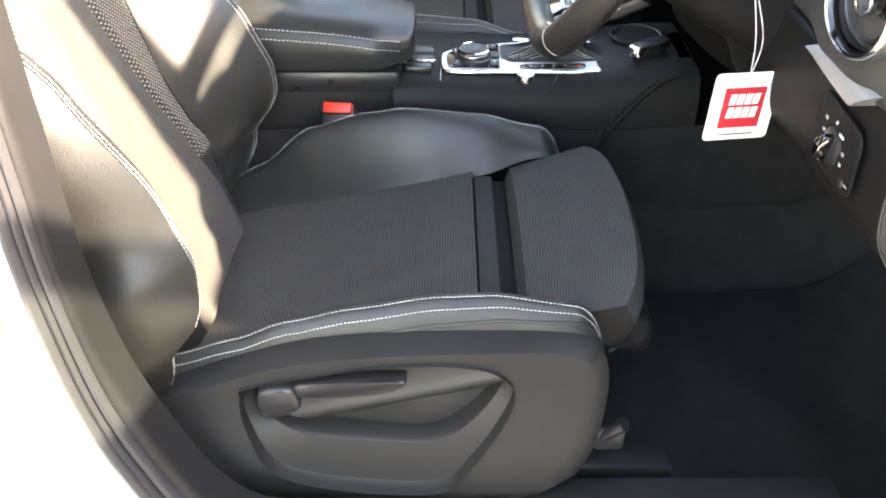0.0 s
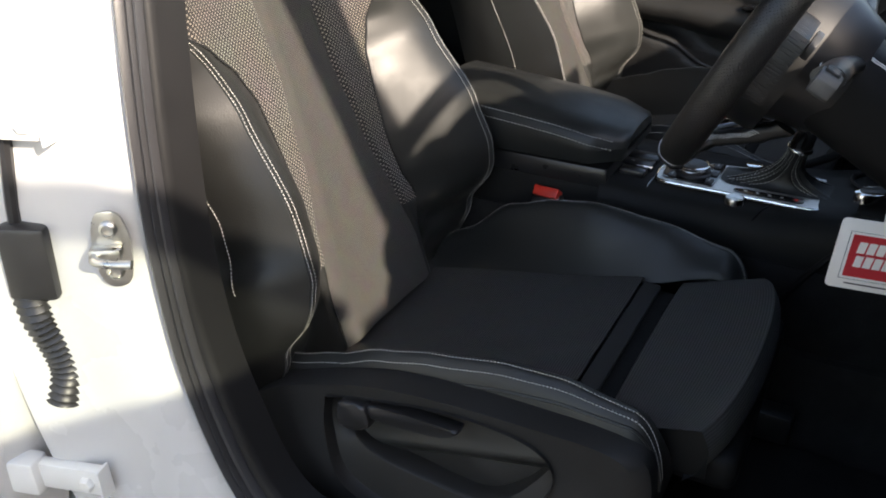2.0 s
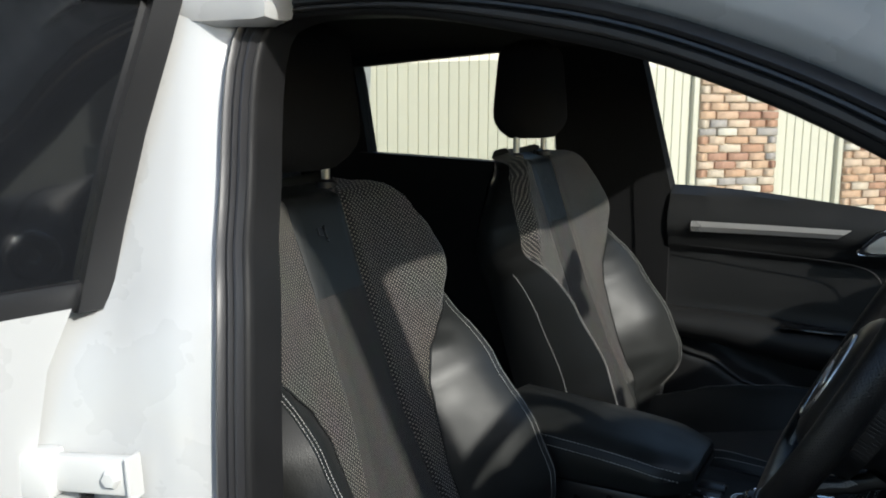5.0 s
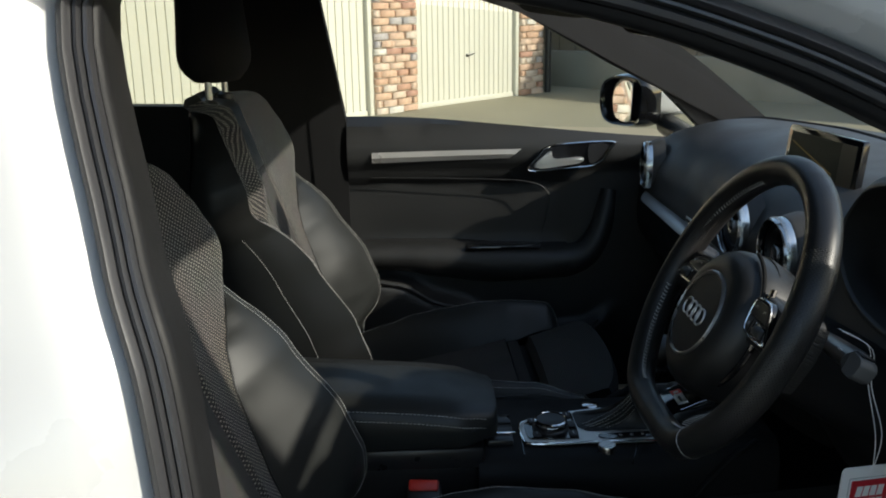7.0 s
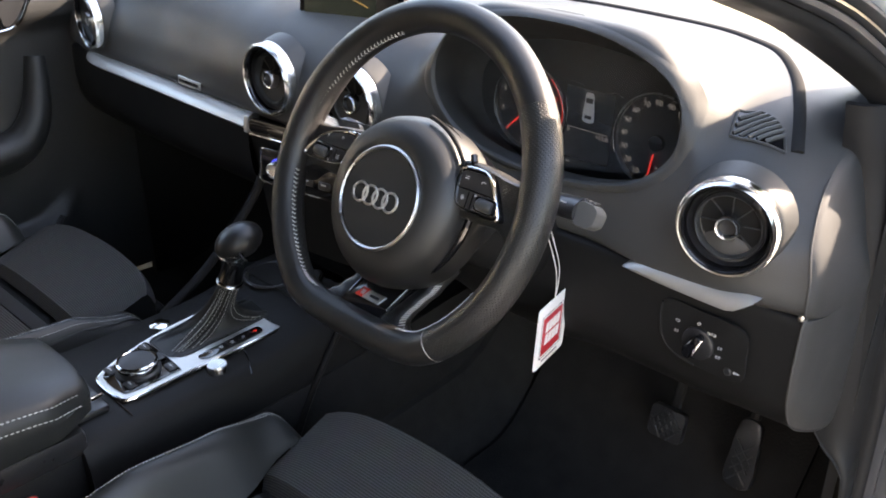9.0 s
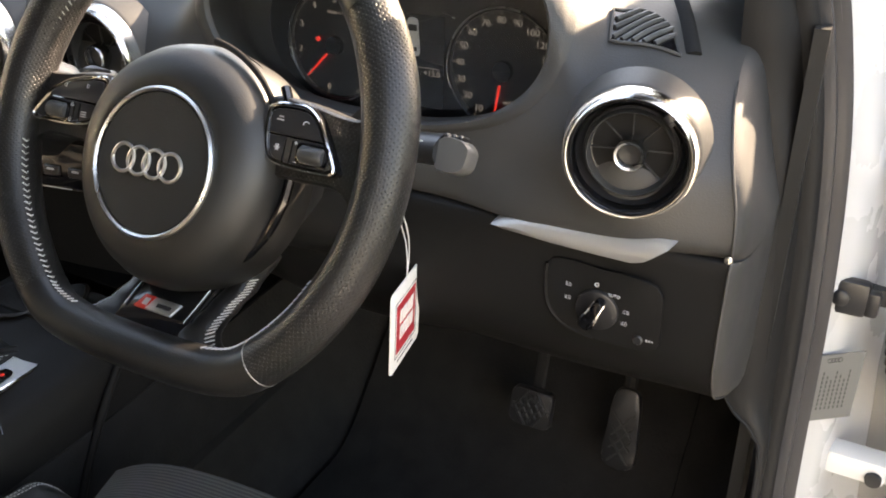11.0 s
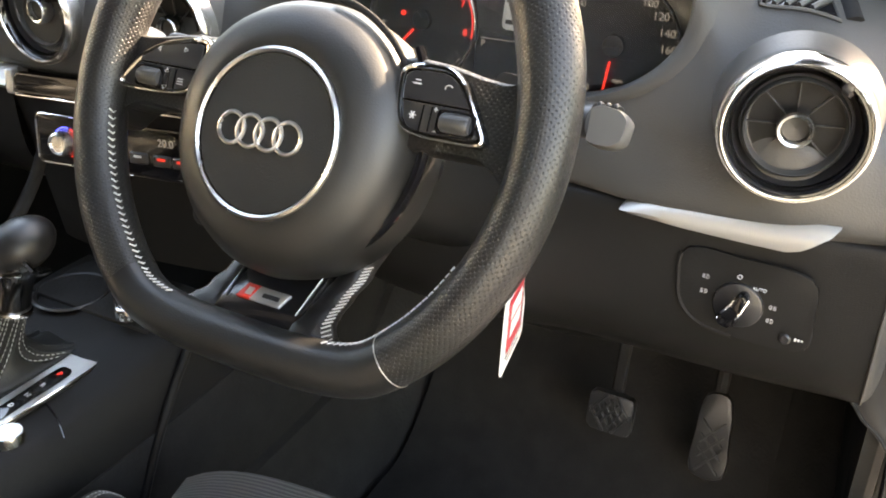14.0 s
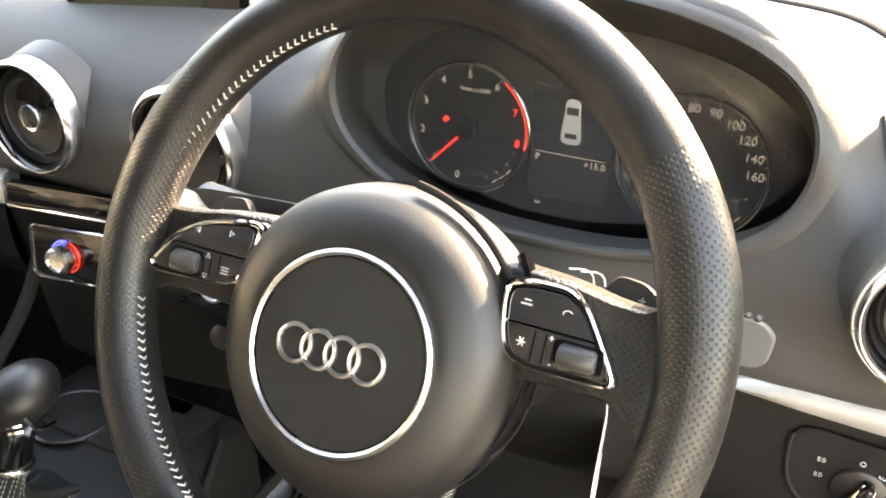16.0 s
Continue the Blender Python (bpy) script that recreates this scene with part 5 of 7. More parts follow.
HM = basis((0.219, -0.028, 0.750), (0.16, -1, 0), (0.15, 0, 1))
part("climate_face", prism(rounded(0.240, 0.052, 0.008), 0.006, 0.002, HM), GLOSS, CS)
part("climate_border", tube([HM @ Vector((x, y, 0.006)) for x, y in [(0.0, 0.026)] + rounded(0.240, 0.052, 0.008)[6:18] + [(0.0, -0.026)]], 0.0011, 6), CHROME, CS, "thin chrome border")
for kx in (-0.081, 0.081):
    km = HM @ Matrix.Translation((kx, -0.001, 0.006))
    k = part("climate_knob", lathe([(0.0135, 0), (0.013, 0.010), (0.012, 0.015), (0.010, 0.016), (0.0085, 0.0145), (0.0, 0.014)], 32, km), SATINCHROME, CS, "chrome knob")
    arc = [km @ Vector((0.0155 * math.cos(a), 0.0155 * math.sin(a), 0.002)) for a in span(-1.2, 1.2, 16)]
    part("red_ring", tube(arc, 0.0009, 6), REDGLOW, k, "glowing red arc")
    arc = [km @ Vector((0.0155 * math.cos(a), 0.0155 * math.sin(a), 0.002)) for a in span(1.4, 2.6, 10)]
    part("blue_ring", tube(arc, 0.0009, 6), BLUEGLOW, k, "glowing blue arc")
    part("knob_mark", box((0, 0.007, 0.0155), (0.0012, 0.005, 0.001), 0, 1, km), MARK, k)
for bx in (0.036, 0.059, 0.008, -0.025):
    b = part("climate_button", box((bx, -0.006, 0.007), (0.022, 0.012, 0.004), 0.0015, 1, HM), SATIN, CS)
    part("button_light", box((bx, -0.004, 0.0094), (0.009, 0.0022, 0.0006), 0, 1, HM), REDGLOW if bx > 0.01 else MARK, b)
part("temperature_text", writing("20.0", 0.011, HM @ Matrix.Translation((0.040, 0.012, 0.0068))), WHITEGLOW, CS)
part("lower_button", lathe([(0.012, 0), (0.012, 0.006), (0.009, 0.008), (0, 0.008)], 20, HM @ Matrix.Translation((0.075, -0.058, -0.008))), SATIN, CS)

badge = thing("model_badge", (0.22, 0.294, 0.82), "small silver badge plate on the dash face", "badge")
BGM = basis((0.2095, 0.288, 0.830), (-0.03, -1, 0), (0.06, 0, 1))
part("badge_plate", box((0, 0, 0), (0.066, 0.013, 0.003), 0.001, 1, BGM), ALU, badge)
part("badge_bars", join(*[box((-0.024 + 0.0082 * i, 0, 0.002), (0.0055, 0.005, 0.001), 0, 1, BGM) for i in range(7)]), SATIN, badge)

# light switch panel
LM = basis((0.2035, -0.634, 0.756), (-0.02, -1, 0), (0.0, 0, 1))
lsw = thing("light_switch", (0.21, -0.64, 0.75), "black rotary headlamp switch with a chrome grip", "switch")
LSO = soften([(-0.040, 0.034), (0.0, 0.035), (0.046, 0.031), (0.052, 0.0), (0.050, -0.024), (0.020, -0.029), (-0.020, -0.026), (-0.038, -0.014), (-0.044, 0.006)], 4)
part("switch_panel", prism(LSO, 0.0022, 0.001, LM), PLASTIC, lsw)
part("panel_border", tube([LM @ Vector((x, y, 0.0015)) for x, y in LSO[22:36]], 0.0018, 6), PLASTIC, lsw)
part("dial", lathe([(0.0175, 0.002), (0.0172, 0.0048), (0.0160, 0.0058), (0, 0.0058)], 40, LM @ Matrix.Translation((0.001, -0.001, 0))), SATIN, lsw)
grip = LM @ Matrix.Translation((0.000, -0.001, 0.0058)) @ pose(0, 0, 0, 0, 0, -26)
gp = part("grip", prism(soften([(-0.0052, -0.0135), (0.0052, -0.0135), (0.0042, 0.0), (0.0034, 0.013), (-0.0034, 0.013), (-0.0042, 0.0)], 3), 0.010, 0.002, grip), GLOSS, lsw)
for sg in (-1, 1):
    part("grip_chrome", tube([grip @ Vector((sg * 0.0060, -0.013, 0.004)), grip @ Vector((sg * 0.0056, -0.006, 0.0095)), grip @ Vector((sg * 0.0046, 0.004, 0.0100)), grip @ Vector((sg * 0.0036, 0.0125, 0.005))], 0.0012, 8), CHROME, gp, "chrome edge strip")
part("grip_chrome", tube([grip @ Vector((-0.0056, -0.0135, 0.005)), grip @ Vector((0, -0.0150, 0.0055)), grip @ Vector((0.0056, -0.0135, 0.005))], 0.0010, 6), CHROME, gp, "chrome edge strip")
part("off_mark", writing("O", 0.0050, LM @ Matrix.Translation((-0.001, 0.0205, 0.0026))), MARK, lsw)
part("auto_mark", writing("AUTO", 0.0036, LM @ Matrix.Translation((0.0135, 0.0145, 0.0026))), MARK, lsw)
for sx, sy, sd in ((-0.0235, 0.0150, 1), (-0.0235, 0.0030, 1), (0.0235, 0.0030, -1), (0.0245, -0.0075, 1)):
    sm = LM @ Matrix.Translation((sx, sy, 0.0026)) @ Matrix.Diagonal((sd, 1, 1, 1))
    sym = [tube([sm @ Vector((0.0 + 0.0016 * math.cos(a), 0.0016 * math.sin(a), 0)) for a in span(-1.57, 1.57, 8)] + [sm @ Vector((0, 0.0016, 0)), sm @ Vector((0, -0.0016, 0))], 0.00022, 5)]
    for i in range(3):
        sym.append(box((-0.0022, -0.0012 + 0.0012 * i, 0), (0.0020, 0.0004, 0.0004), 0, 1, sm))
    part("lamp_mark", join(*sym), MARK, lsw)
part("dimmer_wheel", lathe([(0.0042, 0.001), (0.0042, 0.003), (0.003, 0.004), (0, 0.004)], 20, LM @ Matrix.Translation((0.036, -0.0185, 0))), SATIN, lsw)
part("dimmer_mark", join(*[box((0.043 + 0.0022 * i, -0.0170, 0.0026), (0.0014, 0.0022 - 0.0005 * i, 0.0003), 0, 1, LM) for i in range(3)]), MARK, lsw)

# ---- instruments ----
inst = thing("instrument_cluster", (0.36, -0.376, 0.84), "dark instrument cluster with two dials and red needles", "instrument")
part("cluster_face", box((0.362, -0.376, 0.892), (0.006, 0.375, 0.18), 0.002), DIAL, inst)


def dial(cy, cz, r, texts, angles, fine, needle, name, red_from=None):
    """A round dial; angles: the turn of each number, in degrees."""
    m = basis((0.3575, cy, cz), (0, -1, 0), (0.05, 0, 1))
    d = part(name, lathe([(r, 0.0), (r, 0.003), (r * 0.985, 0.0045), (r * 0.96, 0.003), (r * 0.955, -0.002), (0, -0.002)], 56, m, cap=False), DIAL, inst)
    part("dial_ring", tube([m @ Vector((r * math.cos(radians(a)), r * math.sin(radians(a)), 0.0045)) for a in span(angles[-1] - 62, angles[0] - 55, 70)], 0.0010, 6), RINGMETAL, d, "thin bright ring")
    ticks, red, num, rnum = [], [], [], []
    for i, (tx, a) in enumerate(zip(texts, angles)):
        hot = red_from is not None and i >= red_from
        ticks.append(box((r * 0.925, 0, 0.001), (r * 0.05, 0.0007, 0.0005), 0, 1, m @ pose(0, 0, 0, 0, 0, a)))
        (rnum if hot else num).append(writing(tx, r * 0.165, m @ Matrix.Translation((r * 0.80 * math.cos(radians(a)), r * 0.80 * math.sin(radians(a)), 0.001))))
        if i + 1 < len(texts):
            for j in range(1, fine):
                b = a + (angles[i + 1] - a) * j / fine
                ticks.append(box((r * 0.935, 0, 0.001), (r * 0.03, 0.0005, 0.0005), 0, 1, m @ pose(0, 0, 0, 0, 0, b)))
    # small gauge in the lower quarter
    for j in range(3):
        g = [m @ Vector((r * 0.90 * math.cos(radians(a)), r * 0.90 * math.sin(radians(a)), 0.001)) for a in span(-62 + 9 * j, -56 + 9 * j, 4)]
        ticks.append(tube(g, 0.0006, 5))
    for j in range(4):
        ticks.append(box((r * 0.80, 0, 0.001), (r * 0.05, 0.0006, 0.0005), 0, 1, m @ pose(0, 0, 0, 0, 0, -66 + 15 * j)))
    part("dial_scale", join(*ticks), WHITEGLOW, d)
    part("dial_lettering", join(*num), WHITEGLOW, d)
    if rnum:
        a0 = angles[red_from] + 30
        part("red_zone", join(tube([m @ Vector((r * 0.945 * math.cos(radians(a)), r * 0.945 * math.sin(radians(a)), 0.001)) for a in span(a0, angles[-1] - 3, 20)], 0.0017, 5), *rnum), REDGLOW, d, "red zone")
    a = radians(needle)
    part("needle", tube([m @ Vector((r * q * math.cos(a), r * q * math.sin(a), 0.004)) for q in (0.24, 0.5, 0.86)], [0.0013, 0.0012, 0.0006], 6), REDGLOW, d, "glowing red needle")
    part("needle_cap", lathe([(r * 0.17, 0.001), (r * 0.16, 0.006), (r * 0.05, 0.007), (0, 0.007)], 28, m), GLOSS, d)
    return d, m


d1, m1 = dial(-0.2865, 0.885, 0.0565, [str(v) for v in range(9)], [258 - 33.4 * v for v in range(9)], 4, 226, "rev_counter", 7)
part("warning_lamp", lathe([(0.0024, 0), (0.0024, 0.002), (0, 0.002)], 10, m1 @ Matrix.Translation((-0.022, 0.004, 0))), REDGLOW, d1)
part("scale_note", writing("1/min x 1000", 0.0052, m1 @ Matrix.Translation((0.004, 0.033, 0.001))), WHITEGLOW, d1)
d2, m2 = dial(-0.4755, 0.885, 0.0580, [str(v) for v in range(0, 101, 10)] + ["120", "140", "160"], [259 - 20.4 * v for v in range(11)] + [37, 19, 2], 2, 262, "speedometer")
part("unit_note", writing("mph", 0.0055, m2 @ Matrix.Translation((0.006, -0.030, 0.001))), WHITEGLOW, d2)
part("fuel_note", join(writing("1/1", 0.0042, m2 @ Matrix.Translation((0.036, -0.020, 0.001))), writing("1/2", 0.0042, m2 @ Matrix.Translation((0.026, -0.032, 0.001)))), WHITEGLOW, d2)
IM = basis((0.3580, -0.377, 0.887), (0, -1, 0), (0.05, 0, 1))
ctr = part("trip_display", prism(rounded(0.070, 0.100, 0.004), 0.001, 0, IM), SCREEN, inst)
part("car_picture", join(prism(soften([(-0.007, -0.018), (-0.008, -0.008), (-0.0065, 0.006), (-0.005, 0.017), (0.005, 0.017), (0.0065, 0.006), (0.008, -0.008), (0.007, -0.018)], 3), 0.0006, 0, IM @ Matrix.Translation((0.0, 0.018, 0.001)))), MARK, ctr)
part("car_picture_glass", join(box((0, 0.0265, 0.0018), (0.010, 0.006, 0.0003), 0, 1, IM), box((0, 0.006, 0.0018), (0.010, 0.004, 0.0003), 0, 1, IM)), DIAL, ctr)
part("trip_text", join(writing("P", 0.008, IM @ Matrix.Translation((-0.027, -0.016, 0.0013))), writing("+15.0", 0.008, IM @ Matrix.Translation((0.022, -0.016, 0.0013))), box((0, -0.011, 0.0012), (0.06, 0.0006, 0.0003), 0, 1, IM), writing("0.0", 0.0045, IM @ Matrix.Translation((-0.024, -0.056, 0.0013)))), WHITEGLOW, ctr)
part("upper_outline", tube([IM @ Vector(p) for p in ((-0.034, 0.046, 0.001), (-0.012, 0.044, 0.001), (-0.002, 0.034, 0.001), (0.012, 0.034, 0.001), (0.034, 0.044, 0.001), (0.046, 0.040, 0.001))], 0.0005, 5), RINGMETAL, ctr)
cover = part("cover_glass", sheet(lambda u, v: (0.300 + 0.055 * (v - 0.5), -0.391 + u * 0.172 * math.sqrt(max(0.02, 1 - abs(2 * v - 1) ** 2.6)), 0.862 + 0.160 * v), span(-1, 1, 14), span(0, 1, 14)), HAZEGLASS, inst, "clear cover glass with painted haze")
cover.visible_shadow = False

# ---- steering wheel ----
LEAN = radians(27)
WM = basis((0.018, -0.386, 0.905), (0, -1, 0), (math.sin(LEAN), 0, math.cos(LEAN)))
wheel = thing("steering_wheel", WM.translation, "black perforated leather flat-bottomed steering wheel with pale stitching", "steering wheel")


def rim_xy(a, r):
    """A round rim with a flattened foot; a in degrees, 0 to the right."""
    x, y = r * math.cos(radians(a)), 1.035 * r * math.sin(radians(a))
    foot = -(r - 0.010)
    if y < foot + 0.016:
        t = (foot + 0.016 - y)
        y = foot + 0.016 - 0.016 * (1 - math.exp(-t / 0.016))
    return Vector((x + 0.0045, y + 0.009, -0.006))


RR, RS = 0.1590, 0.0165


def rim_r(a):
    """The rim's section radius, slightly thinner along the flat foot."""
    return RS * (1 - 0.04 * math.exp(-(((a % 360) - 270) / 40) ** 4))


def rim_piece(a0, a1, name, material, label=""):
    n = max(6, int((a1 - a0) / 3))
    angs = span(a0, a1, n)
    rings, lens = [], [0.0]
    for i, a in enumerate(angs):
        c, c2 = rim_xy(a, RR), rim_xy(a + 0.5, RR)
        t = (c2 - c).normalized()
        out = Vector((t.y, -t.x, 0))
        grip_bulge = 1.0 + 0.10 * math.exp(-((a - 20) / 16) ** 2) + 0.10 * math.exp(-((a - 160) / 16) ** 2)
        rs = rim_r(a)
        rings.append([WM @ (c + out * (rs * grip_bulge * math.cos(b)) + Vector((0, 0, rs * 1.08 * math.sin(b)))) for b in span(0, 2 * math.pi, 25)])
        if i:
            lens.append(lens[-1] + (c - rim_xy(angs[i - 1], RR)).length)
    bm = loft(rings, closed=False, cap=False, uv=lambda i, j: (lens[i], j / 24 * 2 * math.pi * RS))
    bmesh.ops.remove_doubles(bm, verts=bm.verts, dist=1e-6)
    return part(name, bm, material, wheel, label)


rim_piece(38, 142, "rim_top", WHEEL_LEATHER, "smooth black leather")
rim_piece(142, 231, "rim_grip", PERFORATED, "perforated black leather")
rim_piece(231, 309, "rim_foot", WHEEL_LEATHER, "smooth black leather")
rim_piece(-51, 38, "rim_grip", PERFORATED, "perforated black leather")
for a in (38, 142, 231, 309):
    c, c2 = rim_xy(a, RR), rim_xy(a + 0.5, RR)
    t = (c2 - c).normalized()
    out = Vector((t.y, -t.x, 0))
    part("rim_seam", tube([WM @ (c + out * ((rim_r(a) + 0.0001) * math.cos(b)) + Vector((0, 0, (rim_r(a) * 1.08 + 0.0001) * math.sin(b)))) for b in span(0, 2 * math.pi, 33)[:-1]], 0.00032, 6, True), ALU if a == 309 else LEATHER_SIDE, wheel)


def rim_stitch(a0, a1):
    """Cross stitches along the rim's inner edge."""
    bms = []
    n = int((a1 - a0) * 0.56)
    for i in range(n):
        a = a0 + (a1 - a0) * i / n
        c, c2 = rim_xy(a, RR), rim_xy(a + 0.5, RR)
        t = (c2 - c).normalized()
        out = Vector((t.y, -t.x, 0))
        b0 = c - out * (rim_r(a) * 1.02) * math.cos(0.30) + Vector((0, 0, rim_r(a) * 1.12 * math.sin(0.30)))
        mid = b0 + t * 0.0016
        bms.append(tube([WM @ (mid - t * 0.0022 + Vector((0, 0, 0.0030)) + out * 0.0006), WM @ (mid - out * 0.0004), WM @ (mid - t * 0.0022 - Vector((0, 0, 0.0034)) + out * 0.0006)], 0.00055, 4))
    return join(*bms)


part("rim_stitching", rim_stitch(112, 165), THREAD, wheel, "pale grey cross stitching")
part("rim_stitching", rim_stitch(190, 248), THREAD, wheel, "pale grey cross stitching")
part("rim_stitching", rim_stitch(292, 334), THREAD, wheel, "pale grey cross stitching")

# airbag hub
hubs = []
for k, (s, h) in enumerate([(1.0, -0.055), (1.02, -0.040), (1.02, -0.022), (0.985, -0.008), (0.92, 0.002), (0.82, 0.0085), (0.70, 0.0120), (0.62, 0.0130), (0.60, 0.0120), (0.0, 0.0122)]):
    ring = []
    for a in span(0, 2 * math.pi, 65)[:-1]:
        x, y = 0.082 * math.cos(a), 0.080 * math.sin(a)
        y = y * (1.03 if y > 0 else 1.08) + 0.002
        x *= 1.0 + 0.05 * max(0, math.sin(a)) - 0.06 * max(0, -math.sin(a)) ** 2
        if s == 0:
            ring.append(WM @ Vector((x * 0.001, y * 0.001, h)))
        else:
            ring.append(WM @ Vector((x * s, y * s, h)))
    hubs.append([p - WM.to_3x3() @ Vector((0, 0.010, 0)) for p in ring])
part("airbag_cover", loft(hubs), HUBSKIN, wheel, "grained black airbag cover")
part("hub_disc", lathe([(0.0485, 0.0105), (0.047, 0.0138), (0.03, 0.0142), (0.0, 0.0143)], 60, WM @ Matrix.Translation((0, -0.011, 0)), cap=False), SHELL, wheel)
part("hub_ring", lathe([(0.0475, 0.010), (0.0480, 0.0145), (0.0495, 0.0158), (0.0512, 0.0145), (0.0518, 0.010)], 72, WM @ Matrix.Translation((0, -0.011, 0)), cap=False), SATINCHROME, wheel, "satin chrome ring")
for i in range(4):
    cx = -0.0225 + 0.0137 * i
    part("emblem_ring", tube([WM @ Vector((cx - 0.001 + 0.0093 * math.cos(a), -0.0115 + 0.0093 * math.sin(a), 0.0152)) for a in span(0, 2 * math.pi, 41)[:-1]], 0.00125, 8, True), SATINCHROME, wheel, "chrome emblem ring")
part("hub_back", lathe([(0.062, -0.10), (0.075, -0.055), (0.078, -0.03)], 40, WM), SATIN, wheel)


def plate(pts, m, steps, flat_map=False):
    """An outline stacked at several scales and heights; flat_map lays a UV map in metres over its face."""
    cx, cy = sum(p[0] for p in pts) / len(pts), sum(p[1] for p in pts) / len(pts)
    bm = loft([[Vector((cx + (x - cx) * s, cy + (y - cy) * s, h)) for x, y in pts] for s, h in steps])
    if flat_map:
        lay = bm.loops.layers.uv.new("uv")
        for f in bm.faces:
            for lp in f.loops:
                lp[lay].uv = (lp.vert.co.x, lp.vert.co.y)
    return put(bm, m)


def cut(pts, y0, above):
    """The part of an outline above or below a height."""
    out = []
    for a, b in zip(pts, pts[1:] + pts[:1]):
        if (a.y > y0) == above:
            out.append(a)
        if (a.y > y0) != (b.y > y0):
            out.append(a.lerp(b, (y0 - a.y) / (b.y - a.y)))
    return out


def spoke(sg, drop):
    """A side spoke: leather arm, switch pad with its chrome border, shift paddle."""
    arm = [(0.058, 0.052), (0.0957, 0.0500), (0.119, 0.0455), (0.138, 0.044), (0.153, 0.056), (0.160, 0.02), (0.153, -0.024), (0.139, -0.008), (0.126, -0.001), (0.076, -0.003), (0.058, 0.0)]
    part("spoke_leather", plate(rounder([(sg * x, y - drop) for x, y in arm]), WM, [(0.97, -0.042), (1, -0.034), (1, -0.020), (0.985, -0.0150), (0.95, -0.0115), (0.90, -0.0100)], True), PERFORATED, wheel, "perforated black leather")
    if sg > 0:
        pad = [(0.0705, 0.0440), (0.1012, 0.0455), (0.1115, 0.0385), (0.1295, 0.0100), (0.1265, 0.0068), (0.0765, 0.0065)]
    else:
        pad = [(-0.066, 0.0405), (-0.1025, 0.0340), (-0.122, 0.0242), (-0.1385, 0.0045), (-0.1344, 0.0008), (-0.0755, 0.0034)]
    sp = rounder(pad, 3)
    bp = part("button_pad", plate(sp, WM, [(1.10, -0.018), (1.10, -0.0060), (1.08, -0.0040), (0.98, -0.0035)]), GLOSS, wheel, "gloss black button pad")
    part("pad_border", tube([WM @ Vector((p.x, p.y, -0.0030)) for p in sp], 0.0016, 8, True), CHROME, bp, "chrome border")
    cx, cy = (0.099, 0.0255) if sg > 0 else (-0.102, 0.0195)
    part("upper_button", plate([(cx + (p.x - cx) * 0.90, cy + (p.y - cy) * 0.86) for p in cut(sp, cy, True)], WM, [(1, -0.0045), (1, -0.0022), (0.97, -0.0016)]), SATIN, bp)
    part("lower_button", plate([(cx + (p.x - cx) * 0.90, cy - 0.0010 + (p.y - cy) * 0.86) for p in cut(sp, cy, False)], WM, [(1, -0.0045), (1, -0.0026), (0.97, -0.0020)]), SATIN, bp)
    part("roller_recess", prism(rounded(0.024, 0.0140, 0.003), 0.0008, 0.0002, WM @ Matrix.Translation((sg * 0.112, cy - 0.0095, -0.0021))), GLOSS, bp)
    part("roller", lathe([(0.0044, -0.0088), (0.0056, -0.0072), (0.0058, 0.0), (0.0056, 0.0072), (0.0044, 0.0088)], 24, WM @ pose(sg * 0.112, cy - 0.0095, -0.0020, 0, 90, 0)), GREYPLASTIC, bp, "grey ribbed roller")
    part("pad_groove", box((sg * 0.0905, cy - 0.0095, -0.0016), (0.0006, 0.015, 0.0006), 0, 1, WM), GLOSS, bp)
    part("pad_groove", box((sg * 0.096, cy - 0.0095, -0.0016), (0.0007, 0.014, 0.0006), 0, 1, WM), GLOSS, bp)
    icon = []
    if sg > 0:
        q = WM @ Matrix.Translation((0.0845, cy - 0.0085, -0.0016))
        icon += [box((0, 0, 0), (0.0046, 0.0006, 0.0004), 0, 1, q @ pose(0, 0, 0, 0, 0, 60 * i)) for i in range(3)]
        icon += [box((0.0985, cy - 0.0035, -0.0016), (0.0024, 0.0005, 0.0004), 0, 1, WM), box((0.0985, cy - 0.0035, -0.0016), (0.0005, 0.0024, 0.0004), 0, 1, WM), box((0.1005, cy - 0.0155, -0.0016), (0.0024, 0.0005, 0.0004), 0, 1, WM)]
        icon += [box((0.0835, 0.0345, -0.0012), (0.0052, 0.0007, 0.0004), 0, 1, WM), box((0.0838, 0.0365, -0.0012), (0.0034, 0.0006, 0.0004), 0, 1, WM)]
        icon += [tube([WM @ Vector((0.1035 + 0.0022 * math.cos(a), 0.0345 + 0.0016 * math.sin(a), -0.0012)) for a in span(0.4, 3.6, 10)], 0.0003, 5)]
    else:
        for x, y, a in ((-0.108, 0.0285, 180), (-0.086, 0.0305, 0), (-0.0985, 0.0155, 90), (-0.0985, 0.0050, -90)):
            q = WM @ pose(x, y, -0.0012 if y > 0.02 else -0.0016, 0, 0, a)
            icon.append(tube([q @ Vector((0.0017 * math.cos(t), 0.0017 * math.sin(t), 0)) for t in (0, 2.09, 4.19)], 0.0003, 5, True))
        icon += [box((-0.086, 0.0085 + 0.0016 * i, -0.0016), (0.0046, 0.0006, 0.0004), 0, 1, WM) for i in range(3)]
    part("pad_marking", join(*icon), MARK, bp)
    pdl = rounder([(sg * x, y - drop) for x, y in ((0.1045, 0.030), (0.1060, 0.0465), (0.113, 0.0555), (0.1267, 0.0540), (0.1360, 0.0475), (0.1375, 0.040), (0.132, 0.030))])
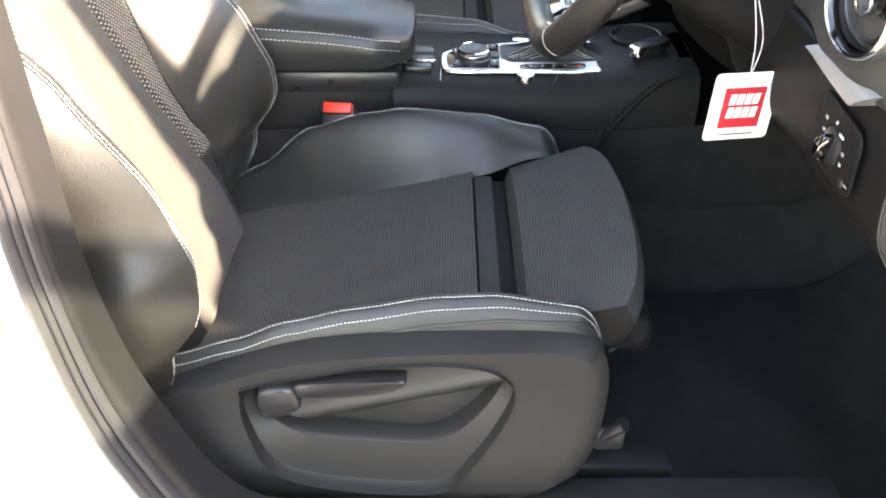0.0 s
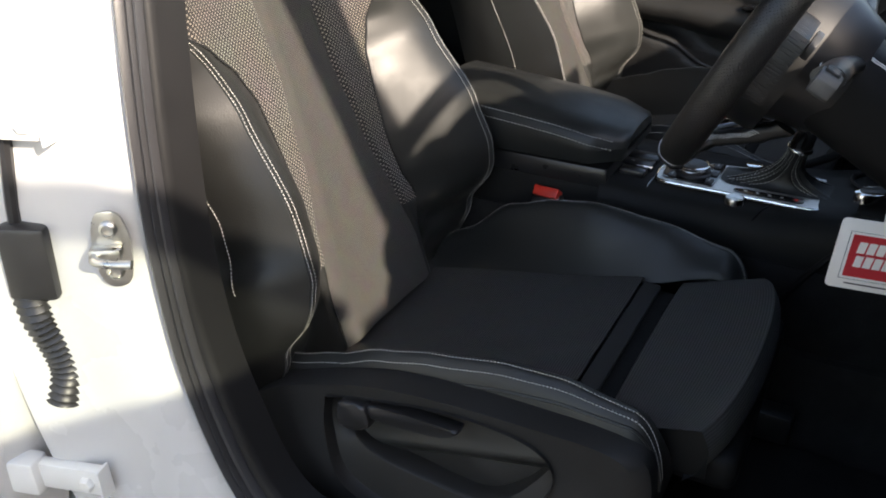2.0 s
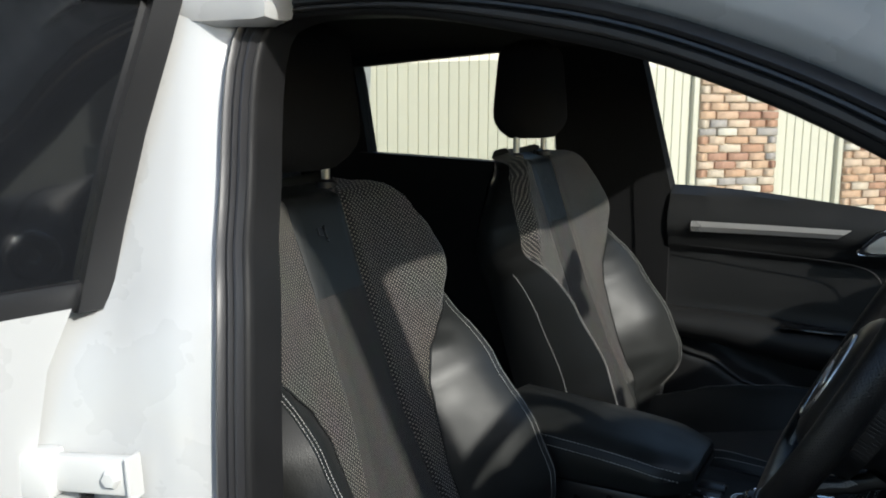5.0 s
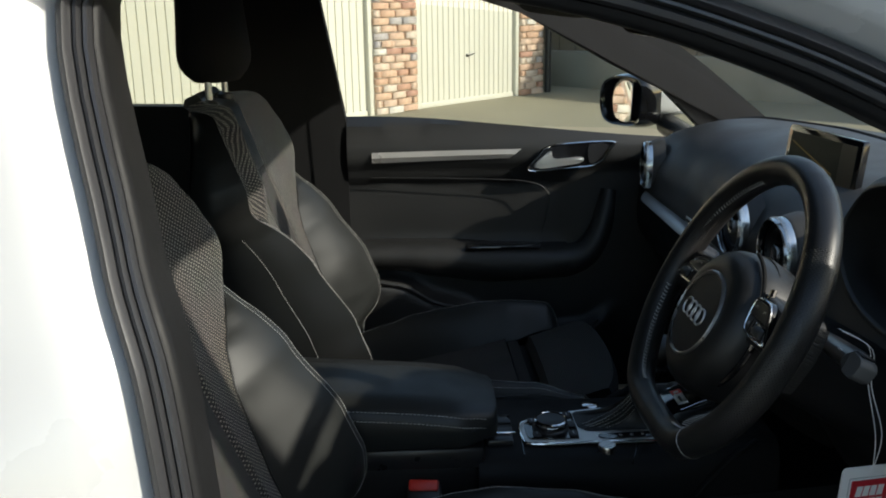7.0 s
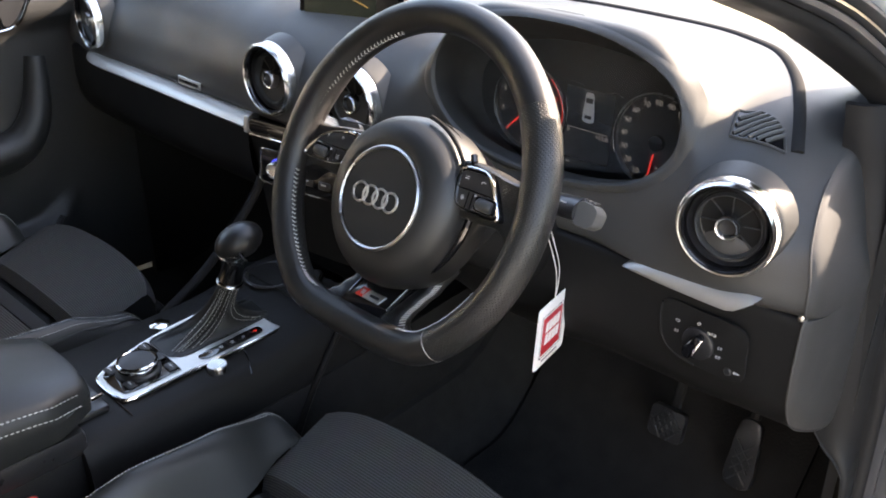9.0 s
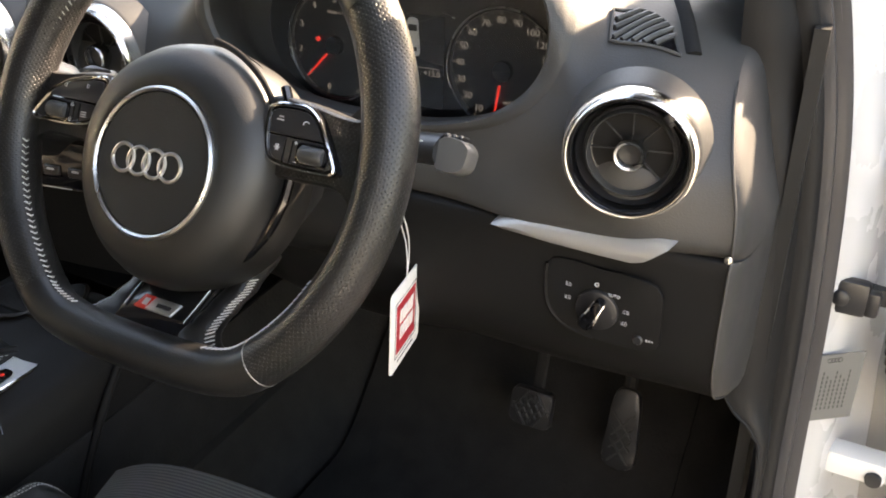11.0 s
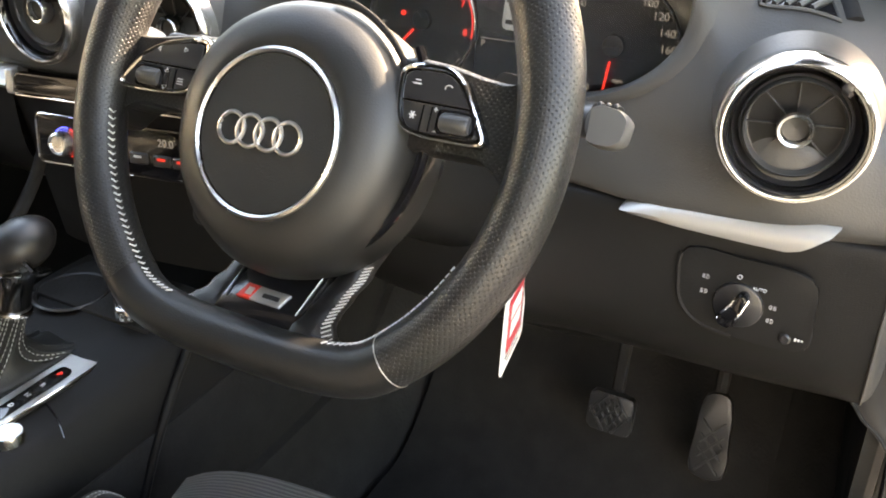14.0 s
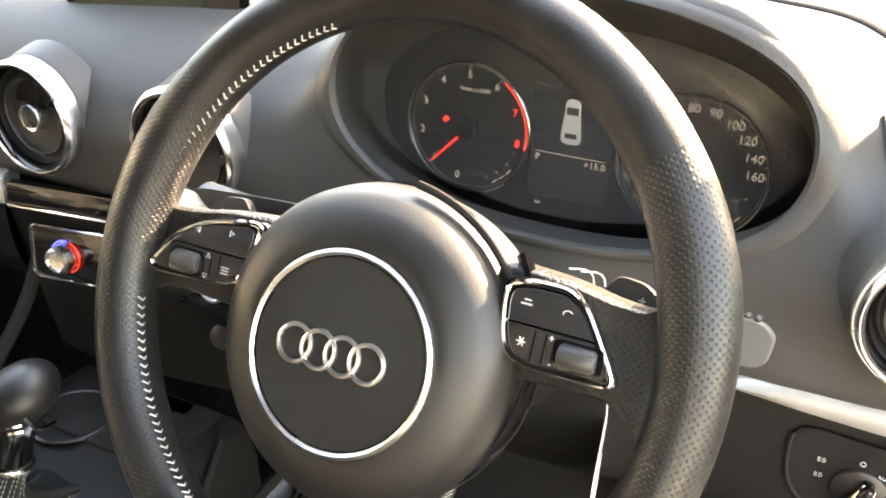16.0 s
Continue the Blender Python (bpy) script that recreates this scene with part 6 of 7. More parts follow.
    pd = part("shift_paddle", plate(pdl, WM, [(0.97, -0.050), (1, -0.048), (1, -0.045), (0.97, -0.0435)]), GREYPLASTIC, wheel, "dark grey shift paddle")
    part("paddle_marking", join(*[box((sg * 0.1265, 0.0455 - drop, -0.0432), (0.0036, 0.0006, 0.0004), 0, 1, WM)] + ([box((sg * 0.1265, 0.0455 - drop, -0.0432), (0.0006, 0.0036, 0.0004), 0, 1, WM)] if sg > 0 else [])), MARK, pd)


spoke(1, 0.0)
spoke(-1, 0.007)
# trim line round the hub's right flank
part("hub_trim", tube([WM @ Vector((0.089 * math.cos(a), 0.004 + 0.089 * math.sin(a), -0.012 - 0.01 * abs(math.sin(a - 0.4)))) for a in span(-1.2, 0.62, 24)], 0.0035, 8), GLOSS, wheel)
part("hub_groove", tube([WM @ Vector((0.0865 * math.cos(a), -0.006 + 0.0845 * math.sin(a), -0.0085)) for a in span(0.52, 1.42, 24)], 0.0022, 8), HEADLINER, wheel)
part("hub_trim", tube([WM @ Vector((-0.089 * math.cos(a), 0.004 + 0.089 * math.sin(a), -0.020)) for a in span(-1.2, 0.35, 24)], 0.0035, 8), GLOSS, wheel)
# lower twin spoke with its badge plate
IN_X = [(-0.150, -0.012), (-0.134, 0.008), (-0.123, 0.022), (-0.112, 0.0275), (-0.060, 0.0290)]
OUT_X = [(-0.150, 0.095), (-0.134, 0.080), (-0.126, 0.064), (-0.1205, 0.0535), (-0.114, 0.0475), (-0.100, 0.0460), (-0.060, 0.0475)]
FRONT_H = [(-0.150, 0.002), (-0.130, -0.004), (-0.120, -0.0115), (-0.110, -0.0215), (-0.100, -0.034), (-0.085, -0.050), (-0.060, -0.068)]


def lower_arm(sg, y, b):
    """A point of the arm's round section at a height y on the wheel; the arm falls back towards the column."""
    x0, x1 = lerp_table(IN_X, y), lerp_table(OUT_X, y)
    ca, sa = math.cos(b), math.sin(b)
    w = math.copysign(abs(ca) ** 0.75, ca)
    return WM @ Vector((sg * ((x0 + x1) / 2 + (x1 - x0) / 2 * w), y, lerp_table(FRONT_H, y) - 0.0120 + 0.0120 * math.copysign(abs(sa) ** 0.85, sa)))


for sg in (-1, 1):
    part("lower_spoke", loft([[lower_arm(sg, y, b) for b in span(0, 2 * math.pi, 25)[:-1]] for y in span(-0.060, -0.146, 36)]), WHEEL_LEATHER, wheel, "smooth black leather arm")
    bms = []
    for y in span(-0.078, -0.1235, 22):
        p, q = lower_arm(sg, y, 0.15), lower_arm(sg, y - 0.0018, 0.75)
        n = (WM.to_3x3() @ Vector((sg * 0.7, 0.3, 0.7))).normalized() * 0.0005
        bms.append(tube([p + n, p.lerp(q, 0.5) + n * 1.8, q + n], 0.00055, 4))
    part("spoke_stitching", join(*bms), THREAD, wheel, "pale grey stitching")
PMX = WM @ pose(0, -0.110, -0.0215, -40, 0, 0)
part("badge_panel", prism([(-0.031, -0.018), (0.031, -0.018), (0.031, 0.050), (-0.031, 0.050)], 0.008, 0.002, PMX @ Matrix.Translation((0, 0, -0.008))), GLOSS, wheel)
for sg in (-1, 1):
    part("panel_line", tube([PMX @ Vector((sg * 0.0275, -0.006, 0.0010)), PMX @ Vector((sg * 0.0285, 0.032, 0.0010))], 0.0006, 6), RINGMETAL, wheel)
bdg = part("wheel_badge", prism([(-0.0180, -0.0055), (0.0150, -0.0055), (0.0178, 0.0055), (-0.0150, 0.0055)], 0.0015, 0.0004, PMX @ Matrix.Translation((-0.0010, 0.0010, 0))), ALU, wheel, "small silver and red badge")
part("badge_red", prism([(-0.0183, -0.0057), (-0.0080, -0.0057), (-0.0055, 0.0057), (-0.0152, 0.0057)], 0.0018, 0.0003, PMX @ Matrix.Translation((-0.0010, 0.0010, 0))), RED, bdg)
part("badge_letter", box((-0.0115, 0.0008, 0.0019), (0.0045, 0.0058, 0.0006), 0.0, 1, PMX), ALU, bdg)
part("badge_word", box((0.0050, 0.0005, 0.0016), (0.0125, 0.0032, 0.0005), 0.0, 1, PMX), SATIN, bdg)

column = thing("steering_column", (0.15, -0.386, 0.80), "black steering column shroud with two control stalks", "steering column")
part("shroud", loft([[WM @ Vector((0.062 * (1 - 0.05 * k) * math.copysign(abs(math.cos(b)) ** 0.7, math.cos(b)), -0.012 * k + 0.052 * math.copysign(abs(math.sin(b)) ** 0.7, math.sin(b)), -0.055 - 0.20 * k)) for b in span(0, 2 * math.pi, 33)[:-1]] for k in span(0, 1, 6)]), PLASTIC, column)
for sg, nm in ((1, "wiper_stalk"), (-1, "indicator_stalk")):
    st = part(nm, tube([WM @ Vector((sg * 0.05, 0.030, -0.090)), WM @ Vector((sg * 0.10, 0.036, -0.080)), WM @ Vector((sg * 0.166, 0.040, -0.072))], [0.012, 0.013, 0.015], 14, flat=0.7), SATIN, column)
    if sg > 0:
        end = part("stalk_end", plate(rounder([(0.164, 0.025), (0.163, 0.046), (0.169, 0.049), (0.182, 0.0475), (0.188, 0.042), (0.1865, 0.029), (0.180, 0.0245)]), WM, [(0.90, -0.082), (1, -0.079), (1, -0.066), (0.93, -0.063)]), STALKGREY, st, "pale satin end button")
        part("end_ridge", join(*[box((0.168 + 0.0050 * i, 0.0490, -0.072), (0.0032, 0.0035, 0.014), 0.001, 1, WM) for i in range(3)]), SATIN, end)
    else:
        part("stalk_end", plate(rounder([(-0.172, 0.026), (-0.169, 0.041), (-0.1625, 0.047), (-0.147, 0.0485), (-0.082, 0.052), (-0.080, 0.044), (-0.137, 0.030)]), WM, [(0.96, -0.072), (1, -0.069), (1, -0.062), (0.96, -0.060)]), SATIN, st)
    part("stalk_marks", join(box((sg * 0.150, 0.042, -0.061), (0.008, 0.0012, 0.0006), 0, 1, WM), box((sg * 0.150, 0.037, -0.061), (0.006, 0.0012, 0.0006), 0, 1, WM)), MARK, st)

# ---- hanging card ----
tag = thing("hanging_tag", (0.165, -0.508, 0.69), "white card tag with a red printed panel on white string", "tag")
TM = basis((0.171, -0.475, 0.716), (0.98, 0.20, -0.04), (0.02, -0.03, 1))
part("card", prism(rounded(0.0745, 0.078, 0.005), 0.0012, 0.0004, TM), CARD, tag)
part("red_panel", join(prism(rounded(0.047, 0.047, 0.001), 0.0004, 0, TM @ Matrix.Translation((0.0, -0.001, 0.0012))), prism(rounded(0.047, 0.047, 0.001)[::-1], -0.0004, 0, TM @ Matrix.Translation((0.0, -0.001, -0.0001)))), RED_PRINT, tag)
fr = [(-0.0265, 0.0255), (0.0265, 0.0255), (0.0265, -0.0275), (-0.0265, -0.0275)]
part("panel_line", tube([TM @ Vector((x, y, 0.0013)) for x, y in fr], 0.0004, 4, True), SATIN, tag)
part("panel_letters", join(*[prism([(x - 0.0036, -0.0062), (x + 0.0036, -0.0062), (x + 0.0050, 0.0062), (x - 0.0022, 0.0062)], 0.0004, 0, TM @ Matrix.Translation((0.0, y, 0.0016))) for y in (0.0090, -0.0065) for x in (-0.0135, -0.0046, 0.0043, 0.0132)]), CARD, tag, "two rows of white blocks")
part("foot_bar", box((0, -0.0325, 0.0014), (0.040, 0.0014, 0.0003), 0, 1, TM), SATIN, tag)
for dy, side in ((0.0035, -0.004), (-0.0035, 0.004)):
    part("string", tube(curve([TM @ Vector((0.0, 0.034, 0.001)), TM @ Vector((side, 0.075, 0.0)), Vector((0.163, -0.468 + dy, 0.845)), Vector((0.160, -0.467 + dy, 0.885)), Vector((0.128, -0.462 + dy, 0.905))], 5), 0.0005, 5), CARD, tag, "thin white string")
# ---- centre console ----
con = thing("centre_console", (-0.1, 0, 0.40), "black centre console with chrome-edged control panel", "console")


def con_z(x):
    return 0.570 + 0.02 * smooth_step(0.02, 0.20, x) + 0.004 * smooth_step(-0.1, -0.2, x)


part("console_body", loft([[Vector((x, y, z)) for y, z in ((-0.118, 0.38), (-0.122, 0.50), (-0.120, con_z(x) - 0.035), (-0.112, con_z(x) - 0.010), (-0.098, con_z(x)), (-0.05, con_z(x) + 0.001), (0.05, con_z(x) + 0.001), (0.098, con_z(x)), (0.112, con_z(x) - 0.010), (0.120, con_z(x) - 0.035), (0.122, 0.50), (0.118, 0.38))] for x in span(-0.22, 0.235, 24)]), PLASTIC, con, "grained black console body")
part("console_side", sheet(lambda u, v: (-0.62 + 1.36 * u, -0.124 - 0.002 * math.sin(v * 3), 0.28 + (0.225 + 0.03 * smooth_step(0.5, 0.9, u)) * v), span(0, 1, 20), span(0, 1, 8), 0.004), CARPET, con)
part("console_rear", box((-0.42, 0, 0.47), (0.42, 0.215, 0.20), 0.02), PLASTIC, con)
part("side_rim", tube(curve([(0.200, -0.112, 0.592), (0.165, -0.122, 0.575), (0.125, -0.127, 0.535), (0.085, -0.129, 0.475), (0.055, -0.130, 0.41), (0.045, -0.130, 0.34)], 6), 0.0045, 8), PLASTIC, con)
for seam in ([(0.030, -0.070, 0.5722), (0.020, -0.098, 0.5705), (0.012, -0.113, 0.560)], [(-0.148, -0.020, 0.5745), (-0.150, -0.098, 0.5735)]):
    part("top_seam", tube(seam, 0.0009, 6), GLOSS, con)
part("far_support", tube(curve([(0.02, 0.122, 0.55), (0.10, 0.118, 0.60), (0.18, 0.11, 0.68), (0.21, 0.105, 0.73)], 6), 0.007, 10), HEADLINER, con)
# chrome-edged plate with the selector gate
PZ = 0.575
frame_edge = soften([(-0.147, -0.012), (-0.146, -0.054), (-0.132, -0.070), (-0.05, -0.070), (0.03, -0.071), (0.090, -0.070), (0.104, -0.060), (0.109, -0.024), (0.108, 0.024), (0.100, 0.045), (0.055, 0.0465), (0.0, 0.0435), (-0.05, 0.036), (-0.10, 0.022), (-0.138, 0.005)], 4)
part("chrome_plate", prism(frame_edge, 0.005, 0.0015, Matrix.Translation((0, 0, PZ - 0.002))), ALU, con, "bright metal surround")
part("plate_edge", tube([(x, y, PZ + 0.001) for x, y in frame_edge], 0.0022, 8, True), CHROME, con, "chrome edge")
part("knob_panel", prism(soften([(-0.140, -0.012), (-0.139, -0.048), (-0.128, -0.061), (-0.068, -0.061), (-0.0590, -0.056), (-0.0570, 0.024), (-0.066, 0.0275), (-0.10, 0.0155), (-0.132, 0.002)], 4), 0.0045, 0.001, Matrix.Translation((0, 0, PZ))), GLOSS, con)
GATE = soften([(-0.046, 0.0), (-0.045, -0.036), (0.0, -0.0375), (0.060, -0.036), (0.096, -0.031), (0.102, 0.0), (0.099, 0.033), (0.050, 0.040), (0.0, 0.0365), (-0.042, 0.029)], 4)
part("gate_panel", prism(GATE, 0.0042, 0.001, Matrix.Translation((0, 0, PZ))), SHELL, con)
part("gear_scale", prism(soften([(-0.028, -0.052), (-0.022, -0.0640), (0.02, -0.0640), (0.066, -0.0625), (0.072, -0.050), (0.064, -0.0450), (0.01, -0.0475), (-0.012, -0.0480)], 4), 0.0012, 0.0004, Matrix.Translation((0, 0, PZ + 0.003))), GLOSS, con)
part("gear_letters", join(*[writing(t, 0.007, basis((0.041 - 0.0175 * i, -0.0555, PZ + 0.0046), (0, -1, 0), (1, 0, 0))) for i, t in enumerate("RNDS")]), MARK, con)
part("park_letter", writing("P", 0.008, basis((0.061, -0.0545, PZ + 0.0046), (0, -1, 0), (1, 0, 0))), REDGLOW, con)
for i, (x, y) in enumerate(((-0.126, -0.002), (-0.124, -0.048), (-0.067, 0.016), (-0.067, -0.049), (-0.065, -0.017))):
    part("menu_key", box((x, y, PZ + 0.006), (0.012, 0.018, 0.003), 0.0012, 1), SATIN, con)
for x, y in ((-0.126, -0.002), (-0.124, -0.048), (-0.067, 0.016), (-0.067, -0.049)):
    part("key_mark", box((x, y, PZ + 0.0084), (0.0015, 0.008, 0.0004), 0), MARK, con)
k = part("control_knob", lathe([(0.029, 0), (0.029, 0.004), (0.026, 0.006), (0.0255, 0.015), (0.0245, 0.017), (0.023, 0.0165), (0, 0.0165)], 48, Matrix.Translation((-0.099, -0.024, PZ + 0.003))), SATIN, con)
part("knob_edge", lathe([(0.0252, 0.007), (0.0268, 0.012), (0.0260, 0.0165), (0.0235, 0.0178), (0.0225, 0.0168)], 48, Matrix.Translation((-0.099, -0.024, PZ + 0.003)), cap=False), CHROME, k, "bright metal edge")
part("start_knob", lathe([(0.0135, 0), (0.0135, 0.010), (0.0125, 0.0125), (0.010, 0.0125), (0, 0.012)], 32, Matrix.Translation((-0.021, -0.0855, 0.567))), SATINCHROME, con, "small chrome volume knob")
part("start_button", lathe([(0.0145, 0), (0.014, 0.004), (0.012, 0.005), (0, 0.005)], 32, Matrix.Translation((-0.018, 0.062, 0.572))), CHROME, con, "round silver start button")
part("brake_switch", join(box((-0.183, -0.058, 0.578), (0.040, 0.022, 0.010), 0.003), box((-0.185, -0.024, 0.577), (0.05, 0.03, 0.008), 0.003), box((-0.185, 0.012, 0.577), (0.05, 0.03, 0.008), 0.003)), SATIN, con)
part("brake_chrome", box((-0.182, -0.0425, 0.581), (0.050, 0.004, 0.005), 0.001, 1), CHROME, con)
part("switch_letter", writing("P", 0.009, basis((-0.195, -0.024, 0.5815), (0, -1, 0), (1, 0, 0))), MARK, con)
part("cup_holder", lathe([(0.034, -0.02), (0.036, 0.0), (0.040, 0.002), (0.042, 0.0)], 32, Matrix.Translation((0.165, 0.045, 0.590)), cap=False), SATIN, con)
part("front_tray", box((0.19, 0.0, 0.588), (0.09, 0.17, 0.006), 0.002), CARPET, con)
fob = thing("key_fob", (0.165, -0.035, 0.595), "black and chrome car key fob lying in the tray", "key")
FM = pose(0.168, -0.045, 0.600, 0, 0, 35)
part("fob_body", prism(soften([(-0.034, 0.010), (0.0, 0.016), (0.032, 0.012), (0.034, -0.010), (0.0, -0.016), (-0.034, -0.011)], 4), 0.014, 0.004, FM), CHROME, fob)
part("fob_face", prism(soften([(-0.027, 0.008), (0.0, 0.011), (0.027, 0.008), (0.027, -0.008), (0.0, -0.011), (-0.027, -0.008)], 4), 0.0155, 0.001, FM), SATIN, fob)

# selector lever
lev = thing("gear_lever", (0.03, -0.008, 0.578), "automatic gear lever with a black leather ball and stitched gaiter", "gear lever")
L0, L1 = Vector((0.034, -0.010, 0.579)), Vector((0.064, -0.035, 0.711))
ax = (L1 - L0).normalized()
rings = []
for kk in span(0, 1, 40):
    # the leather lies low over its frame and is drawn up in folds to the neck
    lift = kk ** 1.35
    c = Vector((0.029, 0.0, PZ + 0.004)).lerp(L0 + ax * 0.074, lift)
    c.x = 0.029 + (L0.x + ax.x * 0.074 - 0.029) * kk ** 1.3
    hold = max(0.0, 1 - kk) ** 3.0
    ring = []
    for j, a in enumerate(span(0, 2 * math.pi, 73)[:-1]):
        fold = 1 + 0.085 * math.sin(j * 2 * math.pi / 6 + 2.0 * kk) * math.sin(math.pi * min(1.0, kk * 1.05)) ** 0.8
        w = (0.070 * hold + 0.0150) * fold
        d = (0.0345 * hold + 0.0150 * (1 - hold)) * fold
        e = 0.28 + 0.72 * min(1.0, kk * 1.6)
        ring.append(c + Vector((w * math.copysign(abs(math.cos(a)) ** e, math.cos(a)), d * math.copysign(abs(math.sin(a)) ** e, math.sin(a)), 0.003 * math.sin(j * 2 * math.pi / 6) * math.sin(math.pi * kk))))
    rings.append(ring)
ga = part("gaiter", loft(rings), LEATHER_SIDE, lev, "pleated black leather gaiter")
part("gaiter_stitching", join(*[dashes([r[j] + Vector((-0.0006, -0.0006, 0.0008)) for r in rings[2:]], 0.0036, 0.0018, 0.0005) for j in (38, 40, 43, 45, 50, 52, 58, 60)]), THREAD, ga)
part("gaiter_collar", tube(rings[-1], 0.0022, 8, True), LEATHER_SIDE, ga)
LV = basis(L0 + ax * 0.070, ax.orthogonal(), ax.cross(ax.orthogonal()))
part("lever_neck", lathe([(0.0155, 0), (0.0178, 0.0015), (0.0178, 0.0050), (0.0160, 0.0065), (0.0158, 0.010), (0.0152, 0.022), (0.0160, 0.034), (0.0178, 0.043), (0.0215, 0.051), (0.0225, 0.055), (0.018, 0.060)], 36, LV), SMOKED, lev, "smoked chrome neck")
part("neck_ring", lathe([(0.0176, 0.0008), (0.0186, 0.002), (0.0186, 0.004), (0.0176, 0.0052)], 36, LV, cap=False), CHROME, lev)
kb = []
kc = L1.copy()
for kk in span(0, 1, 18):
    a = -1.45 + 2.95 * kk
    kb.append([kc + ax * (0.0270 * math.sin(a)) + Vector((0.0325 * math.cos(a) * math.cos(b), 0.0285 * math.cos(a) * math.sin(b), 0)) for b in span(0, 2 * math.pi, 33)[:-1]])
part("lever_ball", loft(kb), WHEEL_LEATHER, lev, "black leather ball")
part("release_trim", join(*[tube(curve([kc + Vector((-0.0285 * math.cos(a), 0.0260 * math.sin(a), dz)) for a in span(-0.9, 0.5, 5)], 4), 0.0021, 6) for dz in (-0.004, -0.010, -0.016)], tube(curve([kc + Vector((-0.016, -0.024, -0.002)), kc + Vector((-0.013, -0.0255, -0.010)), kc + Vector((-0.006, -0.0255, -0.019)), kc + Vector((0.008, -0.0235, -0.0235))], 5), 0.0024, 6)), CHROME, lev, "chrome release button")

# armrest
arm = thing("armrest", (-0.34, -0.01, 0.56), "padded black leather centre armrest with stitched edge", "armrest")
ar = []
for kk in span(0, 1, 26):
    x = -0.52 + 0.315 * kk
    zt = 0.678 - 0.022 * kk - 0.012 * kk ** 6
    nose = (1 - max(0, kk - 0.88) / 0.12 * 0.16) if kk > 0.88 else 1
    hw = 0.098 * nose
    zb = 0.592 + 0.004 * kk + 0.012 * max(0, kk - 0.9) * 10 * 0.4
    sec = [(-1.0, zb + 0.004), (-1.03, zb + 0.025), (-1.02, zt - 0.026), (-0.97, zt - 0.010), (-0.86, zt - 0.002), (-0.5, zt + 0.003), (0, zt + 0.005), (0.5, zt + 0.003), (0.86, zt - 0.002), (0.97, zt - 0.010), (1.02, zt - 0.026), (1.03, zb + 0.025), (1.0, zb + 0.004), (0.0, zb)]
    ar.append([Vector((x, -0.018 + hw * a, z)) for a, z in sec])
for f, d in ((0.94, 0.010), (0.80, 0.016)):
    last = ar[25]
    cz = sum(p.z for p in last) / len(last)
    ar.append([Vector((-0.205 + d, -0.018 + (p.y + 0.018) * f, cz + (p.z - cz) * f)) for p in last])
part("pad", loft(ar), LEATHER, arm)
part("pad_stitching", join(dashes([r[3] + Vector((0, -0.0008, 0.0008)) for r in ar[:26]], 0.004, 0.002, 0.0007), dashes([r[2] + Vector((0, -0.001, 0.004)) for r in ar[:26]], 0.004, 0.002, 0.0007)), THREAD, arm, "pale grey stitching")
part("arm_base", box((-0.36, -0.018, 0.575), (0.30, 0.180, 0.035), 0.008), SATIN, arm)

# pedals
ped = thing("brake_pedal", (0.5, -0.47, 0.36), "dark ribbed rubber brake pedal", "pedal")
PM = basis((0.500, -0.470, 0.400), (0, -1, 0), (0.25, 0, 1))
part("pedal_pad", prism(rounded(0.056, 0.050, 0.008), 0.012, 0.003, PM), RUBBER, ped)
part("pedal_ribs", join(*[box((-0.018 + 0.009 * i, 0, 0.013), (0.003, 0.034, 0.004), 0.001, 1, PM @ pose(0, 0, 0, 0, 0, s)) for i in range(5) for s in (35, -35)]), RUBBER, ped)
part("pedal_arm", tube([(0.515, -0.470, 0.42), (0.56, -0.465, 0.52), (0.58, -0.46, 0.70)], 0.008, 8, flat=0.6), HEADLINER, ped)
acc = thing("accelerator_pedal", (0.5, -0.59, 0.34), "grey worn accelerator pedal with a cross pattern", "pedal")
AM = basis((0.500, -0.592, 0.412), (0, -1, 0.04), (0.35, -0.10, 1))
part("pedal_pad", prism(soften([(-0.019, -0.048), (0.019, -0.048), (0.019, 0.0), (0.014, 0.046), (-0.014, 0.046), (-0.019, 0.0)], 4), 0.010, 0.003, AM), RUBBER, acc, "worn grey tread")
part("pedal_ribs", join(*[box((0, 0, 0), (0.0026, 0.040, 0.003), 0.001, 1, AM @ pose(0, -0.030 + 0.017 * i, 0.0105, 0, 0, s)) for i in range(3) for s in (42, -42)]), GREYPLASTIC, acc, "worn grey ribs")
part("pedal_arm", tube([(0.515, -0.59, 0.45), (0.56, -0.585, 0.56), (0.62, -0.58, 0.66)], 0.008, 8), HEADLINER, acc)

# ---- doors ----
pd = thing("passenger_door", (0.0, 0.77, 0.35), "closed black-lined car door with silver trim bar and handle", "door")


def door_y(x, z):
    y = 0.768 - 0.035 * smooth_step(-0.3, 0.3, x) * 0.8
    y += 0.016 * smooth_step(0.835, 0.815, z) * smooth_step(0.62, 0.70, z) * smooth_step(0.10, 0.02, x)
    y -= 0.018 * smooth_step(0.955, 0.90, z) * smooth_step(0.84, 0.88, z)
    y -= 0.045 * smooth_step(0.02, -0.02, z - lerp_table(POCKET, x)) * smooth_step(0.20, 0.10, x)
    y += 0.03 * smooth_step(0.955, 0.975, z)
    return y


POCKET = [(-0.46, 0.610), (-0.341, 0.585), (-0.244, 0.535), (-0.10, 0.490), (0.021, 0.457), (0.109, 0.462), (0.20, 0.53)]


def door_top(x):
    return 0.975 - 0.075 * smooth_step(-0.45, 0.45, x) * 0.75


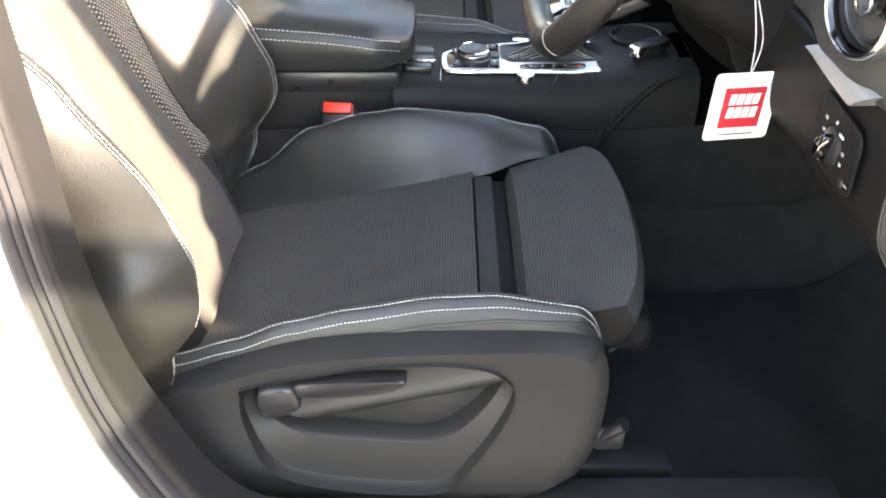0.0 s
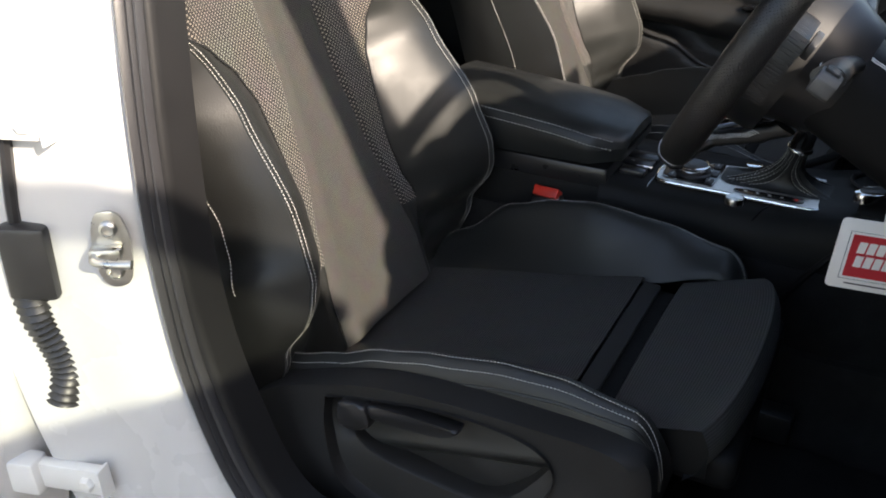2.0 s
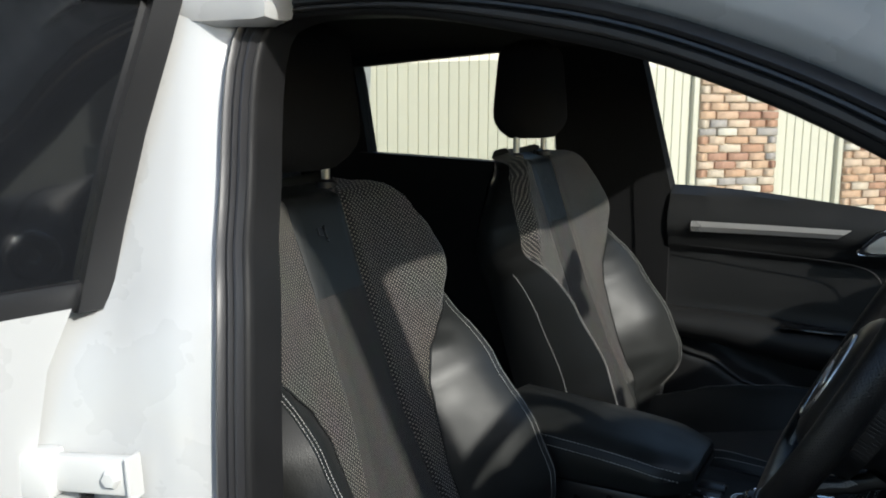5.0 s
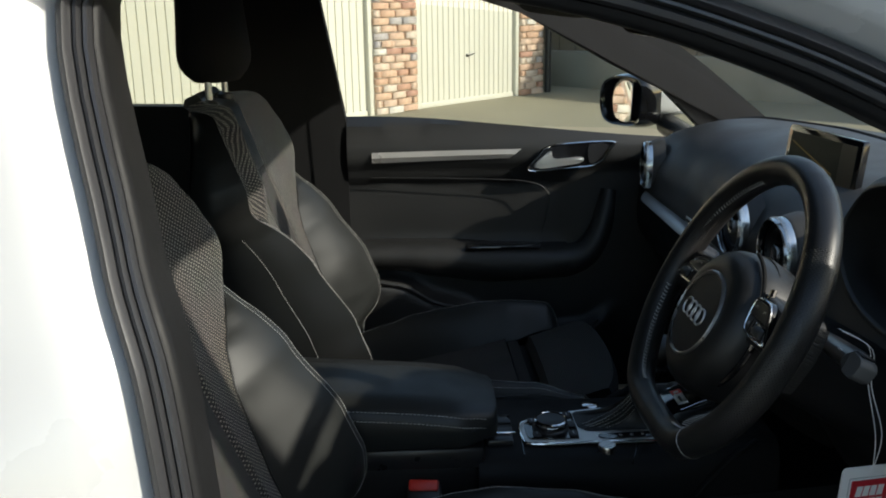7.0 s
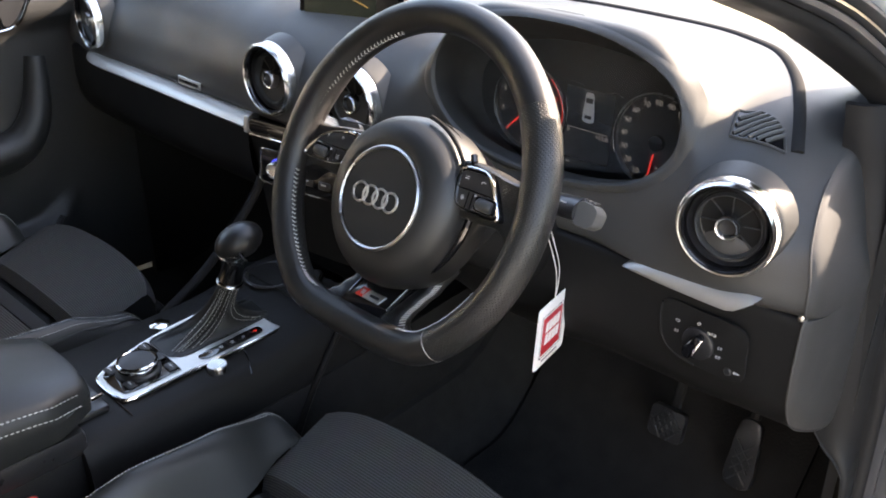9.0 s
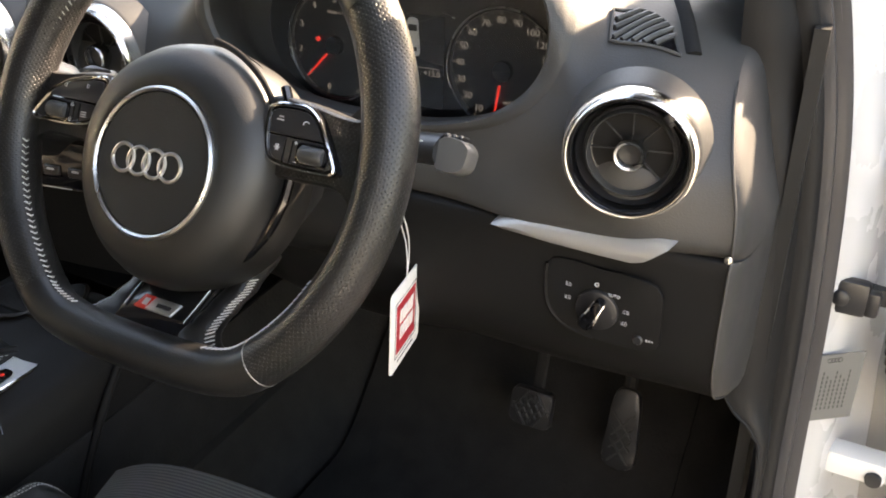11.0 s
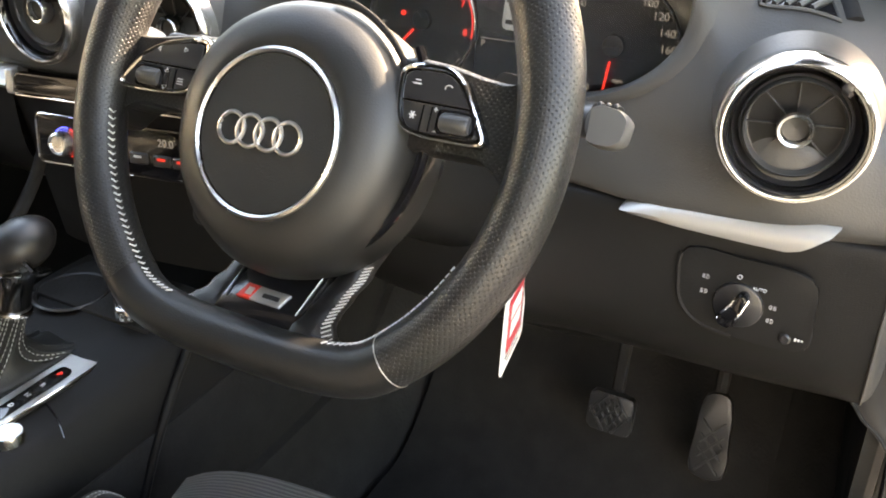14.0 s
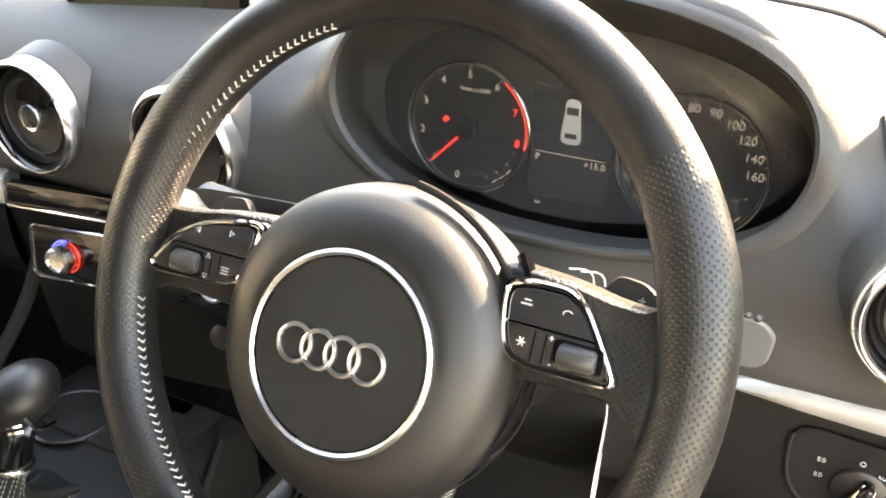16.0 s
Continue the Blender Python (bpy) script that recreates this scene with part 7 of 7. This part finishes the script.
part("door_panel", sheet(lambda u, v: (-0.455 + 0.90 * u, door_y(-0.455 + 0.90 * u, 0.30 + (door_top(-0.455 + 0.9 * u) - 0.30) * v), 0.30 + (door_top(-0.455 + 0.9 * u) - 0.30) * v), span(0, 1, 50), span(0, 1, 70), 0.02), DOORSKIN, pd, "grained black door lining")
part("trim_bar", loft([[Vector((x + 0.014 * b * smooth_step(-0.16, -0.066, x), 0.742 - 0.028 * smooth_step(-0.3, 0.3, x) + 0.006 * abs(b), zc0 + b * (0.0125 - 0.006 * (x + 0.4)))) for b in (-1, -0.6, 0, 0.6, 1)] for x, zc0 in [(x, 0.884 + 0.03 * (x + 0.4) * 0.6) for x in span(-0.398, -0.066, 20)]], closed=False, cap=False), SILVER, pd, "satin silver trim bar")
HB = basis((0.060, 0.722, 0.884), (1, -0.09, 0.10), (0, 0, 1))
ho = soften([(-0.098, -0.024), (-0.070, 0.012), (-0.052, 0.026), (0.0, 0.030), (0.098, 0.024), (0.092, 0.008), (0.062, -0.024), (0.0, -0.027)], 4)
hd = part("handle_bezel", prism(ho, -0.006, 0, HB), GLOSS, pd)
part("bezel_border", tube([HB @ Vector((x, y, 0.001)) for x, y in ho], 0.0020, 6, True), CHROME, hd, "chrome border")
part("pull_handle", join(prism(soften([(-0.085, -0.018), (-0.055, 0.012), (-0.042, 0.014), (-0.040, -0.002), (0.022, -0.004), (0.026, -0.014), (0.0, -0.018)], 4), 0.010, 0.003, HB)), ALU, hd, "satin metal pull handle")
part("pocket_lip", tube([(x, door_y(x, lerp_table(POCKET, x) - 0.03) + 0.004, lerp_table(POCKET, x) - 0.004) for x in span(-0.44, 0.14, 30)], 0.007, 8), DOORSKIN, pd)
ARM_LOW = [(-0.45, 0.622), (-0.336, 0.616), (-0.253, 0.603), (-0.121, 0.590), (0.0, 0.594), (0.08, 0.612)]
part("arm_ledge", loft([[Vector((x, 0.738 - 0.020 * s + 0.036 * a, lo + (hi - lo) * b)) for a, b in ((1, 1.0), (0.2, 1.0), (-0.5, 0.93), (-0.9, 0.75), (-1.0, 0.5), (-0.8, 0.2), (-0.2, 0.0), (1, -0.2))] for x, s, lo, hi in [(x, smooth_step(-0.38, 0.05, x), lerp_table(ARM_LOW, x), 0.684 - 0.012 * smooth_step(-0.3, 0.0, x)) for x in span(-0.45, 0.06, 24)]]), DOORSKIN, pd, "padded black armrest")
part("arm_sweep", tube(curve([(-0.02, 0.735, 0.634), (0.045, 0.728, 0.632), (0.095, 0.724, 0.648), (0.128, 0.725, 0.690), (0.146, 0.732, 0.745), (0.156, 0.742, 0.80)], 8), [0.040] * 8 + [0.040 - 0.0007 * i for i in range(33)], 20), DOORSKIN, pd)
part("pull_recess", box((-0.094, 0.712, 0.6755), (0.176, 0.030, 0.010), 0.004, 2), GLOSS, pd)
# hair-thin tube added in place of a faint highlight on the armrest
part("arm_highlight", tube([(-0.18, 0.700, 0.683), (-0.09, 0.697, 0.680), (-0.005, 0.694, 0.674)], 0.0006, 6), SATIN, pd)
part("insert_seam", join(*[tube(curve([(-0.40, 0.757, 0.836 - d), (-0.295, 0.754, 0.834 - d), (-0.14, 0.746, 0.830 - d), (-0.03, 0.738, 0.822 - d), (0.012, 0.734, 0.795 - d), (0.010, 0.738, 0.745), (-0.006, 0.736, 0.690)], 6), 0.0013, 6) for d in (0,)]), DOORSKIN, pd)
part("speaker_mesh", prism(soften([(0.045, 0.022), (0.086, 0.019), (0.082, 0.006), (0.058, -0.018), (0.042, -0.018)], 3), 0.003, 0, HB), SATIN, hd)

mir = thing("door_mirror", (0.27, 0.95, 0.93), "white and black door mirror with reflecting glass", "mirror")
GC, GN = Vector((0.232, 0.958, 0.980)), Vector((-0.90, -0.43, 0.03)).normalized()
GUP = (Vector((0, 0, 1)) - GN * GN.z).normalized()
GM = basis(GC, GUP.cross(GN), GUP)
rim_out = soften([(-0.088, -0.012), (-0.080, 0.040), (-0.030, 0.064), (0.040, 0.066), (0.078, 0.052), (0.084, 0.0), (0.072, -0.050), (0.010, -0.062), (-0.062, -0.056)], 5)
part("mirror_housing", loft([[GM @ Vector((x * f, y * f, d)) for x, y in rim_out] for f, d in ((0.86, -0.006), (0.90, 0.004), (0.955, 0.006), (1.0, -0.002), (1.04, -0.018), (1.04, -0.040), (0.99, -0.058))], cap=False), GLOSS, mir, "black mirror housing")
GLASS_N = Vector((-0.938, -0.32, 0.135)).normalized()
GLASSM = basis(GC - GN * 0.004, GUP.cross(GLASS_N), GUP)
pane_out = rounder([(0.040, -0.050), (0.042, 0.052), (-0.004, 0.052), (-0.040, 0.030), (-0.048, -0.004), (-0.036, -0.038), (-0.008, -0.050)], 3)
part("mirror_dish", prism(rim_out, 0.006, 0.002, GM @ Matrix.Translation((0, 0, -0.022))), GLOSS, mir)
part("mirror_glass", prism(pane_out, 0.003, 0.0008, GLASSM), MIRROR, mir, "reflecting mirror glass")
part("glass_edge", tube([GLASSM @ Vector((0.041, -0.050, 0.002)), GLASSM @ Vector((0.043, 0.052, 0.002))], 0.0018, 6), CHROME, mir)
part("mirror_cap", loft([[GM @ Vector((x * f + 0.030 * k, y * f * (1 if y > 0 else 0.62) + 0.004, -0.052 - 0.165 * k)) for x, y in rim_out] for k, f in ((0, 1.0), (0.15, 1.04), (0.4, 1.03), (0.65, 0.95), (0.85, 0.76), (0.96, 0.48), (1.0, 0.2))]), PAINT, mir, "white painted cap")
part("mirror_base", loft([[GM @ Vector((x * f * 0.97, min(y, -0.020) * f, -0.046 - 0.100 * k)) for x, y in rim_out] for k, f in ((0, 0.98), (0.3, 0.98), (0.7, 0.86), (1.0, 0.5))]), SATIN, mir, "black lower shell")
part("mirror_foot", tube([(0.34, 0.93, 0.925), (0.37, 0.80, 0.90)], 0.028, 12), SATIN, mir)

rvm = thing("rear_view_mirror", (0.12, 0.05, 1.19), "black rear view mirror below the roof", "mirror")
RVM = basis((0.095, 0.045, 1.214), (0.55, -0.83, 0), (0.08, 0.05, 1))
if (RVM.to_3x3() @ Vector((0, 0, 1))).x > 0:
    RVM = RVM @ Matrix.Diagonal((-1, 1, -1, 1))
part("mirror_case", loft([[RVM @ Vector((0.125 * s * math.copysign(abs(math.cos(a)) ** 0.6, math.cos(a)), 0.036 * s * math.copysign(abs(math.sin(a)) ** 0.6, math.sin(a)), -x)) for a in span(0, 2 * math.pi, 25)[:-1]] for x, s in ((0, 0.97), (0.006, 1.0), (0.02, 0.95), (0.035, 0.7), (0.04, 0.3))]), SATIN, rvm)
part("mirror_face", prism(rounded(0.235, 0.062, 0.026), 0.002, 0, RVM @ Matrix.Translation((0, 0, 0.0))), MIRROR, rvm)
part("mirror_stem", tube([(0.13, 0.04, 1.21), (0.16, 0.02, 1.235), (0.19, 0.0, 1.25)], 0.014, 8), SATIN, rvm)
part("sensor_cover", box((0.20, 0, 1.225), (0.10, 0.10, 0.05), 0.015), SATIN, rvm)

# striker on the pillar
stk = thing("door_striker", (-0.502, -0.804, 0.70), "steel door striker plate with two bolts", "striker")
SK = basis((-0.508, -0.803, 0.709), (0.84, 0.54, 0.0), (0, 0, 1))
part("striker_plate", prism(soften([(-0.018, -0.018), (-0.010, -0.040), (0.010, -0.040), (0.018, -0.018), (0.018, 0.018), (0.010, 0.040), (-0.010, 0.040), (-0.018, 0.018)], 3), 0.003, 0.001, SK), STEEL, stk)
for sg in (-1, 1):
    part("bolt", lathe([(0.009, 0.003), (0.0085, 0.007), (0.006, 0.009), (0.005, 0.007), (0, 0.006)], 20, SK @ Matrix.Translation((0.0, sg * 0.024, 0))), STEEL, stk)
part("striker_loop", join(tube(curve([SK @ Vector((-0.016, 0.0, 0.004)), SK @ Vector((-0.012, 0.0, 0.026)), SK @ Vector((0.006, 0.0, 0.034)), SK @ Vector((0.026, 0.0, 0.036))], 5), 0.0048, 10),
                          box((-0.004, 0, 0.010), (0.032, 0.014, 0.016), 0.004, 2, SK)), STEEL, stk)

# rear door, swung open
RDM = basis((-0.635, -0.79, 0.0), (-0.22, -0.975, 0), (0, 0, 1))
if (RDM.to_3x3() @ Vector((0, 0, 1))).x < 0:
    RDM = RDM @ Matrix.Diagonal((1, 1, -1, 1))
rd = thing("rear_door", (-0.72, -1.1, 0.25), "open white rear car door with a dark tinted window", "door")
sk = [(0.012, 0.985), (0.04, 0.93), (0.058, 0.84), (0.035, 0.70), (0.025, 0.45), (0.04, 0.30), (0.80, 0.30), (0.92, 0.55), (0.95, 0.97), (0.5, 0.985)]
part("door_skin", prism(sk, -0.03, 0, RDM), PAINT, rd, "glossy white outer skin")
part("door_core", prism([(0.03, 0.975), (0.07, 0.84), (0.03, 0.66), (0.02, 0.45), (0.04, 0.28), (0.78, 0.33), (0.92, 0.97)], -0.11, 0, RDM @ Matrix.Translation((0, 0, -0.03))), PAINT_DULL, rd)
part("window_sill_strip", box((0.46, 0.995, -0.015), (0.94, 0.030, 0.03), 0.006, 2, RDM), RUBBER, rd)
part("window_frame", join(loft([[RDM @ Vector((x + a, z, b)) for a, b in ((-0.016, 0.004), (0.016, 0.004), (0.016, -0.04), (-0.016, -0.04))] for x, z in ((-0.008, 0.98), (-0.030, 1.06), (-0.058, 1.15), (-0.092, 1.24), (-0.11, 1.29))]),
                          loft([[RDM @ Vector((x, 1.30 + a, b)) for a, b in ((-0.02, 0.004), (0.02, 0.004), (0.02, -0.04), (-0.02, -0.04))] for x in span(-0.12, 0.8, 6)])), RUBBER, rd)
part("door_glass", prism([(0.0, 0.99), (-0.1, 1.29), (0.8, 1.30), (0.92, 0.99)], 0.004, 0, RDM @ Matrix.Translation((0, 0, -0.012))), DARKGLASS, rd, "dark tinted glass")
for hy, hz in ((-0.850, 0.412), (-0.828, 0.838)):
    hm = basis((-0.592, hy, hz), (0.975, 0.22, 0.06), (0, 0, 1))
    part("door_hinge", join(box((0.0, 0, 0), (0.092, 0.036, 0.016), 0.004, 2, hm), box((0.046, 0, 0.002), (0.004, 0.042, 0.022), 0.001, 1, hm), box((-0.060, 0.0, 0.004), (0.05, 0.046, 0.030), 0.005, 2, hm), lathe([(0.0095, 0.006), (0.0095, 0.012), (0.007, 0.015), (0, 0.0155)], 6, hm @ Matrix.Translation((0.027, 0, 0))),
                            lathe([(0.0095, 0.006), (0.0095, 0.012), (0.007, 0.015), (0, 0.0155)], 6, hm @ pose(0.027, 0, 0, 180, 0, 0))), PAINT_DULL, rd, "white painted hinge")
hn = [Vector((-0.618, -0.826, 0.650)), Vector((-0.616, -0.824, 0.61)), Vector((-0.606, -0.818, 0.575)), Vector((-0.600, -0.816, 0.54)), Vector((-0.606, -0.826, 0.50))]
hp = curve(hn, 14)
# the thin upper tube is a dark strip drawn for the pillar gap
part("cable_boot", join(tube(hp, [0.019 + 0.0028 * math.sin(i * 2.1) for i in range(len(hp))], 14), box((0, 0, 0), (0.052, 0.085, 0.03), 0.006, 2, basis((-0.605, -0.826, 0.682), (0.89, 0.45, 0), (0, 0, 1))), tube([(-0.608, -0.822, 0.82), (-0.616, -0.826, 0.74), (-0.618, -0.828, 0.68)], 0.007, 8)), RUBBER, rd, "ribbed black rubber cable boot")

# driver's door, swung open
FDM = basis((0.50, -0.845, 0.0), (-0.40, -0.917, 0), (0, 0, 1))
if (FDM.to_3x3() @ Vector((0, 0, 1))).x > 0:
    FDM = FDM @ Matrix.Diagonal((1, 1, -1, 1))
fd = thing("driver_door", (0.7, -1.3, 0.25), "open white front car door seen at its hinge edge", "door")
part("door_edge", prism([(0.07, 0.30), (0.07, 0.95), (0.12, 1.03), (1.05, 1.05), (1.08, 0.55), (0.98, 0.28)], -0.05, 0.0, FDM @ Matrix.Translation((0, 0, -0.03))), PAINT, fd, "glossy white door shell")
part("door_flange", prism([(0.085, 0.32), (0.085, 0.90), (0.14, 0.95), (0.20, 0.95), (0.20, 0.32)], 0.06, 0.006, FDM @ Matrix.Translation((0, 0, -0.04))), PAINT_DULL, fd)
part("door_lining", prism([(0.15, 0.32), (0.16, 1.01), (1.02, 1.03), (1.04, 0.55), (0.95, 0.33)], 0.05, 0.012, FDM @ Matrix.Translation((0, 0, 0.0))), PLASTIC, fd, "black door lining")
part("window_frame", tube(curve([FDM @ Vector(p) for p in ((0.12, 1.04, -0.035), (0.30, 1.175, 0.032), (0.52, 1.285, 0.082), (0.75, 1.335, 0.102), (0.97, 1.325, 0.098), (1.04, 1.21, 0.047), (1.06, 1.04, -0.035))], 6), 0.030, 10), RUBBER, fd, "black window frame")
LEANED = FDM @ Matrix(((1, 0, 0, 0), (0, 1, 0, 0), (0, 0.45, 1, -0.50), (0, 0, 0, 1)))
part("door_glass", prism([(0.12, 1.03), (0.30, 1.165), (0.52, 1.275), (0.75, 1.325), (0.97, 1.315), (1.04, 1.20), (1.05, 1.04)], 0.004, 0, LEANED), TINT, fd, "lightly tinted glass")
part("door_rubber", tube([FDM @ Vector((0.140, z, 0.024)) for z in span(0.33, 0.93, 8)], 0.008, 8), RUBBER, fd)
for hz in (0.492, 0.815):
    part("door_hinge", join(box((0.462, -0.850, hz), (0.030, 0.058, 0.027), 0.004, 2), box((0.470, -0.886, hz - 0.006), (0.026, 0.040, 0.020), 0.004, 2), box((0.476, -0.912, hz), (0.016, 0.014, 0.042), 0.004, 2), lathe([(0.0075, -0.030), (0.0075, 0.030), (0.006, 0.033)], 14, Matrix.Translation((0.474, -0.900, hz)))), PAINT_DULL, fd, "white painted hinge")
    part("hinge_bolt", lathe([(0.0085, 0), (0.008, 0.005), (0.0, 0.006)], 12, basis((0.4465, -0.868, hz - 0.004), (0, -1, 0), (0, 0, 1))), RUBBER, fd, "dark bolt head")
part("strap_bracket", join(box((0.426, -0.803, 0.700), (0.016, 0.040, 0.036), 0.005, 2), box((0.426, -0.826, 0.697), (0.014, 0.014, 0.026), 0.004, 2), lathe([(0.008, 0), (0.008, 0.004), (0.005, 0.006), (0, 0.006)], 12, basis((0.418, -0.799, 0.701), (0, -1, 0), (0, 0, 1)))), SATIN, fd, "black bolted strap bracket")
part("check_strap", join(tube([(0.432, -0.800, 0.70), (0.445, -0.825, 0.697), (0.452, -0.87, 0.692), (0.445, -0.95, 0.687)], [0.010, 0.0065, 0.0052, 0.0052], 8, flat=1.7)), SHELL, fd, "black door check strap")
fh = curve([(0.475, -0.862, 0.645), (0.475, -0.866, 0.615), (0.474, -0.876, 0.588), (0.471, -0.892, 0.571), (0.464, -0.915, 0.564), (0.455, -0.945, 0.563)], 10)
part("cable_boot", tube(fh, [0.0150 + 0.0022 * math.sin(i * 2.1) for i in range(len(fh))], 14), RUBBER, fd, "ribbed black rubber cable boot")
# dark tube stands in for the shaded gap between body and door
part("door_gap_strip", tube([(0.475, -0.838, 0.83), (0.473, -0.842, 0.75), (0.473, -0.852, 0.69), (0.475, -0.862, 0.645)], [0.005, 0.006, 0.008, 0.011], 10), RUBBER, fd)
# jamb greyed for shade; the box also blocks stray sun at the hinge
part("pillar_gap", box((0.540, -0.862, 0.66), (0.02, 0.185, 0.78), 0.004), JAMBSHADE, fd, "white door jamb, greyed for shade")
lab = thing("pillar_label", (0.43, -0.81, 0.60), "grey printed data label on the white door pillar", "label")
LB = basis((0.425, -0.813, 0.600), (0.62, -0.78, 0), (0, 0, 1))
if (LB.to_3x3() @ Vector((0, 0, 1))).x > 0:
    LB = LB @ Matrix.Diagonal((1, 1, -1, 1))
part("label_sheet", box((0, 0, 0.001), (0.046, 0.078, 0.001), 0.0, 1, LB), LABEL, lab)
for i in range(7):
    part("label_line", join(*[box((-0.017 + 0.0046 * i, -0.024 + 0.0052 * k, 0.0018), (0.0013, 0.0034, 0.0003), 0, 1, LB) for k in range(9 - i % 3)]), GREYPLASTIC, lab)
part("label_mark", join(*[tube([LB @ Vector((-0.014 + 0.0036 * i + 0.0024 * math.cos(a), 0.0325 + 0.0024 * math.sin(a), 0.0018)) for a in span(0, 2 * math.pi, 13)[:-1]], 0.0004, 4, True) for i in range(4)]), GREYPLASTIC, lab)

# parked car beyond the windscreen
pc = thing("parked_car", (6.6, 5.2, GZ), "white parked car with dark lamps, seen from ahead", "car")
PCM = pose(6.55, 5.3, GZ, 0, 0, 205)
part("car_body", loft([[PCM @ Vector((x, y * w, z)) for y, z in ((-0.85, 0.25), (-0.9, 0.5), (-0.86, h * 0.92), (-0.5, h), (0.5, h), (0.86, h * 0.92), (0.9, 0.5), (0.85, 0.25))] for x, w, h in ((0.95, 0.86, 0.62), (0.85, 0.94, 0.72), (0.4, 1.0, 0.85), (-0.3, 1.0, 0.98), (-2.8, 1.0, 1.0), (-3.1, 0.92, 0.9))]), PAINT, pc)
part("cabin", loft([[PCM @ Vector((x, y * 0.74, z)) for x, z in ((-0.35, 0.95), (-1.1, 1.42), (-2.4, 1.42), (-2.9, 0.98))] for y in (-1, -0.9, 0.9, 1)], closed=True), DARKGLASS, pc)
part("grille", box((0.93, 0, 0.50), (0.06, 1.1, 0.26), 0.03, 3, PCM), SATIN, pc)
for sg in (-1, 1):
    part("headlamp", box((0.84, sg * 0.62, 0.66), (0.16, 0.34, 0.13), 0.04, 3, PCM), DARKGLASS, pc)
    for wx in (0.25, -2.2):
        part("wheel", lathe([(0.18, -0.1), (0.31, -0.1), (0.32, 0.1), (0.18, 0.1)], 28, PCM @ pose(wx, sg * 0.82, 0.32, 90, 0, 0)), RUBBER, pc)

# bare tree behind the viewer, seen only in the open door's glass
tree = thing("bare_tree", (4.5, -9.5, GZ), "bare dark winter tree with fine twigs", "tree")
rng = random.Random(5)


def limb(p, d, length, r, depth, out):
    q = p + d * length
    mid = p.lerp(q, 0.5) + Vector((rng.uniform(-1, 1), rng.uniform(-1, 1), rng.uniform(-0.3, 0.3))) * length * 0.06
    out.append(tube([p, mid, q], [r, r * 0.82, r * 0.62], 6 if depth < 3 else 4))
    if depth < 6:
        for i in range(3 if depth < 4 else 2):
            nd = (d + Vector((rng.uniform(-1, 1), rng.uniform(-1, 1), rng.uniform(-0.25, 0.7))) * 0.75).normalized()
            limb(q if i == 0 else p.lerp(q, rng.uniform(0.5, 1)), nd, length * rng.uniform(0.62, 0.8), r * 0.58, depth + 1, out)


tr, cr = [], []
limb(Vector((4.5, -9.5, GZ)), Vector((0.03, 0.02, 1)), 2.4, 0.19, 0, cr)
part("trunk", cr[0], BARK, tree)
part("crown", join(*cr[1:]), BARK, tree, "bare branches")

# ---- bricks of the piers ----
brick_mesh = None
bw, bh, jt = 0.215, 0.065, 0.010
for a, b in PIERS:
    n = max(2, round((b - a) / 0.225))
    step = (b - a) / n
    for row in range(24):
        z = 0.04 + row * 0.083
        offs = 0.5 if row % 2 else 0.0
        cells = []
        x = a
        if offs:
            cells.append((a, a + step / 2))
            x = a + step / 2
        while x < b - 1e-6:
            e = x + step * random.uniform(0.82, 1.16)
            e = b if b - e < 0.07 else e
            cells.append((x, e))
            x = e
        for c0, c1 in cells:
            if brick_mesh is None:
                ob = part("brick", box((0, 0, 0), (1, 0.072, 0.05), 0.007, 2), BRICK, garage_wall)
                brick_mesh = ob.data
            else:
                ob = new("brick", brick_mesh)
                ob.parent = garage_wall
                ob.matrix_parent_inverse = garage_wall.matrix_basis.inverted()
            ob.matrix_basis = WALLM @ pose((c0 + c1) / 2, z, random.uniform(-0.010, 0.006), random.uniform(-2, 2), random.uniform(-2, 2), random.uniform(-1.1, 1.1)) @ Matrix.Diagonal((c1 - c0 - random.uniform(0.008, 0.022), random.uniform(0.88, 1.04), 1, 1))
